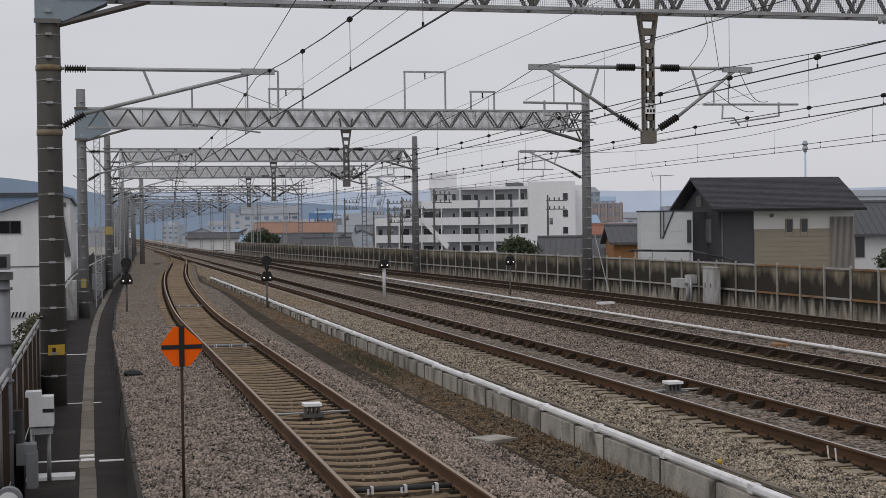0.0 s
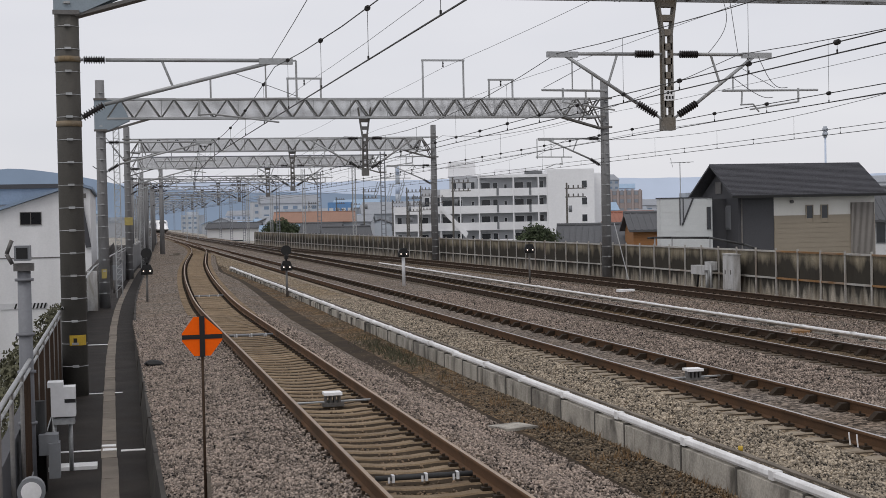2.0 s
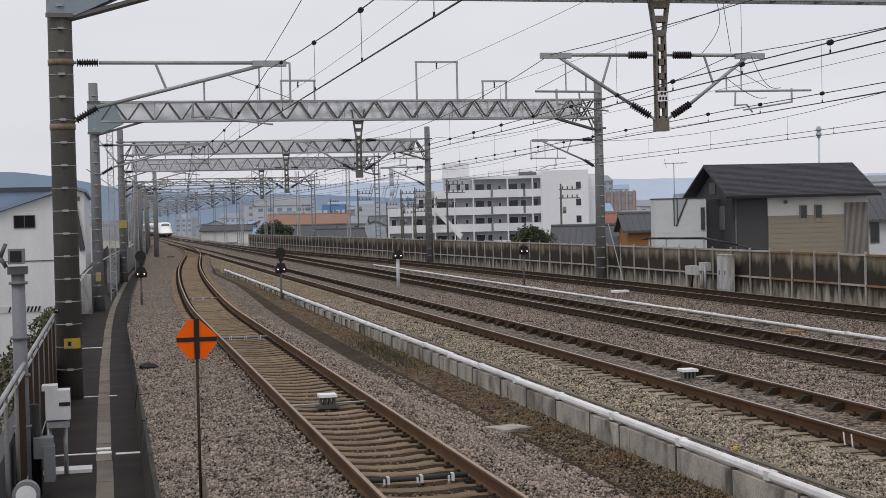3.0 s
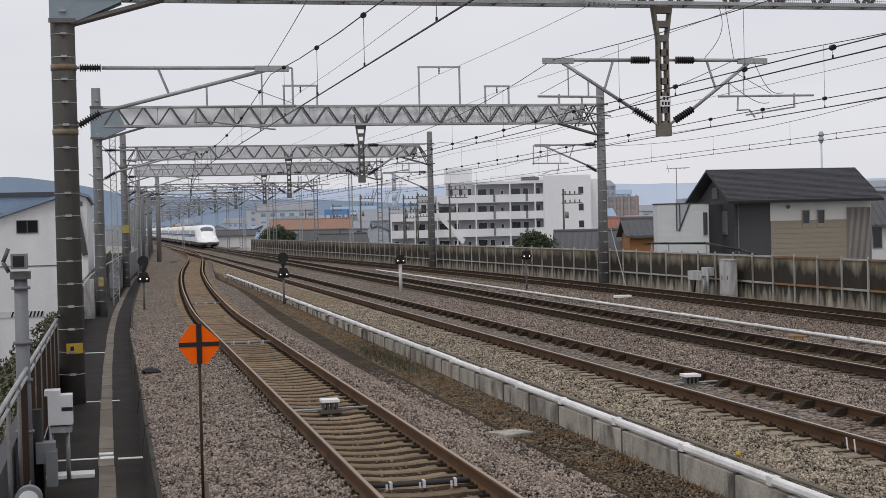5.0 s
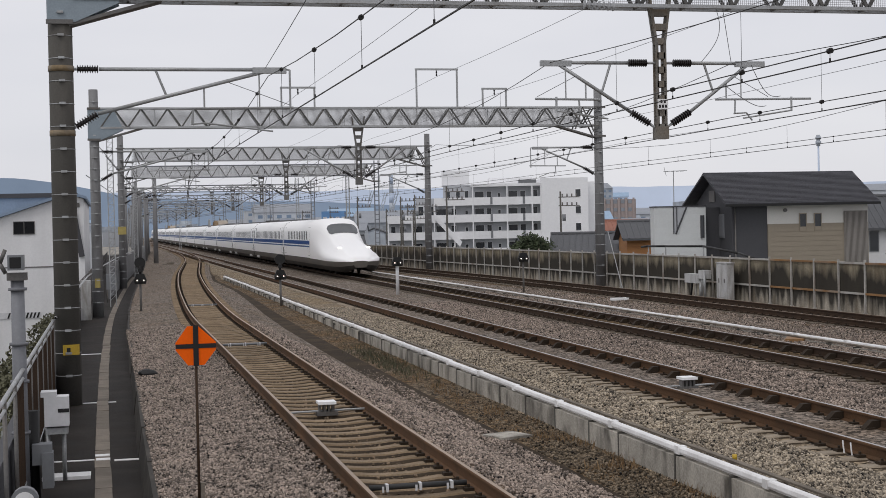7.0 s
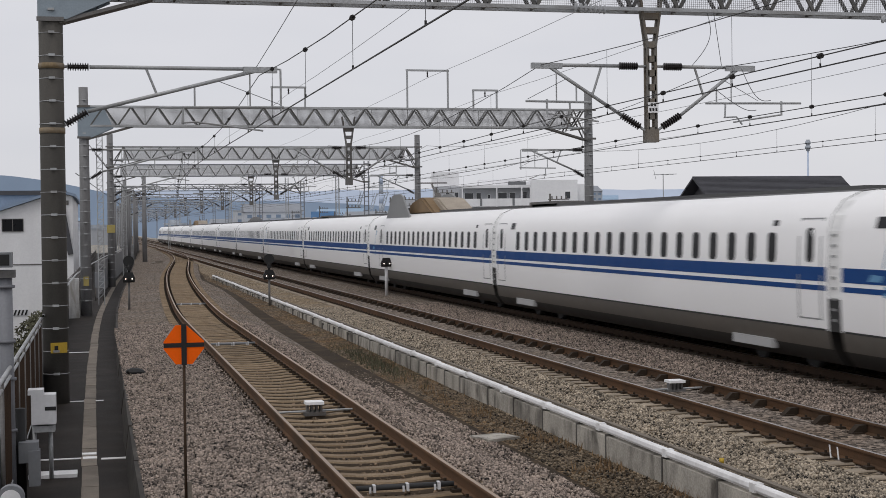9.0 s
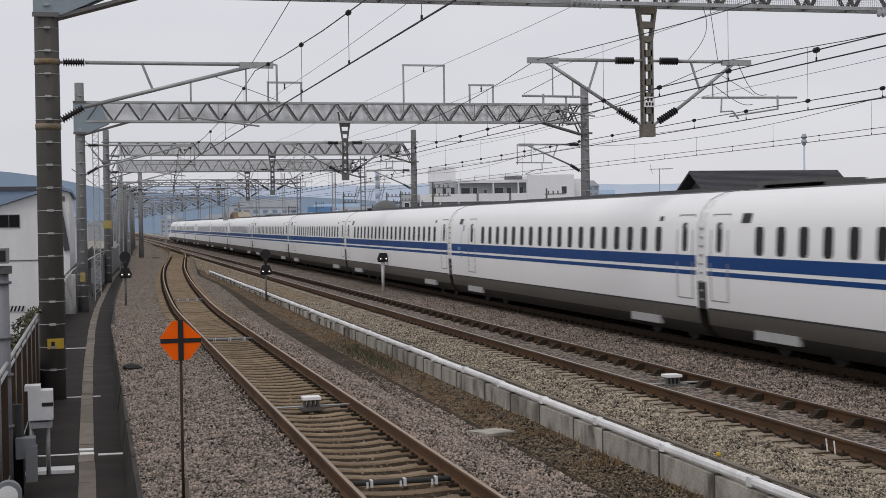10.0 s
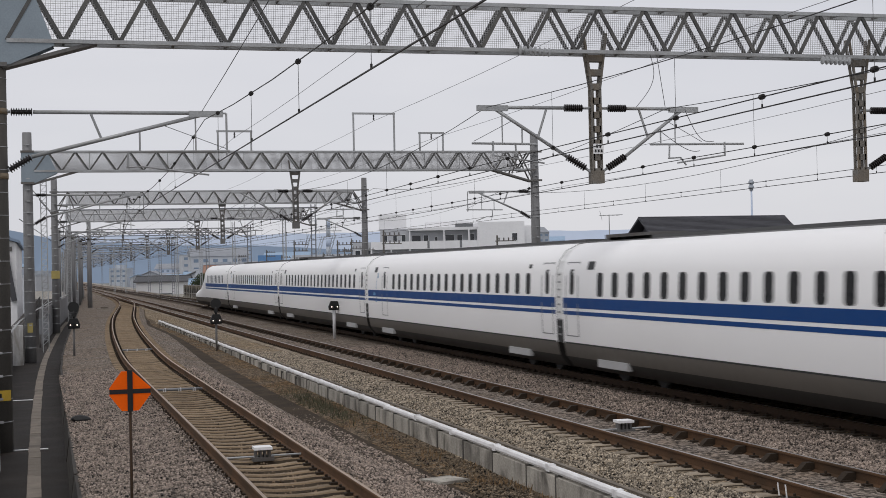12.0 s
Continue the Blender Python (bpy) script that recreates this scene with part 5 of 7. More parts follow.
# window in the gable side
bm = bmesh.new()
box(bm, 38.70, 38.745, 86.9, 88.6, 1.9, 3.45)
w = part("window", bm, M_GREYPAINT, H)
bm = bmesh.new()
box(bm, 38.66, 38.70, 87.0, 88.5, 2.0, 3.35)
part("pane", bm, M_GALV_POLE, w)
bm = bmesh.new()
box(bm, 38.69, 38.745, 88.3, 89.2, 4.25, 5.0)
part("louvre", bm, M_GALV_DARK, H)

AN = thing("silver_annex", "silver-clad flat-roofed annex with a roof notch", "house annex")
bm = bmesh.new()
box(bm, 33.95, 37.5, 87.0, 87.6, GZ, 3.96)
part("wall", bm, M_SILVER, AN)
bm = bmesh.new()
box(bm, 33.9, 37.55, 86.95, 87.65, 3.962, 4.03)
part("roof_edge", bm, M_DARKWALL, AN)
bm = bmesh.new()
prism(bm, [(35.3, 3.93), (36.15, 3.93), (35.5, 2.3), (35.3, 2.3)], "y", 86.975, 86.99)
part("notch", bm, M_APART_IN, AN)
bm = bmesh.new()
strut(bm, (36.2, 86.96, 4.0), (35.42, 86.96, 2.24), 0.05, 0.1)
strut(bm, (35.28, 86.96, 4.0), (35.28, 86.96, 2.24), 0.05, 0.06)
strut(bm, (35.5, 86.96, 4.0), (35.5, 86.96, 2.34), 0.05, 0.06)
part("notch_trim", bm, M_DARKWALL, AN)
window_part(AN, 37.16, 37.32, 86.97, 2.0, 3.35, frame_mat=M_DARKWALL)
for i in range(11):
    bm = bmesh.new()
    box(bm, 33.96, 37.15, 86.985, 86.998, -0.6 + i * 0.41, -0.6 + i * 0.41 + 0.40)
    part("siding_board", bm, M_SILVER, AN)
bm = bmesh.new()
box(bm, 37.5, 38.74, 87.6, 91.0, GZ, 3.9)
part("link_wall", bm, M_DARKWALL, AN)
ANT = thing("tv_antenna", "thin grey television antenna on a mast", "antenna")
bm = bmesh.new()
rod(bm, (35.95, 88.5, GZ), (35.95, 88.5, 6.35), 0.03, 6)
rod(bm, (35.3, 88.5, 6.3), (36.9, 88.5, 6.35), 0.02, 6)
for i in range(5):
    rod(bm, (35.35 + i * 0.3, 88.2, 6.3), (35.35 + i * 0.3, 88.8, 6.3), 0.012, 5)
rod(bm, (35.45, 88.5, 6.0), (35.3, 88.5, 6.6), 0.015, 5)
part("mast", bm, M_GALV, ANT)


def gable_house(right, ahead, w, d, z_eave, z_ridge, wall, roofm, label, turn=0.0, windows=()):
    x, y = town(right, ahead)
    h = thing("house", label, "house", at=pose(x, y, 0, 0, 0, -12.95 + turn))
    bm = bmesh.new()
    prism(bm, [(0.4, GZ), (d - 0.4, GZ), (d - 0.4, z_eave), (d / 2, z_ridge - 0.2), (0.4, z_eave)], "x", -w / 2 + 0.4, w / 2 - 0.4)
    part("wall", bm, wall, h)
    bm = bmesh.new()
    prism(bm, [(d / 2, z_ridge), (-0.1, z_eave - 0.12), (-0.1, z_eave + 0.05), (d / 2, z_ridge + 0.2), (d + 0.1, z_eave + 0.05), (d + 0.1, z_eave - 0.12)], "x", -w / 2, w / 2)
    r = part("roof", bm, roofm, h)
    bm = bmesh.new()
    rod(bm, (-w / 2 - 0.05, d / 2, z_ridge + 0.2), (w / 2 + 0.05, d / 2, z_ridge + 0.2), 0.16, 8)
    n = int(w / 0.5)
    for i in range(n + 1):
        xx = -w / 2 + i * w / n
        strut(bm, (xx, -0.1, z_eave + 0.06), (xx, d / 2, z_ridge + 0.21), 0.1, 0.06)
    tagged(part("roof_ribbing", bm, roofm, r), kind="stuff")
    for x0, x1, z0, z1 in windows:
        window_part(h, x0, x1, 0.4, z0, z1)
    return h


gable_house(34.5, 104, 9, 8, 2.2, 4.4, M_WALL_WHITE, M_TILE, "white house with grey tiled roof behind the parapet", windows=((-3.6, -3.0, 0.6, 2.0),))
gable_house(15.9, 111, 4.0, 6, 1.75, 2.9, M_WOOD, M_TILE, "orange timber-clad house with grey tiled roof")
gable_house(20.2, 158, 5.5, 6, 2.1, 3.0, M_CREAM, M_TILE_RED, "cream house with a red tiled roof")
gable_house(11.4, 116, 5.6, 7, 0.3, 2.0, M_CREAM, M_TILE, "house with low grey tiled roof behind parapet", turn=-8)
gable_house(-11.7, 172, 6, 7, 0.1, 1.9, M_CREAM, M_TILE, "house with wide grey tiled roof beyond the fence", turn=10)
gable_house(-18.8, 212, 6, 7, 1.0, 2.3, M_WALL_WHITE, M_TILE, "white house with grey tiled roof", turn=-5, windows=((-2, -1.0, -0.6, 0.4), (0.5, 1.6, -0.6, 0.4)))
gable_house(-29, 250, 7, 7, 0.6, 1.9, M_WALL_WHITE, M_TILE_BLUE_HAZE, "white shed with blue roof", turn=5)
gable_house(-43, 290, 11, 8, 1.6, 2.5, M_WALL_WHITE, M_TILE, "low white building with grey roof in the distance", turn=0, windows=((-6, -3, -2, -0.8), (-1, 2, -2, -0.8)))
gable_house(-27.5, 300, 17, 10, 2.5, 4.4, M_CITY, M_TILE_RED_HAZE, "long building with orange-red roof in the distance", turn=4)

# ---- apartment block ----
ax, ay = town(0, 232)
AP = thing("apartment_block", "white six-storey apartment block with open galleries", "apartment building", at=pose(ax, ay, 0, 0, 0, -12.95))
LV = [-7.5, -4.6, -1.75, 1.0, 3.7, 6.4, 9.15]
bm = bmesh.new()
box(bm, 16.2, 23.6, -0.6, 12, GZ, 10.3)
box(bm, 22.0, 26.5, 3.0, 12, GZ, 9.7)
part("stair_tower", bm, M_APART, AP, "plain white end wall")
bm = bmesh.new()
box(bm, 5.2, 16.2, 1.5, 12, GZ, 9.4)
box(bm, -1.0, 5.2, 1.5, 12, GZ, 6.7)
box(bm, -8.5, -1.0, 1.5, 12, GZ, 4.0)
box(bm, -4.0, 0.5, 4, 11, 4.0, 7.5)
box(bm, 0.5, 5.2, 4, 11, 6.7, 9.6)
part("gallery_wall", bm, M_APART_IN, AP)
bm = bmesh.new()
box(bm, 5.0, 16.4, -0.1, 12.2, 9.15, 9.6)
box(bm, 8.0, 15.0, 4, 11, 9.6, 10.6)
box(bm, 0.3, 4.8, 5, 11, 9.6, 12.0)
part("roof_slab", bm, M_APART, AP)
for k, z in enumerate(LV[1:]):
    x0 = -8.5 if z < 4 else (-1.0 if z < 7 else 5.2)
    if z > 9:
        continue
    bm = bmesh.new()
    box(bm, x0, 16.2, 0.0, 1.5, z - 0.2, z)
    part("floor_slab", bm, M_APART, AP)
    bm = bmesh.new()
    box(bm, x0, 16.2, -0.1, 0.05, z - 0.2, z + 1.05)
    part("balcony_parapet", bm, M_APART, AP)
for x in (5.2, 10.7, 14.7, 16.1):
    bm = bmesh.new()
    box(bm, x - 0.1, x + 0.1, -0.14, 0.08, GZ, 9.15)
    part("gallery_column", bm, M_APART, AP)
for x in (-8.4, -4.6, -1.0, 2.2):
    bm = bmesh.new()
    box(bm, x - 0.1, x + 0.1, -0.14, 0.08, GZ, 3.7 if x < -1.5 else 6.4)
    part("gallery_column", bm, M_APART, AP)
bm = bmesh.new()
for z in LV[2:6]:
    for x in (8.0, 13.2):
        box(bm, x, x + 0.35, -0.15, -0.1, z - 0.1, z + 1.05)
part("privacy_screens", bm, M_GREYPAINT, AP)
for z in LV[2:6]:
    for x0, x1, a, b in ((5.6, 7.0, 0.9, 2.0), (7.5, 8.2, 0.1, 2.0), (9.3, 9.7, 1.1, 1.7), (11.0, 12.4, 0.9, 2.0), (12.9, 13.7, 0.1, 2.0), (15.0, 15.6, 0.2, 2.1)):
        window_part(AP, x0, x1, 1.48, z + a, z + b, frame_mat=M_APART)
    if z < 6:
        for x0, x1, a, b in ((-0.7, 0.9, 0.9, 2.0), (1.7, 2.5, 0.1, 2.0), (4.0, 4.4, 1.1, 1.7)):
            window_part(AP, x0, x1, 1.48, z + a, z + b, frame_mat=M_APART)
    if z < 3:
        for x0, x1, a, b in ((-8.0, -7.3, 0.3, 2.0), (-6.6, -5.9, 0.3, 2.0), (-4.3, -3.0, 0.8, 2.0), (-2.3, -1.4, 0.8, 2.0)):
            window_part(AP, x0, x1, 1.48, z + a, z + b, frame_mat=M_APART)
    window_part(AP, 21.6, 22.4, -0.62, z + 0.9, z + 2.0, frame_mat=M_APART)
for x0, x1 in ((1.0, 1.6), (2.6, 3.2), (4.0, 4.6)):
    window_part(AP, x0, x1, 3.97, 6.9, 8.6, frame_mat=M_APART)
for x0, x1 in ((-3.6, -2.8), (-1.8, -1.0)):
    window_part(AP, x0, x1, 3.97, 4.3, 6.2, frame_mat=M_APART)
bm = bmesh.new()
prism(bm, [(3.0, -0.4), (-0.9, 4.0), (-0.9, 5.0), (3.4, 0.4)], "y", -0.3, -0.1)
part("outer_stair", bm, M_APART, AP)
bm = bmesh.new()
for x in (13.0, 13.8, 14.6):
    box(bm, x, x + 0.55, -0.13, -0.09, 9.75, 10.0)
box(bm, 12.6, 15.4, -0.1, 2, 9.6, 10.15)
part("roof_units", bm, M_GREYPAINT, AP)

# ---- gable shed on the other side ----
SH = thing("white_shed", "white rendered building with shallow gable and small window", "building")
bm = bmesh.new()
prism(bm, [(-16.5, GZ), (-1.75, GZ), (-1.75, 5.75), (-2.8, 6.05), (-16.5, 1.64)], "y", 115, 150)
part("wall", bm, M_SHED, SH)
bm = bmesh.new()
prism(bm, [(-16.8, 1.54), (-2.8, 6.1), (-1.5, 5.72), (-1.5, 5.92), (-2.8, 6.32), (-16.8, 1.76)], "y", 114.6, 150.4)
part("roof", bm, M_TILE_BLUE, SH)
window_part(SH, -6.95, -5.45, 114.98, 3.15, 4.05, glass=M_TRAINGLASS, frame_mat=M_GALV_DARK)
bm = bmesh.new()
box(bm, -6.23, -6.17, 114.92, 114.955, 3.16, 4.04)
part("mullion", bm, M_GALV_DARK, SH)
bm = bmesh.new()
box(bm, -2.55, -2.05, 114.93, 114.98, 5.1, 5.45)
part("louvre", bm, M_GALV_DARK, SH)
bm = bmesh.new()
strut(bm, (-2.55, 114.85, 4.95), (-1.95, 114.85, 1.3), 0.2, 0.42)
part("chute", bm, M_DARKWALL, SH, "dark slanting duct on the wall")
bm = bmesh.new()
box(bm, -16, -3.6, 114.955, 114.985, 0.55, 0.63)
part("wall_trim", bm, M_GALV_DARK, SH)
band = part("warning_band", (lambda k: (box(k, -8.6, -5.2, 114.93, 114.975, -3.30, -2.85), k)[1])(bmesh.new()), M_WHITEPAINT, SH, "white band with dark slanted bars")
for i in range(9):
    bm = bmesh.new()
    xa = -7.6 + i * 0.27
    prism(bm, [(xa, -3.28), (xa + 0.13, -3.28), (xa + 0.27, -2.87), (xa + 0.14, -2.87)], "y", 114.91, 114.927)
    part("slanted_bar", bm, M_BLACK, band)
BL = thing("blue_roof_hall", "long hall with pale blue metal roof", "building")
bm = bmesh.new()
box(bm, -34, -3.2, 152, 190, GZ, 5.2)
part("wall", bm, M_SHED, BL)
bm = bmesh.new()
prism(bm, [(-35, 5.2), (-2.8, 5.2), (-2.8, 5.4), (-3.2, 6.75), (-34, 6.75)], "y", 151, 191)
part("roof", bm, M_TILE_BLUE, BL)
bm = bmesh.new()
box(bm, -34.2, -2.9, 150.8, 191, 6.754, 7.2)
part("ridge_band", bm, M_DARKWALL, BL)

# ---- utility poles, chimney, crane, sign ----
def utility_pole(right, ahead, top, label="grey concrete utility pole with crossarms"):
    x, y = town(right, ahead)
    p = thing("utility_pole", label, "utility pole", at=pose(x, y, 0, 0, 0, -12.95), group="utility poles")
    bm = bmesh.new()
    rod(bm, (0, 0, GZ), (0, 0, top), 0.15, 8, 0.09)
    part("shaft", bm, M_POST, p)
    for z in (top - 0.6, top - 1.5):
        bm = bmesh.new()
        box(bm, -0.2, 2.0, -0.06, 0.06, z - 0.05, z + 0.05)
        for i in range(4):
            rod(bm, (0.2 + i * 0.5, 0, z), (0.2 + i * 0.5, 0, z + 0.35), 0.07, 6)
        part("crossarm", bm, M_GALV_DARK, p)
    bm = bmesh.new()
    rod(bm, (0.35, 0, top - 3.1), (0.35, 0, top - 2.4), 0.19, 10)
    part("transformer", bm, M_GREYPAINT, p)


utility_pole(0.7, 160, 7.4)
utility_pole(12.6, 152, 6.4)
utility_pole(-5.2, 190, 7.0)
utility_pole(-12.0, 210, 7.5)
utility_pole(23.4, 150, 4.6)
utility_pole(-2.4, 230, 6.8)
cx, cy = town(170, 650)
CH = thing("radio_tower", "slender pale tower with ringed top", "tower", at=pose(cx, cy, 0))
bm = bmesh.new()
# Shaft and rings take the haze-tinted backdrop colours.
rod(bm, (0, 0, GZ), (0, 0, 36.0), 0.55, 10, 0.4)
part("shaft", bm, M_HILL_FAR, CH)
bm = bmesh.new()
for z in (36, 38):
    rod(bm, (0, 0, z), (0, 0, z + 1.2), 1.25, 12)
rod(bm, (0, 0, 35), (0, 0, 40), 0.9, 8)
part("ringed_top", bm, M_CITY, CH)
cx, cy = town(-21.5, 640)
CM = thing("striped_chimney", "tall red-and-white banded chimney in the haze", "chimney", at=pose(cx, cy, 0))
for i in range(8):
    bm = bmesh.new()
    rod(bm, (0, 0, GZ + i * 4.2), (0, 0, GZ + (i + 1) * 4.2), 1.3 - i * 0.05, 12, 1.25 - i * 0.05)
    # Band colours are haze tints, not red and white.
    part("band", bm, M_HILL_FAR if i % 2 else M_CITY, CM)
cx, cy = town(-34.6, 470)
SG = thing("blue_billboard", "large blue rooftop billboard in the distance", "billboard", at=pose(cx, cy, 0, 0, 0, -12.95))
# Sign blue muted to carry the haze.
M_SIGNBLUE = material("billboard_blue", (0.13, 0.27, 0.50), 0.6, vary=0.1, scale=0.3, fine=2, bump=0.0)
bm = bmesh.new()
box(bm, -4, 4.3, 0, 0.4, 3.6, 8.4)
part("panel", bm, M_SIGNBLUE, SG)
bm = bmesh.new()
for i in range(4):
    box(bm, -3.5 + i * 2.0, -2.2 + i * 2.0, -0.05, -0.01, 5.2, 6.6)
part("lettering_bars", bm, M_WHITEPAINT, SG)
bm = bmesh.new()
box(bm, -9, 8, 1, 14, GZ, 3.2)
part("building", bm, M_CITY, SG)
# lattice cranes behind
for k, (r_, a_) in enumerate(((-33, 560), (-24, 575), (-29, 590))):
    cx, cy = town(r_, a_)
    c = thing("lattice_crane", "grey lattice crane boom in the haze", "crane", at=pose(cx, cy, 0, 0, 0, -12.95), group="cranes")
    bm = bmesh.new()
    for dx in (-0.5, 0.5):
        strut(bm, (dx, 0, GZ), (dx + 7, 0, 17), 0.3, 0.3)
    for i in range(8):
        strut(bm, (-0.5 + i * 0.9, 0, GZ + i * 3.0), (0.5 + (i + 1) * 0.9, 0, GZ + (i + 1) * 3.0), 0.2, 0.2)
    part("boom", bm, M_CITY, c)

# distant town: blocks with window bands
rng = random.Random(4)
for i in range(190):
    ahead = rng.uniform(360, 1100)
    right = rng.uniform(-0.30, 0.30) * ahead
    wid, dep = rng.uniform(8, 30), rng.uniform(8, 16)
    top = 3.0 + rng.uniform(-0.006, 0.008) * ahead + (rng.random() < 0.12) * rng.uniform(0.006, 0.016) * ahead
    x, y = town(right, ahead)
    if -30 < x - wid and x + wid > -14 and x - wid < 32:
        continue
    b = thing("distant_building", "pale hazy town building in the distance", "building", at=pose(x, y, 0, 0, 0, -12.95 + rng.uniform(-20, 20)), group="distant town")
    bm = bmesh.new()
    box(bm, -wid / 2, wid / 2, 0, dep, GZ, top)
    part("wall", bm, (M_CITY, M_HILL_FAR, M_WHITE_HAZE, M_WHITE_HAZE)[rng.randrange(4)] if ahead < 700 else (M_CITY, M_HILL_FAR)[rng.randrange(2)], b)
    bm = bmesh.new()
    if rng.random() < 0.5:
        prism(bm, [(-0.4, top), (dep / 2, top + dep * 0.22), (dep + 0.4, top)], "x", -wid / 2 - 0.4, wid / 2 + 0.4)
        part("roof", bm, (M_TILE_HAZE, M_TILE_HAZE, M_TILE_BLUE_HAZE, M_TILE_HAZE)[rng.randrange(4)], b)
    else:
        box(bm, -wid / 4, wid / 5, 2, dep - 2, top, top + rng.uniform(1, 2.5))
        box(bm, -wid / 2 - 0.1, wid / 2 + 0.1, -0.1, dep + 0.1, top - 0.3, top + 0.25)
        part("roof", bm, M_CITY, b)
    z = top - 2.2
    k = 0
    while z > max(GZ, -3) and k < 4:
        bm = bmesh.new()
        n = max(2, int(wid / 3.2))
        for j in range(n):
            xx = -wid / 2 + wid * (j + 0.25) / n
            box(bm, xx, xx + wid / n * 0.5, -0.06, -0.02, z, z + 1.2)
        # Window colour is washed toward the haze tint too.
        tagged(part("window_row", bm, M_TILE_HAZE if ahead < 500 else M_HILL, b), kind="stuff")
        z -= 3.0
        k += 1

# small houses and poles crowding the middle distance
rng = random.Random(21)
for i in range(110):
    ahead = rng.uniform(300, 640)
    right = rng.uniform(-0.185, -0.015) * ahead
    wid, dep = rng.uniform(4, 8), rng.uniform(5, 7)
    eave = rng.uniform(0.0, 3.0)
    x, y = town(right, ahead)
    if x < 34 + wid / 2:
        continue
    b = thing("small_house", "small hazy house among the crowded town roofs", "house", at=pose(x, y, 0, 0, 0, rng.choice((-12.95, 77)) + rng.uniform(-15, 15)), group="crowded town roofs")
    bm = bmesh.new()
    prism(bm, [(0, GZ), (dep, GZ), (dep, eave), (dep / 2, eave + dep * 0.18), (0, eave)], "x", -wid / 2, wid / 2)
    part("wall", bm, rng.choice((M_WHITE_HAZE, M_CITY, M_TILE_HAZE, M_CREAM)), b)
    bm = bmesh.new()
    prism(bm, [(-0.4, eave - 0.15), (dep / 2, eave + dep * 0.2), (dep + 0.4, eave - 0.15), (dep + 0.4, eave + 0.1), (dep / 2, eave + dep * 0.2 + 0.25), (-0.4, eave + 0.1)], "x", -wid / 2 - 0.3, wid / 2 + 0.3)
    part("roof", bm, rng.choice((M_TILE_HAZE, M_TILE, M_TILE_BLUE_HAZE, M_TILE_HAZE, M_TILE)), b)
    for k in range(max(1, int(wid / 3))):
        bm = bmesh.new()
        xx = -wid / 2 + wid * (k + 0.5) / max(1, int(wid / 3))
        box(bm, xx - 0.5, xx + 0.5, -0.07, -0.02, eave - 1.7, eave - 0.6)
        part("window", bm, M_GLASS, b)
for i in range(10):
    ahead = rng.uniform(190, 380)
    utility_pole(34 - 0.224 * ahead + rng.uniform(0.0, 0.11) * ahead, ahead, rng.uniform(5.0, 9.0))

cx, cy = 148.0, 420.0
PF = thing("pink_flats", "hazy pink-brown block of flats with balconies", "apartment building", at=pose(cx, cy, 0, 0, 0, -19))
bm = bmesh.new()
box(bm, 0, 9.5, 0, 8, GZ, 9.9)
part("wall", bm, M_PINK, PF)
for i in range(5):
    bm = bmesh.new()
    box(bm, i * 2.2 - 0.3, i * 2.2 + 0.3, -0.5, 0, GZ, 10.3)
    part("pier", bm, M_PINK, PF)
for z in (0.6, 3.4, 6.2, 8.6):
    for i in range(4):
        bm = bmesh.new()
        box(bm, i * 2.2 + 0.5, i * 2.2 + 1.7, -0.08, -0.02, z, z + 1.1)
        part("window", bm, M_TILE_HAZE, PF)

# ---- hills ----
def hills(name, dist, profile, mat, label):
    bm = bmesh.new()
    pts = []
    for i in range(121):
        u = -0.55 + 1.1 * i / 120
        h = along(profile, u) + 6 * noise.noise(Vector((u * 9, dist, 0))) * dist / 2500 + 3 * noise.noise(Vector((u * 40, dist, 3))) * dist / 2500
        x, y = town(u * dist, dist)
        pts.append((x, y, h))
    lo = [bm.verts.new((x, y, -7.6)) for x, y, h in pts]
    hi = [bm.verts.new((x + 60 * math.sin(A0), y + 60, max(-7, h))) for x, y, h in pts]
    back = [bm.verts.new((x * 1.2, y * 1.2, -7.6)) for x, y, h in pts]
    for i in range(120):
        bm.faces.new((lo[i], lo[i + 1], hi[i + 1], hi[i]))
        bm.faces.new((hi[i], hi[i + 1], back[i + 1], back[i]))
    tagged(part(name, bm, mat), label, "hills", kind="structure")


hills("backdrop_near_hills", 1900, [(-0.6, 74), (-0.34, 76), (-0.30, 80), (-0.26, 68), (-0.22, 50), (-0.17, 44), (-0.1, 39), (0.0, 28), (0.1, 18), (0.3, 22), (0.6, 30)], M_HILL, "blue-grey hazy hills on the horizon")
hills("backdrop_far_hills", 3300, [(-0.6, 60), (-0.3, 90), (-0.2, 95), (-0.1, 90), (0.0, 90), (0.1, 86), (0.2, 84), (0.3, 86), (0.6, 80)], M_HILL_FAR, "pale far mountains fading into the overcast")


# ---- shrubs and weeds ----
def leaves_mesh(bm, centre, size, n, leaf, rg):
    for _ in range(n):
        d = Vector((rg.gauss(0, 1), rg.gauss(0, 1), rg.gauss(0, 1))).normalized()
        lump = 0.75 + 0.35 * noise.noise(d * 2.3 + Vector(centre))
        p = Vector(centre) + Vector((d.x * size[0], d.y * size[1], abs(d.z) * size[2])) * lump * rg.uniform(0.65, 1.0)
        a = Vector((rg.gauss(0, 1), rg.gauss(0, 1), rg.gauss(0, 1))).normalized()
        b = a.orthogonal().normalized()
        f = [bm.verts.new(p + a * leaf), bm.verts.new(p + b * leaf * 0.5), bm.verts.new(p - a * leaf), bm.verts.new(p - b * leaf * 0.5)]
        bm.faces.new(f)


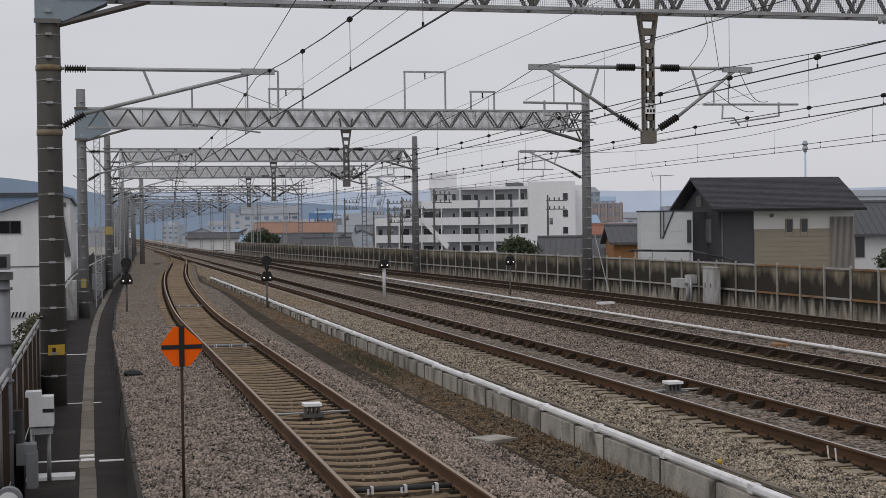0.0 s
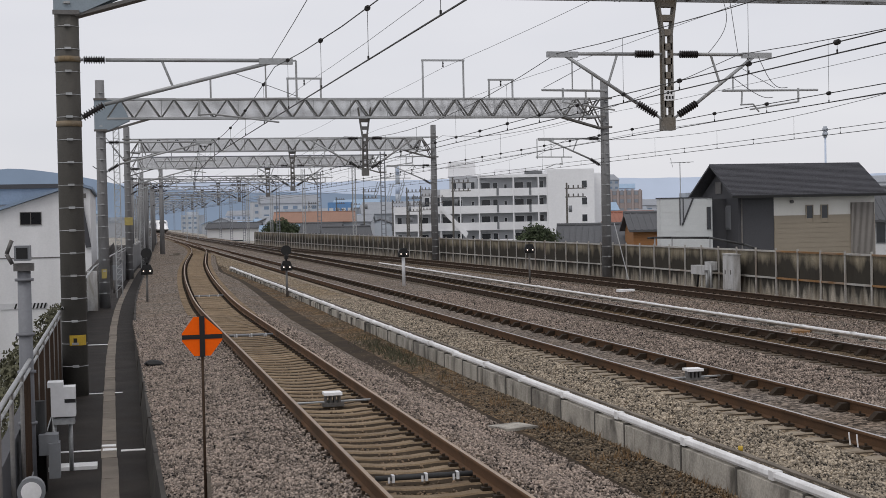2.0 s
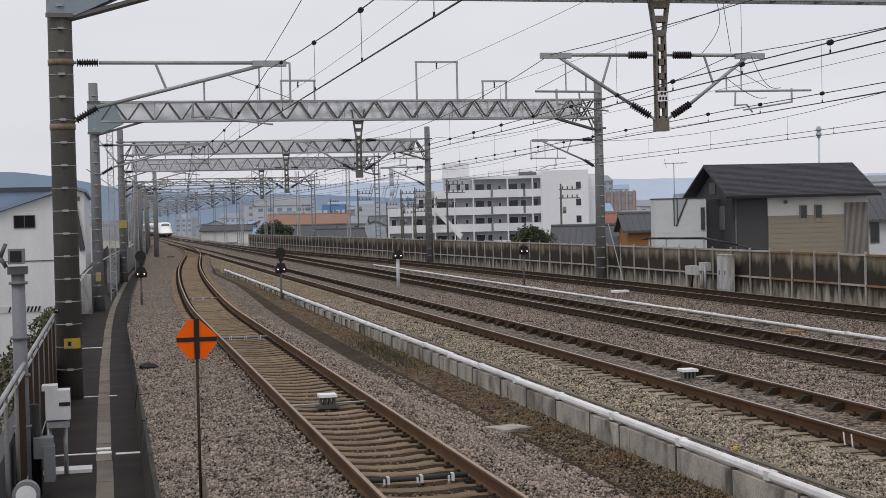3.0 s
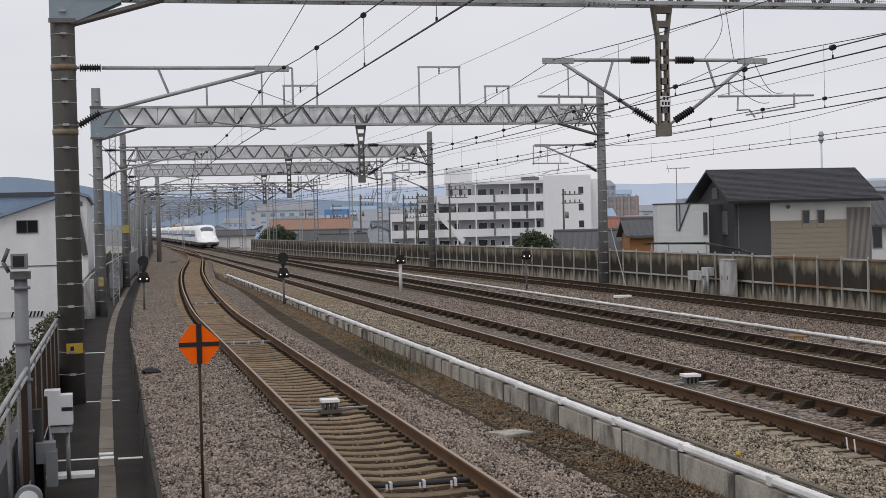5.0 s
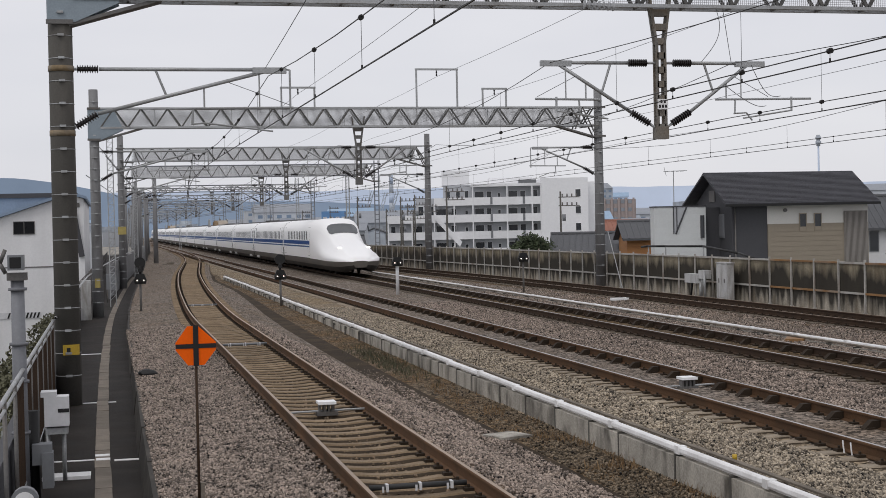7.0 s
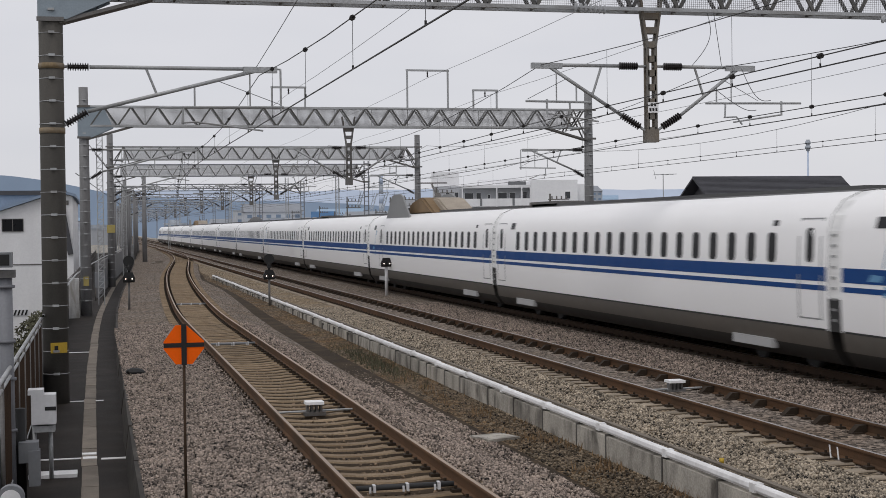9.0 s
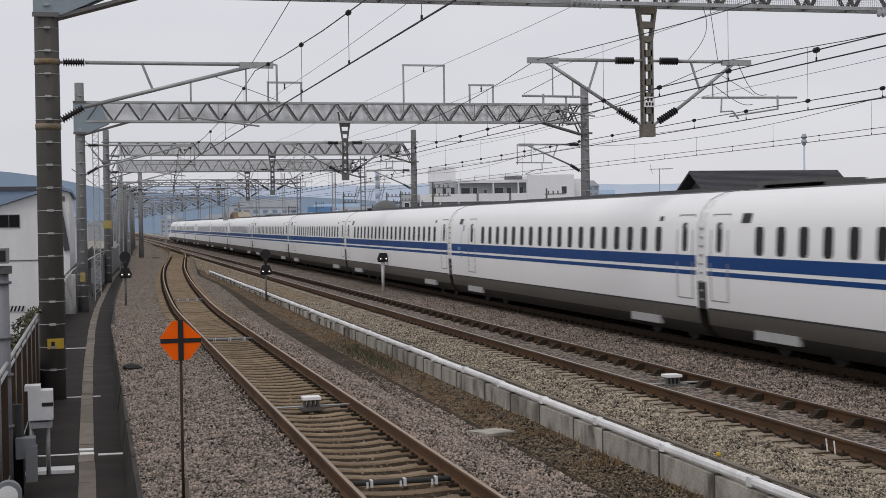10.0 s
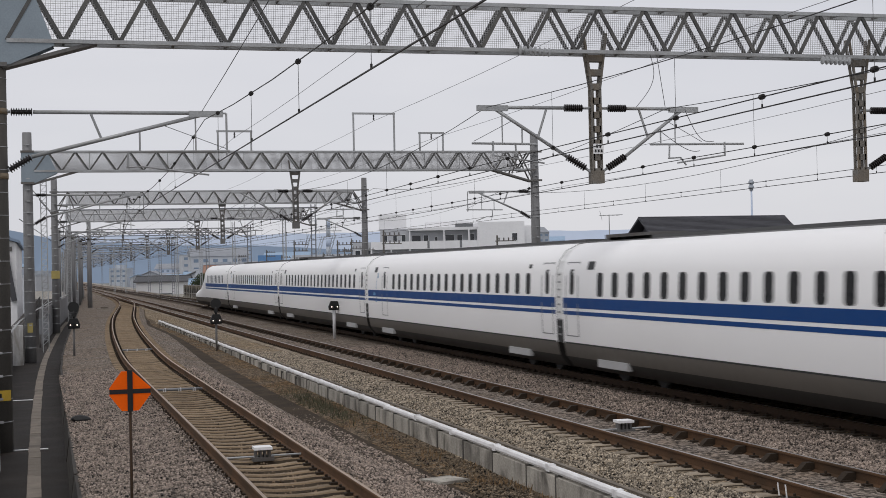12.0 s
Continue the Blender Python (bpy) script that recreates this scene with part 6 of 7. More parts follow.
def tree(right, ahead, base, size, n, leaf, label, name="tree"):
    rg = random.Random(int(right * 10 + ahead))
    x, y = town(right, ahead)
    t = thing(name, label, "tree", at=pose(x, y, 0), group="trees beyond the fence")
    bm = bmesh.new()
    rod(bm, (0, 0, GZ), (0, 0, base + size[2] * 0.4), 0.22, 8, 0.08)
    for i in range(6):
        a = i * 1.05
        rod(bm, (0, 0, base - 0.5 + i * 0.15), (math.cos(a) * size[0] * 0.6, math.sin(a) * size[1] * 0.6, base + size[2] * 0.5), 0.07, 6, 0.02)
    part("trunk", bm, M_BARK, t)
    bm = bmesh.new()
    leaves_mesh(bm, (0, 0, base), size, n, leaf, rg)
    leaves_mesh(bm, (size[0] * 0.4, 0, base + 0.1), (size[0] * 0.7, size[1] * 0.7, size[2] * 0.7), n // 3, leaf, rg)
    part("crown", bm, M_LEAF, t)


tree(7.4, 118, 0.3, (2.3, 2.0, 2.4), 3200, 0.16, "dark green bushy tree rising behind the parapet")
tree(-24.7, 215, 0.6, (3.6, 2.6, 3.2), 3000, 0.2, "dark green shrub beyond the fence")
tree(29.8, 92, 0.2, (1.6, 1.4, 1.7), 1600, 0.12, "green garden shrub beside the house")
# bramble beside the far line
bm = bmesh.new()
rg = random.Random(9)
for i in range(20):
    y = 150 + i * 3.0
    leaves_mesh(bm, (along(FENCE, y) + 0.8 + rg.uniform(0, 1.5), y, -0.3), (0.9, 1.4, rg.uniform(0.3, 0.9)), 60, 0.16, rg)
tagged(part("trackside_brambles", bm, M_WEED), "dull green scrub along the far track", "scrub", kind="stuff")
# dark wall closing the far walkway, with posts and a pale conduit
for k in range(-3, 24):
    bm = bmesh.new()
    ya, yb = 106 + k * 6.0, 106 + k * 6.0 + 5.96
    xa, xb = 0.72 + (ya - 106) * 0.0431, 0.72 + (yb - 106) * 0.0431
    top = 1.15 + 0.05 * (k % 3 == 0) - 0.006 * k
    v = [bm.verts.new(p) for p in ((xa - 0.07, ya, -0.9), (xa + 0.07, ya, -0.9), (xb + 0.07, yb, -0.9), (xb - 0.07, yb, -0.9),
                                   (xa - 0.07, ya, top), (xa + 0.07, ya, top), (xb + 0.07, yb, top), (xb - 0.07, yb, top))]
    for f in ((0, 1, 2, 3), (4, 5, 6, 7), (0, 1, 5, 4), (1, 2, 6, 5), (2, 3, 7, 6), (3, 0, 4, 7)):
        bm.faces.new([v[n] for n in f])
    tagged(part("wall_west", bm, M_POST_GREY), "dark grey weathered wall panel beside the far walkway", "wall", kind="structure")
for x, y, h in ((1.84, 150, 7.8), (2.9, 170, 8.2), (3.8, 190, 8.6), (5.2, 210, 8.4), (4.6, 235, 8.6), (6.3, 250, 8.4), (3.2, 182, 6.0), (2.5, 136, 7.2), (3.4, 158, 7.4), (4.4, 176, 7.6), (5.1, 198, 7.8), (6.0, 224, 8.0), (6.7, 264, 8.2)):
    p = thing("concrete_mast", "slim grey concrete mast beside the line", "mast", group="concrete masts")
    bm = bmesh.new()
    rod(bm, (x, y, -0.9), (x, y, h), 0.17, 10, 0.13)
    part("shaft", bm, M_POST_GREY, p)
    bm = bmesh.new()
    strut(bm, (x - 0.9, y, h - 0.6), (x + 1.0, y, h - 0.6), 0.08, 0.08)
    part("crossarm", bm, M_GALV_DARK, p)
    insulator((x + 0.9, y, h - 1.0), (x + 1.9, y, h - 0.7), p, 0.09, 6)
wire("cable_conduit", [(-1.2, 34, 1.2), (-1.1, 50, 1.15), (-0.9, 66, 1.2), (-0.2, 84, 1.3), (0.6, 104, 1.32), (2.6, 150, 1.28), (6.4, 238, 1.1)], 0.035, M_GALV, "pale conduit slung along the walkway wall")
bm = bmesh.new()
box(bm, 0.72, 1.28, 103.70, 103.73, 2.95, 3.5)
tagged(part("post_label", bm, M_YELLOW_FADED), "faded yellow plate strapped to a gantry post", "label plate")
bm = bmesh.new()
box(bm, -0.62, -0.38, 69.40, 69.43, 0.55, 0.98)
tagged(part("post_label", bm, M_YELLOW_FADED), "small faded yellow plate strapped to a post", "label plate")
for dx, z in ((0.0, 7.4), (0.5, 6.7), (-0.4, 5.8)):
    wire("side_feeder_wire", [(-0.5 + dx, 69.7, z), (1.0 + dx, 104, z - 0.1), (2.5 + dx, 136, z - 0.3), (4.4 + dx, 176, z - 0.1), (6.0 + dx, 224, z), (6.7 + dx, 264, z)], 0.02, M_WIRE,
         "dark feeder wire strung along the side masts")
# planting below the walkway railing
bm = bmesh.new()
for i in range(26):
    y = 22 + i * 2.6
    leaves_mesh(bm, (-3.0 + rg.uniform(-0.6, 0.5), y, -2.2), (1.1, 1.7, rg.uniform(0.6, 1.4)), 260, 0.11, rg)
tagged(part("embankment_planting", bm, M_WEED), "dull green planting below the walkway railing", "planting", kind="stuff")
# dry weeds on the dirt strip
bm = bmesh.new()
for i in range(11000):
    y = 12 + (rg.random() ** 1.5) * 60
    x = rg.uniform(6.95, 7.75)
    if noise.noise(Vector((x * 1.6, y * 0.7, 0))) < 0.16:
        continue
    h = rg.uniform(0.05, 0.2)
    a = rg.uniform(0, 6.28)
    p = Vector((x, y, -0.64))
    s1 = Vector((math.cos(a), math.sin(a), 0))
    f = [bm.verts.new(p + s1 * 0.012), bm.verts.new(p - s1 * 0.012), bm.verts.new(p + Vector((rg.uniform(-0.08, 0.08), rg.uniform(-0.08, 0.08), h)))]
    bm.faces.new(f)
tagged(part("dry_weeds", bm, M_LEAF_DRY), "sparse dry straw-coloured weeds along the low wall", "weeds", kind="stuff")
bm = bmesh.new()
for y0, n in ((37, 600), (40, 900), (43, 600), (50, 300)):
    for i in range(n):
        x, y = 7.25 + rg.gauss(0, 0.25), y0 + rg.gauss(0, 1.6)
        p = Vector((x, y, -0.64))
        a = rg.uniform(0, 6.28)
        s1 = Vector((math.cos(a), math.sin(a), 0)) * 0.02
        bm.faces.new([bm.verts.new(p + s1), bm.verts.new(p - s1), bm.verts.new(p + Vector((rg.uniform(-0.1, 0.1), rg.uniform(-0.1, 0.1), rg.uniform(0.06, 0.22))))])
tagged(part("green_weeds", bm, M_WEED), "low green weeds growing by the wall", "weeds", kind="stuff")

# ---- loose ballast stones near the camera ----
def stones(x0, x1, y0, y1, count, height, seed, label, mat, size=0.58):
    r = np.random.RandomState(seed)
    base = np.array([(1, 0, 0), (-1, 0, 0), (0, 1, 0), (0, -1, 0), (0, 0, 1), (0, 0, -1)], float)
    tri = np.array([(0, 2, 4), (2, 1, 4), (1, 3, 4), (3, 0, 4), (2, 0, 5), (1, 2, 5), (3, 1, 5), (0, 3, 5)])
    xs = r.uniform(x0, x1, count)
    ys = y0 + (y1 - y0) * r.uniform(0, 1, count) ** 1.7
    zs = np.interp(xs, height[0], height[1])
    sz = size * r.uniform(0.026, 0.056, (count, 1, 1)) * (1 + 0.35 * r.uniform(-1, 1, (count, 6, 1)))
    q = r.normal(size=(count, 3, 3))
    q, _ = np.linalg.qr(q)
    v = np.einsum("nij,kj->nki", q, base) * sz
    v += np.stack([xs, ys, zs + r.uniform(-0.02, 0.035, count)], 1)[:, None, :]
    f = (tri[None] + 6 * np.arange(count)[:, None, None]).reshape(-1, 3)
    me = bpy.data.meshes.new("ballast_stones")
    me.vertices.add(count * 6)
    me.vertices.foreach_set("co", v.reshape(-1).astype(np.float32))
    me.loops.add(len(f) * 3)
    me.loops.foreach_set("vertex_index", f.reshape(-1).astype(np.int32))
    me.polygons.add(len(f))
    me.polygons.foreach_set("loop_start", np.arange(0, len(f) * 3, 3, dtype=np.int32))
    me.polygons.foreach_set("loop_total", np.full(len(f), 3, dtype=np.int32))
    me.materials.append(mat)
    me.update()
    me.validate()
    tagged(new("ballast_stones", me), label, "ballast", kind="stuff")


M_STONE = material("ballast_stone", (0.258, 0.208, 0.173), 0.9, vary=1.0, scale=3, fine=30, bump=0.0, island=True)
# Stones left of the loop track, about a tenth darker than the others.
M_STONE_DARKER = material("darker_ballast_stone", (0.232, 0.189, 0.158), 0.9, vary=1.0, scale=3, fine=30, bump=0.0, island=True)
M_RUST_STONE = material("rusty_stone", (0.14, 0.10, 0.065), 0.9, vary=1.0, scale=3, fine=30, bump=0.0, island=True)
M_RUBBLE = material("brown_rubble", (0.135, 0.105, 0.072), 0.9, vary=1.0, scale=3, fine=30, bump=0.0, island=True)
M_STONE_BROWN = material("ballast_stone_brown", (0.285, 0.240, 0.184), 0.9, vary=1.0, scale=3, fine=30, bump=0.0, island=True)
stones(0.56, 2.55, 14, 52, 95000, ([0.56, 0.9, 2.3, 3], [-0.35, -0.33, -0.235, -0.24]), 1, "loose grey ballast stones beside the loop track", M_STONE_DARKER)
stones(4.85, 6.6, 13, 52, 70000, ([4.8, 5.19, 6.14, 6.7], [-0.235, -0.235, -0.62, -0.62]), 2, "loose grey ballast stones on the shoulder", M_STONE)
stones(8.05, 9.68, 15, 60, 46000, ([8, 9.4, 10], [-0.24, -0.235, -0.24]), 3, "loose brownish ballast stones beside the main track", M_STONE_BROWN)
stones(12.0, 14.6, 20, 62, 42000, ([12, 12.4, 13.3, 14.2, 15], [-0.24, -0.235, -0.27, -0.235, -0.24]), 4, "loose grey ballast stones between the main tracks", M_STONE)
stones(2.44, 2.84, 14, 50, 9000, ([2, 3], [-0.205, -0.20]), 9, "loose grey ballast stones over the sleeper ends", M_STONE_DARKER)
stones(4.56, 4.95, 13, 50, 8000, ([4, 5], [-0.20, -0.21]), 10, "loose grey ballast stones over the sleeper ends", M_STONE)
stones(2.75, 4.65, 13, 40, 6000, ([2, 5], [-0.285, -0.285]), 8, "rusty brown stones between the loop sleepers", M_RUST_STONE)
stones(6.75, 7.78, 14, 60, 11000, ([6, 8], [-0.625, -0.60]), 5, "scattered brown rubble on the dirt strip", M_RUBBLE, 0.55)
stones(16.9, 18.4, 28, 70, 16000, ([16, 17.3, 18.5], [-0.24, -0.235, -0.26]), 6, "loose grey ballast stones beside the low wall", M_STONE)
stones(19.4, 21.6, 32, 75, 16000, ([18.75, 21.1, 22], [-0.50, -0.25, -0.25]), 7, "loose grey ballast stones beside the far loop", M_STONE)

# ---- the train ----
ZTOP = 3.78
SECTION = [(-1.02, 0.20), (-1.38, 0.28), (-1.60, 0.58), (-1.67, 0.95), (-1.695, 1.6), (-1.70, 2.2), (-1.665, 2.94), (-1.575, 3.25), (-1.35, 3.54), (-0.95, 3.72), (-0.45, ZTOP), (0.0, ZTOP + 0.01)]
SECTION = SECTION + [(-x, z) for x, z in SECTION[-2::-1]]
CAR, NOSE = 25.0, 27.35
train = thing("bullet_train", "white bullet train with blue stripes running on the main track", "train")


NOSE_TOP = [(0.0, 0.95), (0.12, 1.14), (0.4, 1.32), (1.0, 1.55), (2.0, 1.78), (3.5, 2.02), (5.0, 2.24), (6.2, 2.62), (7.2, 3.12), (8.2, 3.52), (9.4, 3.74), (11.0, ZTOP)]
NOSE_WIDE = [(0.0, 0.28), (0.1, 0.47), (0.25, 0.58), (0.5, 0.69), (0.8, 0.78), (1.3, 0.87), (1.9, 0.93), (3.2, 1.0), (5.0, 1.0), (11.0, 1.0)]
NOSE_PINCH = [(0.0, 0.30), (2.0, 0.28), (4.0, 0.30), (6.0, 0.30), (8.0, 0.20), (9.5, 0.09), (11.0, 0.0)]


def section_at(u):
    """Body section for the duck-billed nose: u is 0 at the tip and 1 where the body is full."""
    if u >= 1:
        return [(x, z) for x, z in SECTION]
    y = u * 11.0
    top, wid, pinch = along(NOSE_TOP, y), along(NOSE_WIDE, y), along(NOSE_PINCH, y)
    out = []
    for x, z in SECTION:
        drop = min(1.0, 0.45 + 0.55 * (y / 0.7) ** 0.5)
        zz = 0.78 + (z - 0.78) * drop if z < 0.9 else 0.9 + (z - 0.9) * (top - 0.9) / (ZTOP - 0.9)
        k = max(0.0, min(1.0, ((z - 0.9) / (ZTOP - 0.9) - 0.28) / 0.42))
        k = k * k * (3 - 2 * k)
        low = 1.0 if z > 0.5 else 0.97
        out.append((x * wid * low * (1 - pinch * k), zz))
    return out


def body_mesh(nose, y0, y1):
    """Lofted car body from y0 to y1 in the train's own length, nose tapering toward y0."""
    bm = bmesh.new()
    if nose:
        ys = [y0 + d for d in (0, 0.05, 0.15, 0.3, 0.5, 0.8, 1.3, 1.9, 2.6, 3.4, 4.2, 5.0, 5.8, 6.6, 7.4, 8.2, 9.0, 9.8, 10.7, 11.5)] + [y1 - 0.3]
    else:
        ys = [y0 + 0.25, y1 - 0.25]
    prev = None
    for y in ys:
        sec = section_at((y - y0) / 11.0) if nose else SECTION
        ring = [bm.verts.new((x, y, z)) for x, z in sec]
        if prev:
            for i in range(len(ring) - 1):
                f = bm.faces.new((prev[i], prev[i + 1], ring[i + 1], ring[i]))
                f.smooth = True
                mid = (sec[i][1] + sec[i + 1][1]) / 2
                low = i < 3 or i >= len(ring) - 4
                high = 9 <= i <= len(ring) - 11
                # the two lowest rows each side carry the painted under-train shade
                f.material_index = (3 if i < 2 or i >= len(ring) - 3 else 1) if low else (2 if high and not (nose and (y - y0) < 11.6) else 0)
        else:
            bm.faces.new([bm.verts.new(v.co) for v in ring]).material_index = 1 if nose else 3
        prev = ring
    bm.faces.new([bm.verts.new(v.co) for v in prev[::-1]]).material_index = 3
    return mesh_of("car_body", bm, [M_TRAIN, M_TRAIN_UNDER, M_ROOFTOP, M_SKIRT_DARK])


def shell(x_of_z, z0, z1, y0, y1, proud, steps=2):
    """A thin strip on both flanks following the body side."""
    bm = bmesh.new()
    for s in (-1, 1):
        zs = [z0 + (z1 - z0) * i / steps for i in range(steps + 1)]
        a = [bm.verts.new((s * (x_of_z(z) + proud), y0, z)) for z in zs]
        b = [bm.verts.new((s * (x_of_z(z) + proud), y1, z)) for z in zs]
        for i in range(steps):
            bm.faces.new((a[i], a[i + 1], b[i + 1], b[i]) if s < 0 else (a[i], b[i], b[i + 1], a[i + 1]))
    me = bpy.data.meshes.new("strip")
    bm.to_mesh(me)
    bm.free()
    return me


def flank(z):
    half = [(p[1], -p[0]) for p in SECTION[:12]]
    for (za, xa), (zb, xb) in zip(half[:-1], half[1:]):
        if za <= z <= zb:
            return xa + (xb - xa) * (z - za) / (zb - za)
    return half[-1][1]


def with_mat(me, m):
    me.materials.append(m)
    return me


STRIPE_1 = with_mat(shell(flank, 1.93, 2.215, 0.32, CAR - 0.32, 0.004), M_TRAIN_BLUE)
STRIPE_2 = with_mat(shell(flank, 1.745, 1.85, 0.32, CAR - 0.32, 0.004), M_TRAIN_BLUE)
SEAM = with_mat(shell(flank, 0.945, 0.985, 0.32, CAR - 0.32, 0.004), M_GAP)
NSTRIPE_1 = with_mat(shell(flank, 1.93, 2.215, 11.6, NOSE - 0.32, 0.004), M_TRAIN_BLUE)
NSTRIPE_2 = with_mat(shell(flank, 1.745, 1.85, 11.6, NOSE - 0.32, 0.004), M_TRAIN_BLUE)
NSEAM = with_mat(shell(flank, 0.945, 0.985, 11.6, NOSE - 0.32, 0.004), M_GAP)


def side_pane(w, z0, z1, proud, r=0.1):
    """A rounded pane, leaning with the flank at its height; made for the left side."""
    bm = bmesh.new()
    pts = []
    for cx_, cz_, a0 in ((w / 2 - r, z1 - r, 0), (-w / 2 + r, z1 - r, 90), (-w / 2 + r, z0 + r, 180), (w / 2 - r, z0 + r, 270)):
        for k in range(4):
            a = radians(a0 + 30 * k)
            pts.append((cx_ + r * math.cos(a), cz_ + r * math.sin(a)))
    f = [bm.verts.new((-(flank(z) + proud), y, z)) for y, z in pts]
    g = [bm.verts.new((-(flank(z) - 0.04), y, z)) for y, z in pts]
    bm.faces.new(f)
    n_ = len(f)
    for i in range(n_):
        bm.faces.new((f[i], g[i], g[(i + 1) % n_], f[(i + 1) % n_]))
    return bm


PANE = mesh_of("window", side_pane(0.40, 2.27, 2.90, 0.006), M_TRAINGLASS)
DOOR_GLASS = mesh_of("door_window", side_pane(0.3, 2.30, 3.0, 0.008), M_TRAINGLASS)
SIGN = mesh_of("destination_display", side_pane(0.48, 2.98, 3.2, 0.008, 0.03), M_TRAINGLASS)
bm = bmesh.new()
for ya, yb, za, zb in ((-0.49, -0.44, 1.15, 3.2), (0.44, 0.49, 1.15, 3.2), (-0.48, 0.48, 3.17, 3.2), (-0.48, 0.48, 1.15, 1.18)):
    zz = [za + (zb - za) * i / 5 for i in range(6)]
    for i in range(5):
        bm.faces.new([bm.verts.new((-(flank(z) + 0.006), y, z)) for y, z in ((ya, zz[i]), (yb, zz[i]), (yb, zz[i + 1]), (ya, zz[i + 1]))])
DOOR = mesh_of("door", bm, M_TRAIN_GREY)
bm = bmesh.new()
GSEC = [(x * 0.996, 0.5 + (z - 0.5) * 0.996) for x, z in SECTION if z > 0.9]
va = [bm.verts.new((x, -0.26, z)) for x, z in GSEC]
vb = [bm.verts.new((x, 0.26, z)) for x, z in GSEC]
for i in range(len(va) - 1):
    f = bm.faces.new((va[i], va[i + 1], vb[i + 1], vb[i]))
    f.material_index = 1 if i < 1 or i > len(va) - 3 else 0
for z in [1.15 + 0.21 * i for i in range(9)]:
    box(bm, -(flank(z) + 0.012), -(flank(z) - 0.02), -0.06, 0.10, z, z + 0.05)
for f in bm.faces[-54:]:
    f.material_index = 2
GANGWAY = mesh_of("gangway_shroud", bm, [M_TRAIN_SHROUD, M_GAP, M_TRAIN_GREY])
bm = bmesh.new()
for s in (-1, 1):
    for dy in (-1.25, 1.25):
        rod(bm, (s * 0.68, dy, 0.43), (s * 0.82, dy, 0.43), 0.43, 16)
    box(bm, s * 0.95 - 0.1, s * 0.95 + 0.1, -1.9, 1.9, 0.3, 0.7)
box(bm, -0.7, 0.7, -1.2, 1.2, 0.35, 0.8)
BOGIE = mesh_of("bogie", bm, M_GAP)
bm = bmesh.new()
box(bm, -1.66, -1.54, -1.0, 1.0, 0.42, 0.62)
STEP = mesh_of("bogie_cover", bm, M_TRAIN_ROOF)
bm = bmesh.new()
box(bm, -0.5, 0.5, -1.6, 1.6, ZTOP - 0.05, ZTOP + 0.16)
ROOFBOX = mesh_of("roof_unit", bm, M_GALV_DARK)


bm = bmesh.new()
box(bm, -0.5, 0.5, 0.9, CAR - 0.9, ZTOP - 0.03, ZTOP + 0.075)
STRIP = mesh_of("roof_strip", bm, M_ROOFTOP)


def sub(name, me, car, m=None):
    o = new(name, me)
    o.parent = car
    if m is not None:
        o.matrix_basis = m
    return o


def fit_out(car, y0, first, last, rear_door, pitch=1.012):
    """Windows, doors, displays, bogies of one car; y0 is where its own length starts."""
    n = 1 + round((last - first) / pitch)
    for i in range(n):
        sub("window", PANE, car, pose(0, y0 + first + i * pitch, 0))
    flip = pose(0, 0, 0, 0, 0, 180)
    for i in range(0, n, 4):
        sub("window", PANE, car, pose(0, y0 + first + i * pitch, 0) @ flip)
    for y in (y0 + 1.0, y0 + CAR - rear_door):
        sub("door", DOOR, car, pose(0, y, 0))
        sub("door_window", DOOR_GLASS, car, pose(0, y, 0))
    sub("destination_display", SIGN, car, pose(0, y0 + (last + 0.72 if rear_door < 2 else CAR - 1.75), 0))
    sub("number_plate", PLATE, car, pose(0, y0 + first - 0.1, 0))


PLATE = mesh_of("number_plate", side_pane(0.24, 3.04, 3.16, 0.008, 0.02), M_TRAINGLASS)
bm = bmesh.new()
for outline in (((0.20, 1.70), (0.04, 1.70), (-0.30, 2.95), (-0.14, 2.95)), ((0.30, 2.02), (0.24, 2.02), (0.0, 2.75), (0.02, 2.78)),
                ((0.75, 1.98), (0.30, 1.98), (0.22, 2.10), (0.62, 2.12))):
    bm.faces.new([bm.verts.new((-(flank(z) + 0.007), y, z)) for y, z in outline])
MARK = mesh_of("side_mark", bm, M_TRAIN_MARK)
mid_body = body_mesh(False, 0, CAR)
nose_body = body_mesh(True, 0, NOSE)
starts = [0.0] + [NOSE + CAR * i for i in range(14)] + [NOSE + CAR * 14]
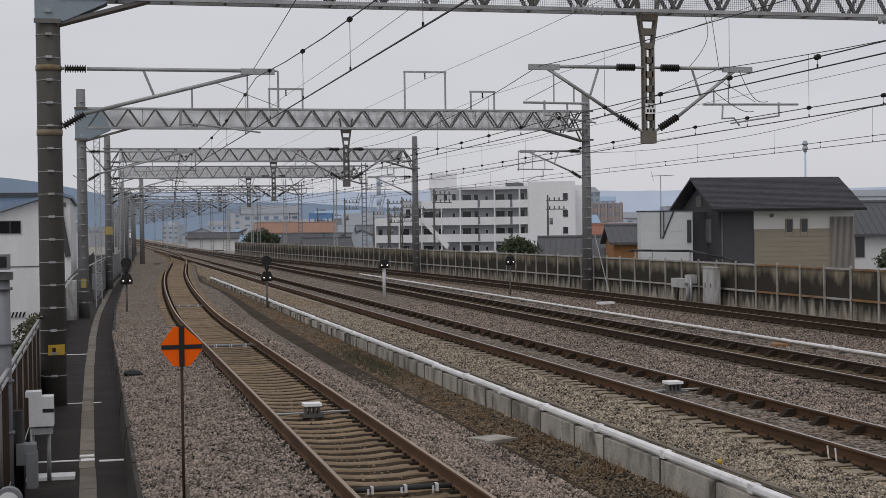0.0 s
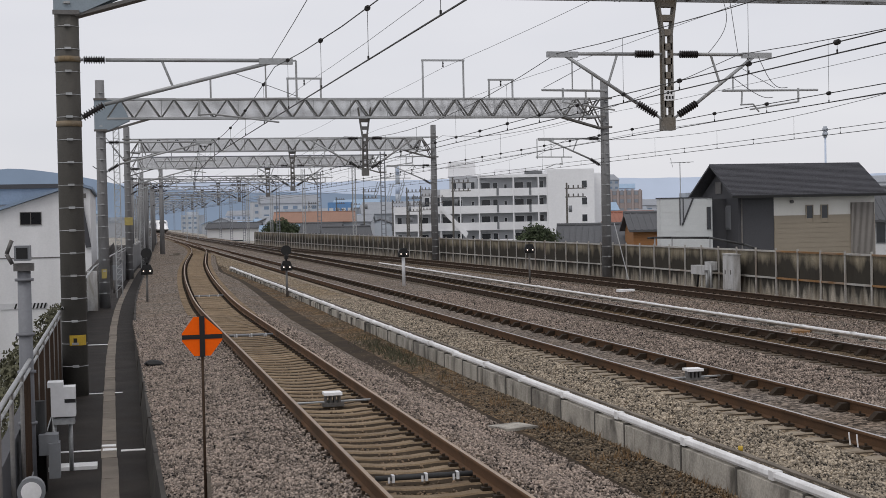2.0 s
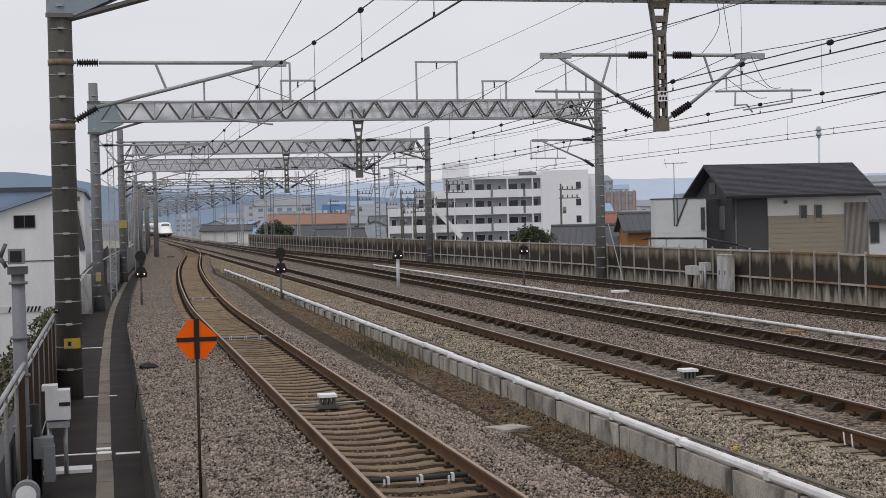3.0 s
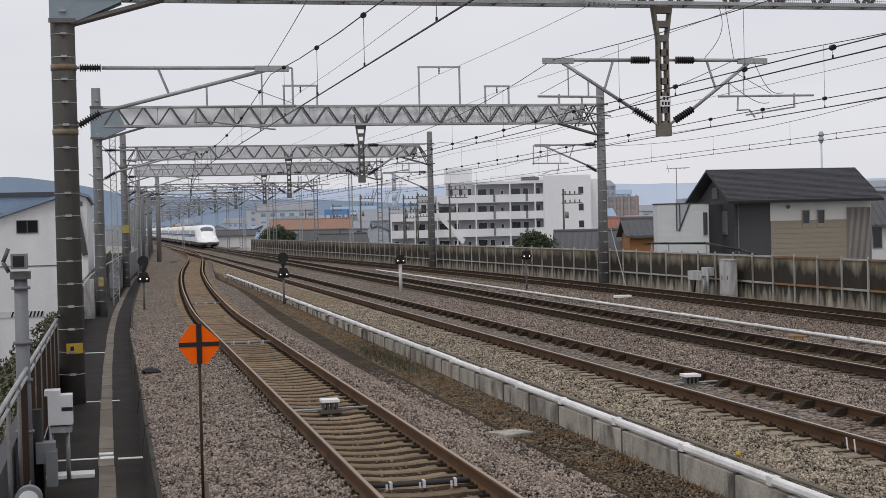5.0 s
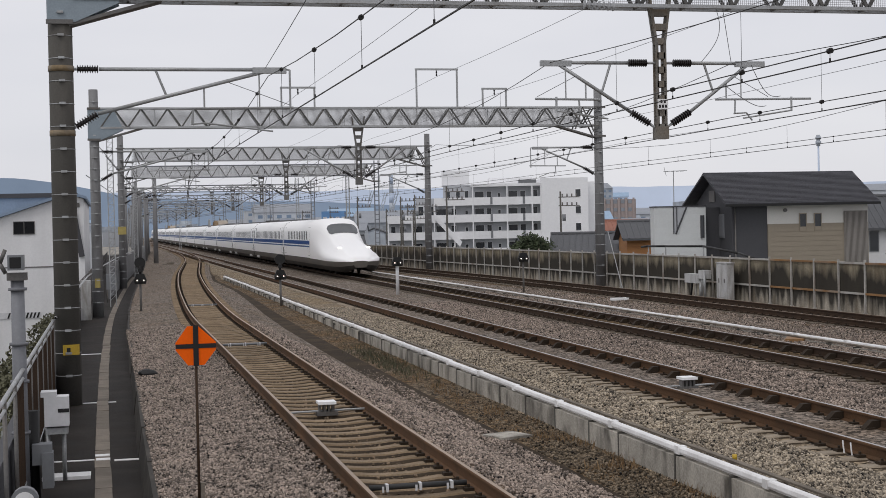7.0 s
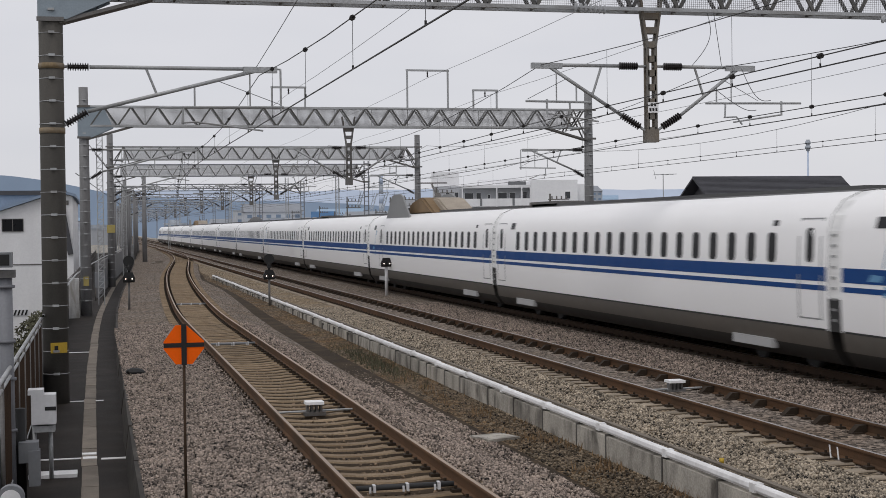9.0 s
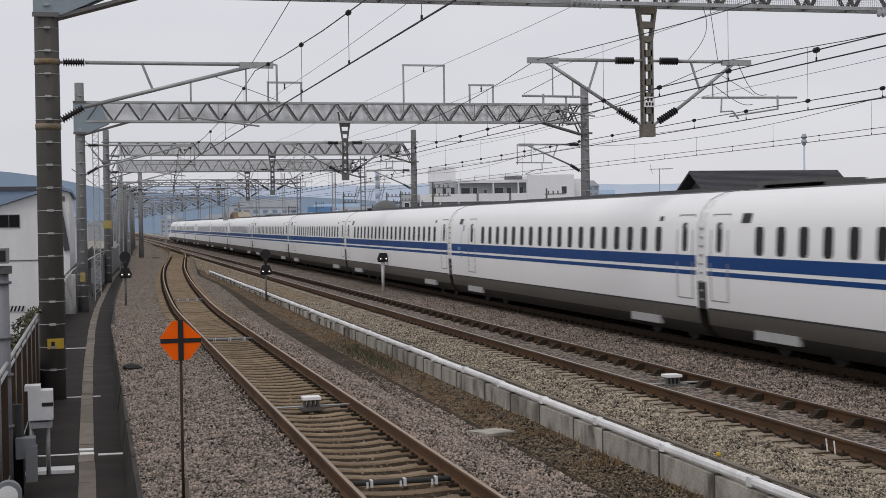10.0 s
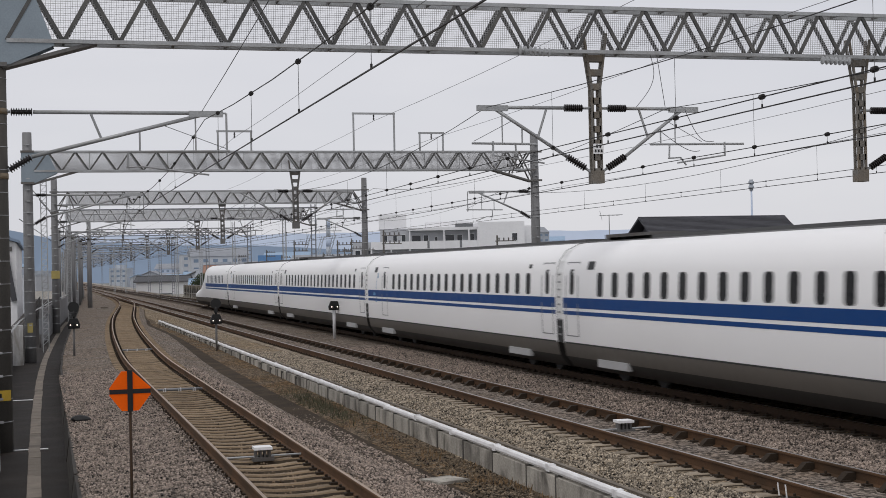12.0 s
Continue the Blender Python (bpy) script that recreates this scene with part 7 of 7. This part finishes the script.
for i, y0 in enumerate(starts):
    end = i in (0, 15)
    flip = i == 15
    car = new("train_car", nose_body if end else mid_body)
    car.parent = train
    length = NOSE if end else CAR
    car.matrix_basis = pose(0, y0 + length, 0, 0, 0, 180) if flip else pose(0, y0, 0)
    if end:
        for me in (NSTRIPE_1, NSTRIPE_2):
            sub("blue_stripe", me, car)
        sub("seam", NSEAM, car)
        if not flip:
            for k in range(12):
                sub("window", PANE, car, pose(0, 13.2 + k * 0.98, 0))
            sub("door", DOOR, car, pose(0, 12.0, 0))
            sub("door", DOOR, car, pose(0, 26.0, 0))
        else:
            for k in range(12):
                sub("window", PANE, car, pose(0, 13.2 + k * 0.98, 0, 0, 0, 180))
            sub("door", DOOR, car, pose(0, 26.0, 0, 0, 0, 180))
        for y in (6.5, NOSE - 3.75):
            sub("bogie", BOGIE, car, pose(0, y, 0))
    else:
        for me in (STRIPE_1, STRIPE_2):
            sub("blue_stripe", me, car)
        sub("seam", SEAM, car)
        sub("roof_strip", STRIP, car)
        fit_out(car, 0, 2.7, *((2.7 + 17 * 1.012, 3.5) if i % 2 == 0 else (2.7 + 19 * 1.012, 1.0)))
        if i % 2 == 0:
            sub("side_mark", MARK, car, pose(0, CAR - 2.05, 0))
        for y in (3.75, CAR - 3.75):
            sub("bogie", BOGIE, car, pose(0, y, 0))
            sub("bogie_cover", STEP, car, pose(0, y, 0))
    if i > 0:
        g = sub("gangway_shroud", GANGWAY, train, pose(0, y0, 0))
# windscreen and headlights on both ends
for flip in (False, True):
    base = pose(0, NOSE * 2 + CAR * 14, 0, 0, 0, 180) if flip else pose(0, 0, 0)
    bm = bmesh.new()
    rows_ = []
    for y in (6.45, 6.75, 7.1, 7.45, 7.75):
        sec = section_at(y / 11.0)
        row = []
        for k in range(9):
            t_ = 11 + (k - 4) * (3.1 if 6.5 < y < 7.7 else 2.6) / 4
            i0 = int(math.floor(t_))
            u_ = t_ - i0
            xa, za = sec[i0]
            xb, zb = sec[min(i0 + 1, len(sec) - 1)]
            row.append(bm.verts.new((xa + (xb - xa) * u_, y - 0.03, za + (zb - za) * u_ + 0.03)))
        rows_.append(row)
    for a, b in zip(rows_[:-1], rows_[1:]):
        for k in range(8):
            f = bm.faces.new((a[k], a[k + 1], b[k + 1], b[k]))
            f.smooth = True
    w = part("windscreen", bm, M_SCREEN, train)
    w.matrix_basis = base
    for s in (-1, 1):
        bm = bmesh.new()
        hx, hz = section_at(2.6 / 11.0)[8]
        bmesh.ops.create_icosphere(bm, subdivisions=2, radius=0.2)
        for v in bm.verts:
            v.co = Vector((s * abs(hx) + v.co.x * 0.8, 2.5 + v.co.y * 2.2, hz - 0.02 + v.co.z * 0.4))
        if not flip:
            part("headlight", bm, M_HEADLIGHT, train).matrix_basis = base
        else:
            bm.free()

# pantograph screens, covers and arms on two cars; a brown cover at one joint
def roof_gear(y, s):
    """s: which way along the train the gear points."""
    for sx in (-1, 1):
        bm = bmesh.new()
        prism(bm, [(y, ZTOP - 0.35), (y + s * 1.3, ZTOP + 0.70), (y + s * 1.6, ZTOP + 0.86), (y + s * 2.1, ZTOP + 0.93), (y + s * 3.6, ZTOP + 0.93), (y + s * 4.2, ZTOP + 0.80),
                   (y + s * 4.7, ZTOP + 0.45), (y + s * 6.0, ZTOP - 0.35)], "x", sx * 1.28 - 0.04, sx * 1.28 + 0.04)
        part("pantograph_screen", bm, M_TRAIN_GREY, train)
    bm = bmesh.new()
    prism(bm, [(y + s * 3.4, ZTOP - 0.1), (y + s * 3.6, ZTOP + 0.46), (y + s * 5.8, ZTOP + 0.72), (y + s * 6.5, ZTOP + 0.66), (y + s * 8.9, ZTOP - 0.1)], "x", -0.85, 0.75)
    bmesh.ops.bevel(bm, geom=list(bm.edges), offset=0.1, segments=2, affect="EDGES")
    part("insulator_cover", bm, M_TRAIN_BROWN, train)
    bm = bmesh.new()
    prism(bm, [(y + s * 6.2, ZTOP - 0.1), (y + s * 6.5, ZTOP + 0.70), (y + s * 7.6, ZTOP + 0.62), (y + s * 9.8, ZTOP - 0.05)], "x", -0.4, 0.95)
    bmesh.ops.bevel(bm, geom=list(bm.edges), offset=0.08, segments=2, affect="EDGES")
    part("rear_cover", bm, M_COVER_GREY, train)
    bm = bmesh.new()
    rod(bm, (0, y + s * 5.9, ZTOP + 0.75), (0, y + s * 4.9, ZTOP + 1.30), 0.045, 8)
    rod(bm, (0, y + s * 4.9, ZTOP + 1.30), (0, y + s * 4.8, ZTOP + 1.42), 0.04, 8)
    rod(bm, (-0.75, y + s * 4.8, ZTOP + 1.43), (0.75, y + s * 4.8, ZTOP + 1.43), 0.03, 8)
    rod(bm, (0, y + s * 5.8, ZTOP + 0.62), (0, y + s * 6.1, ZTOP + 0.8), 0.16, 10)
    part("pantograph_arm", bm, M_GALV_DARK, train)


roof_gear(NOSE + CAR * 4 - 3.0, -1)
roof_gear(NOSE + CAR * 10 + 9.3, -1)
bm = bmesh.new()
bmesh.ops.create_icosphere(bm, subdivisions=3, radius=1.0)
for v in bm.verts:
    v.co = Vector((v.co.x * 0.75, v.co.y * 1.7 + NOSE + CAR * 7 - 3.4, ZTOP - 0.2 + v.co.z * 0.75))
part("joint_cover", bm, M_ROOFTOP, train)
for i in range(1, 15, 2):
    o = new("roof_unit", ROOFBOX)
    o.parent = train
    o.matrix_basis = pose(0, NOSE + CAR * i - 2.2, 0)


# ---- what moves ----
def motions():
    speed = 70.6
    LAG = {**{i * 0.5: 5.0 for i in range(10)}, 5.0: 4.5, 5.5: 3.1, 6.0: 2.4, 6.5: 2.1, 7.0: 2.1, 7.5: 1.6, 8.0: 1.1, 8.5: 0.6, 9.0: 0.2, 9.5: 0.1, 10.0: 2.0, 10.5: 1.6, 11.0: -0.45, 11.5: -0.3, 12.0: -0.4}
    rows = []
    for i in range(25):
        t = i * 0.5
        y = -87.0 + speed * (9.5 - t) + LAG.get(t, 0.0)
        rows.append((t, pose(15.75 - 1.2 * max(0.0, min(1.0, (y - 200) / 170)), y, 0)))
    walk(train, rows)


motions()
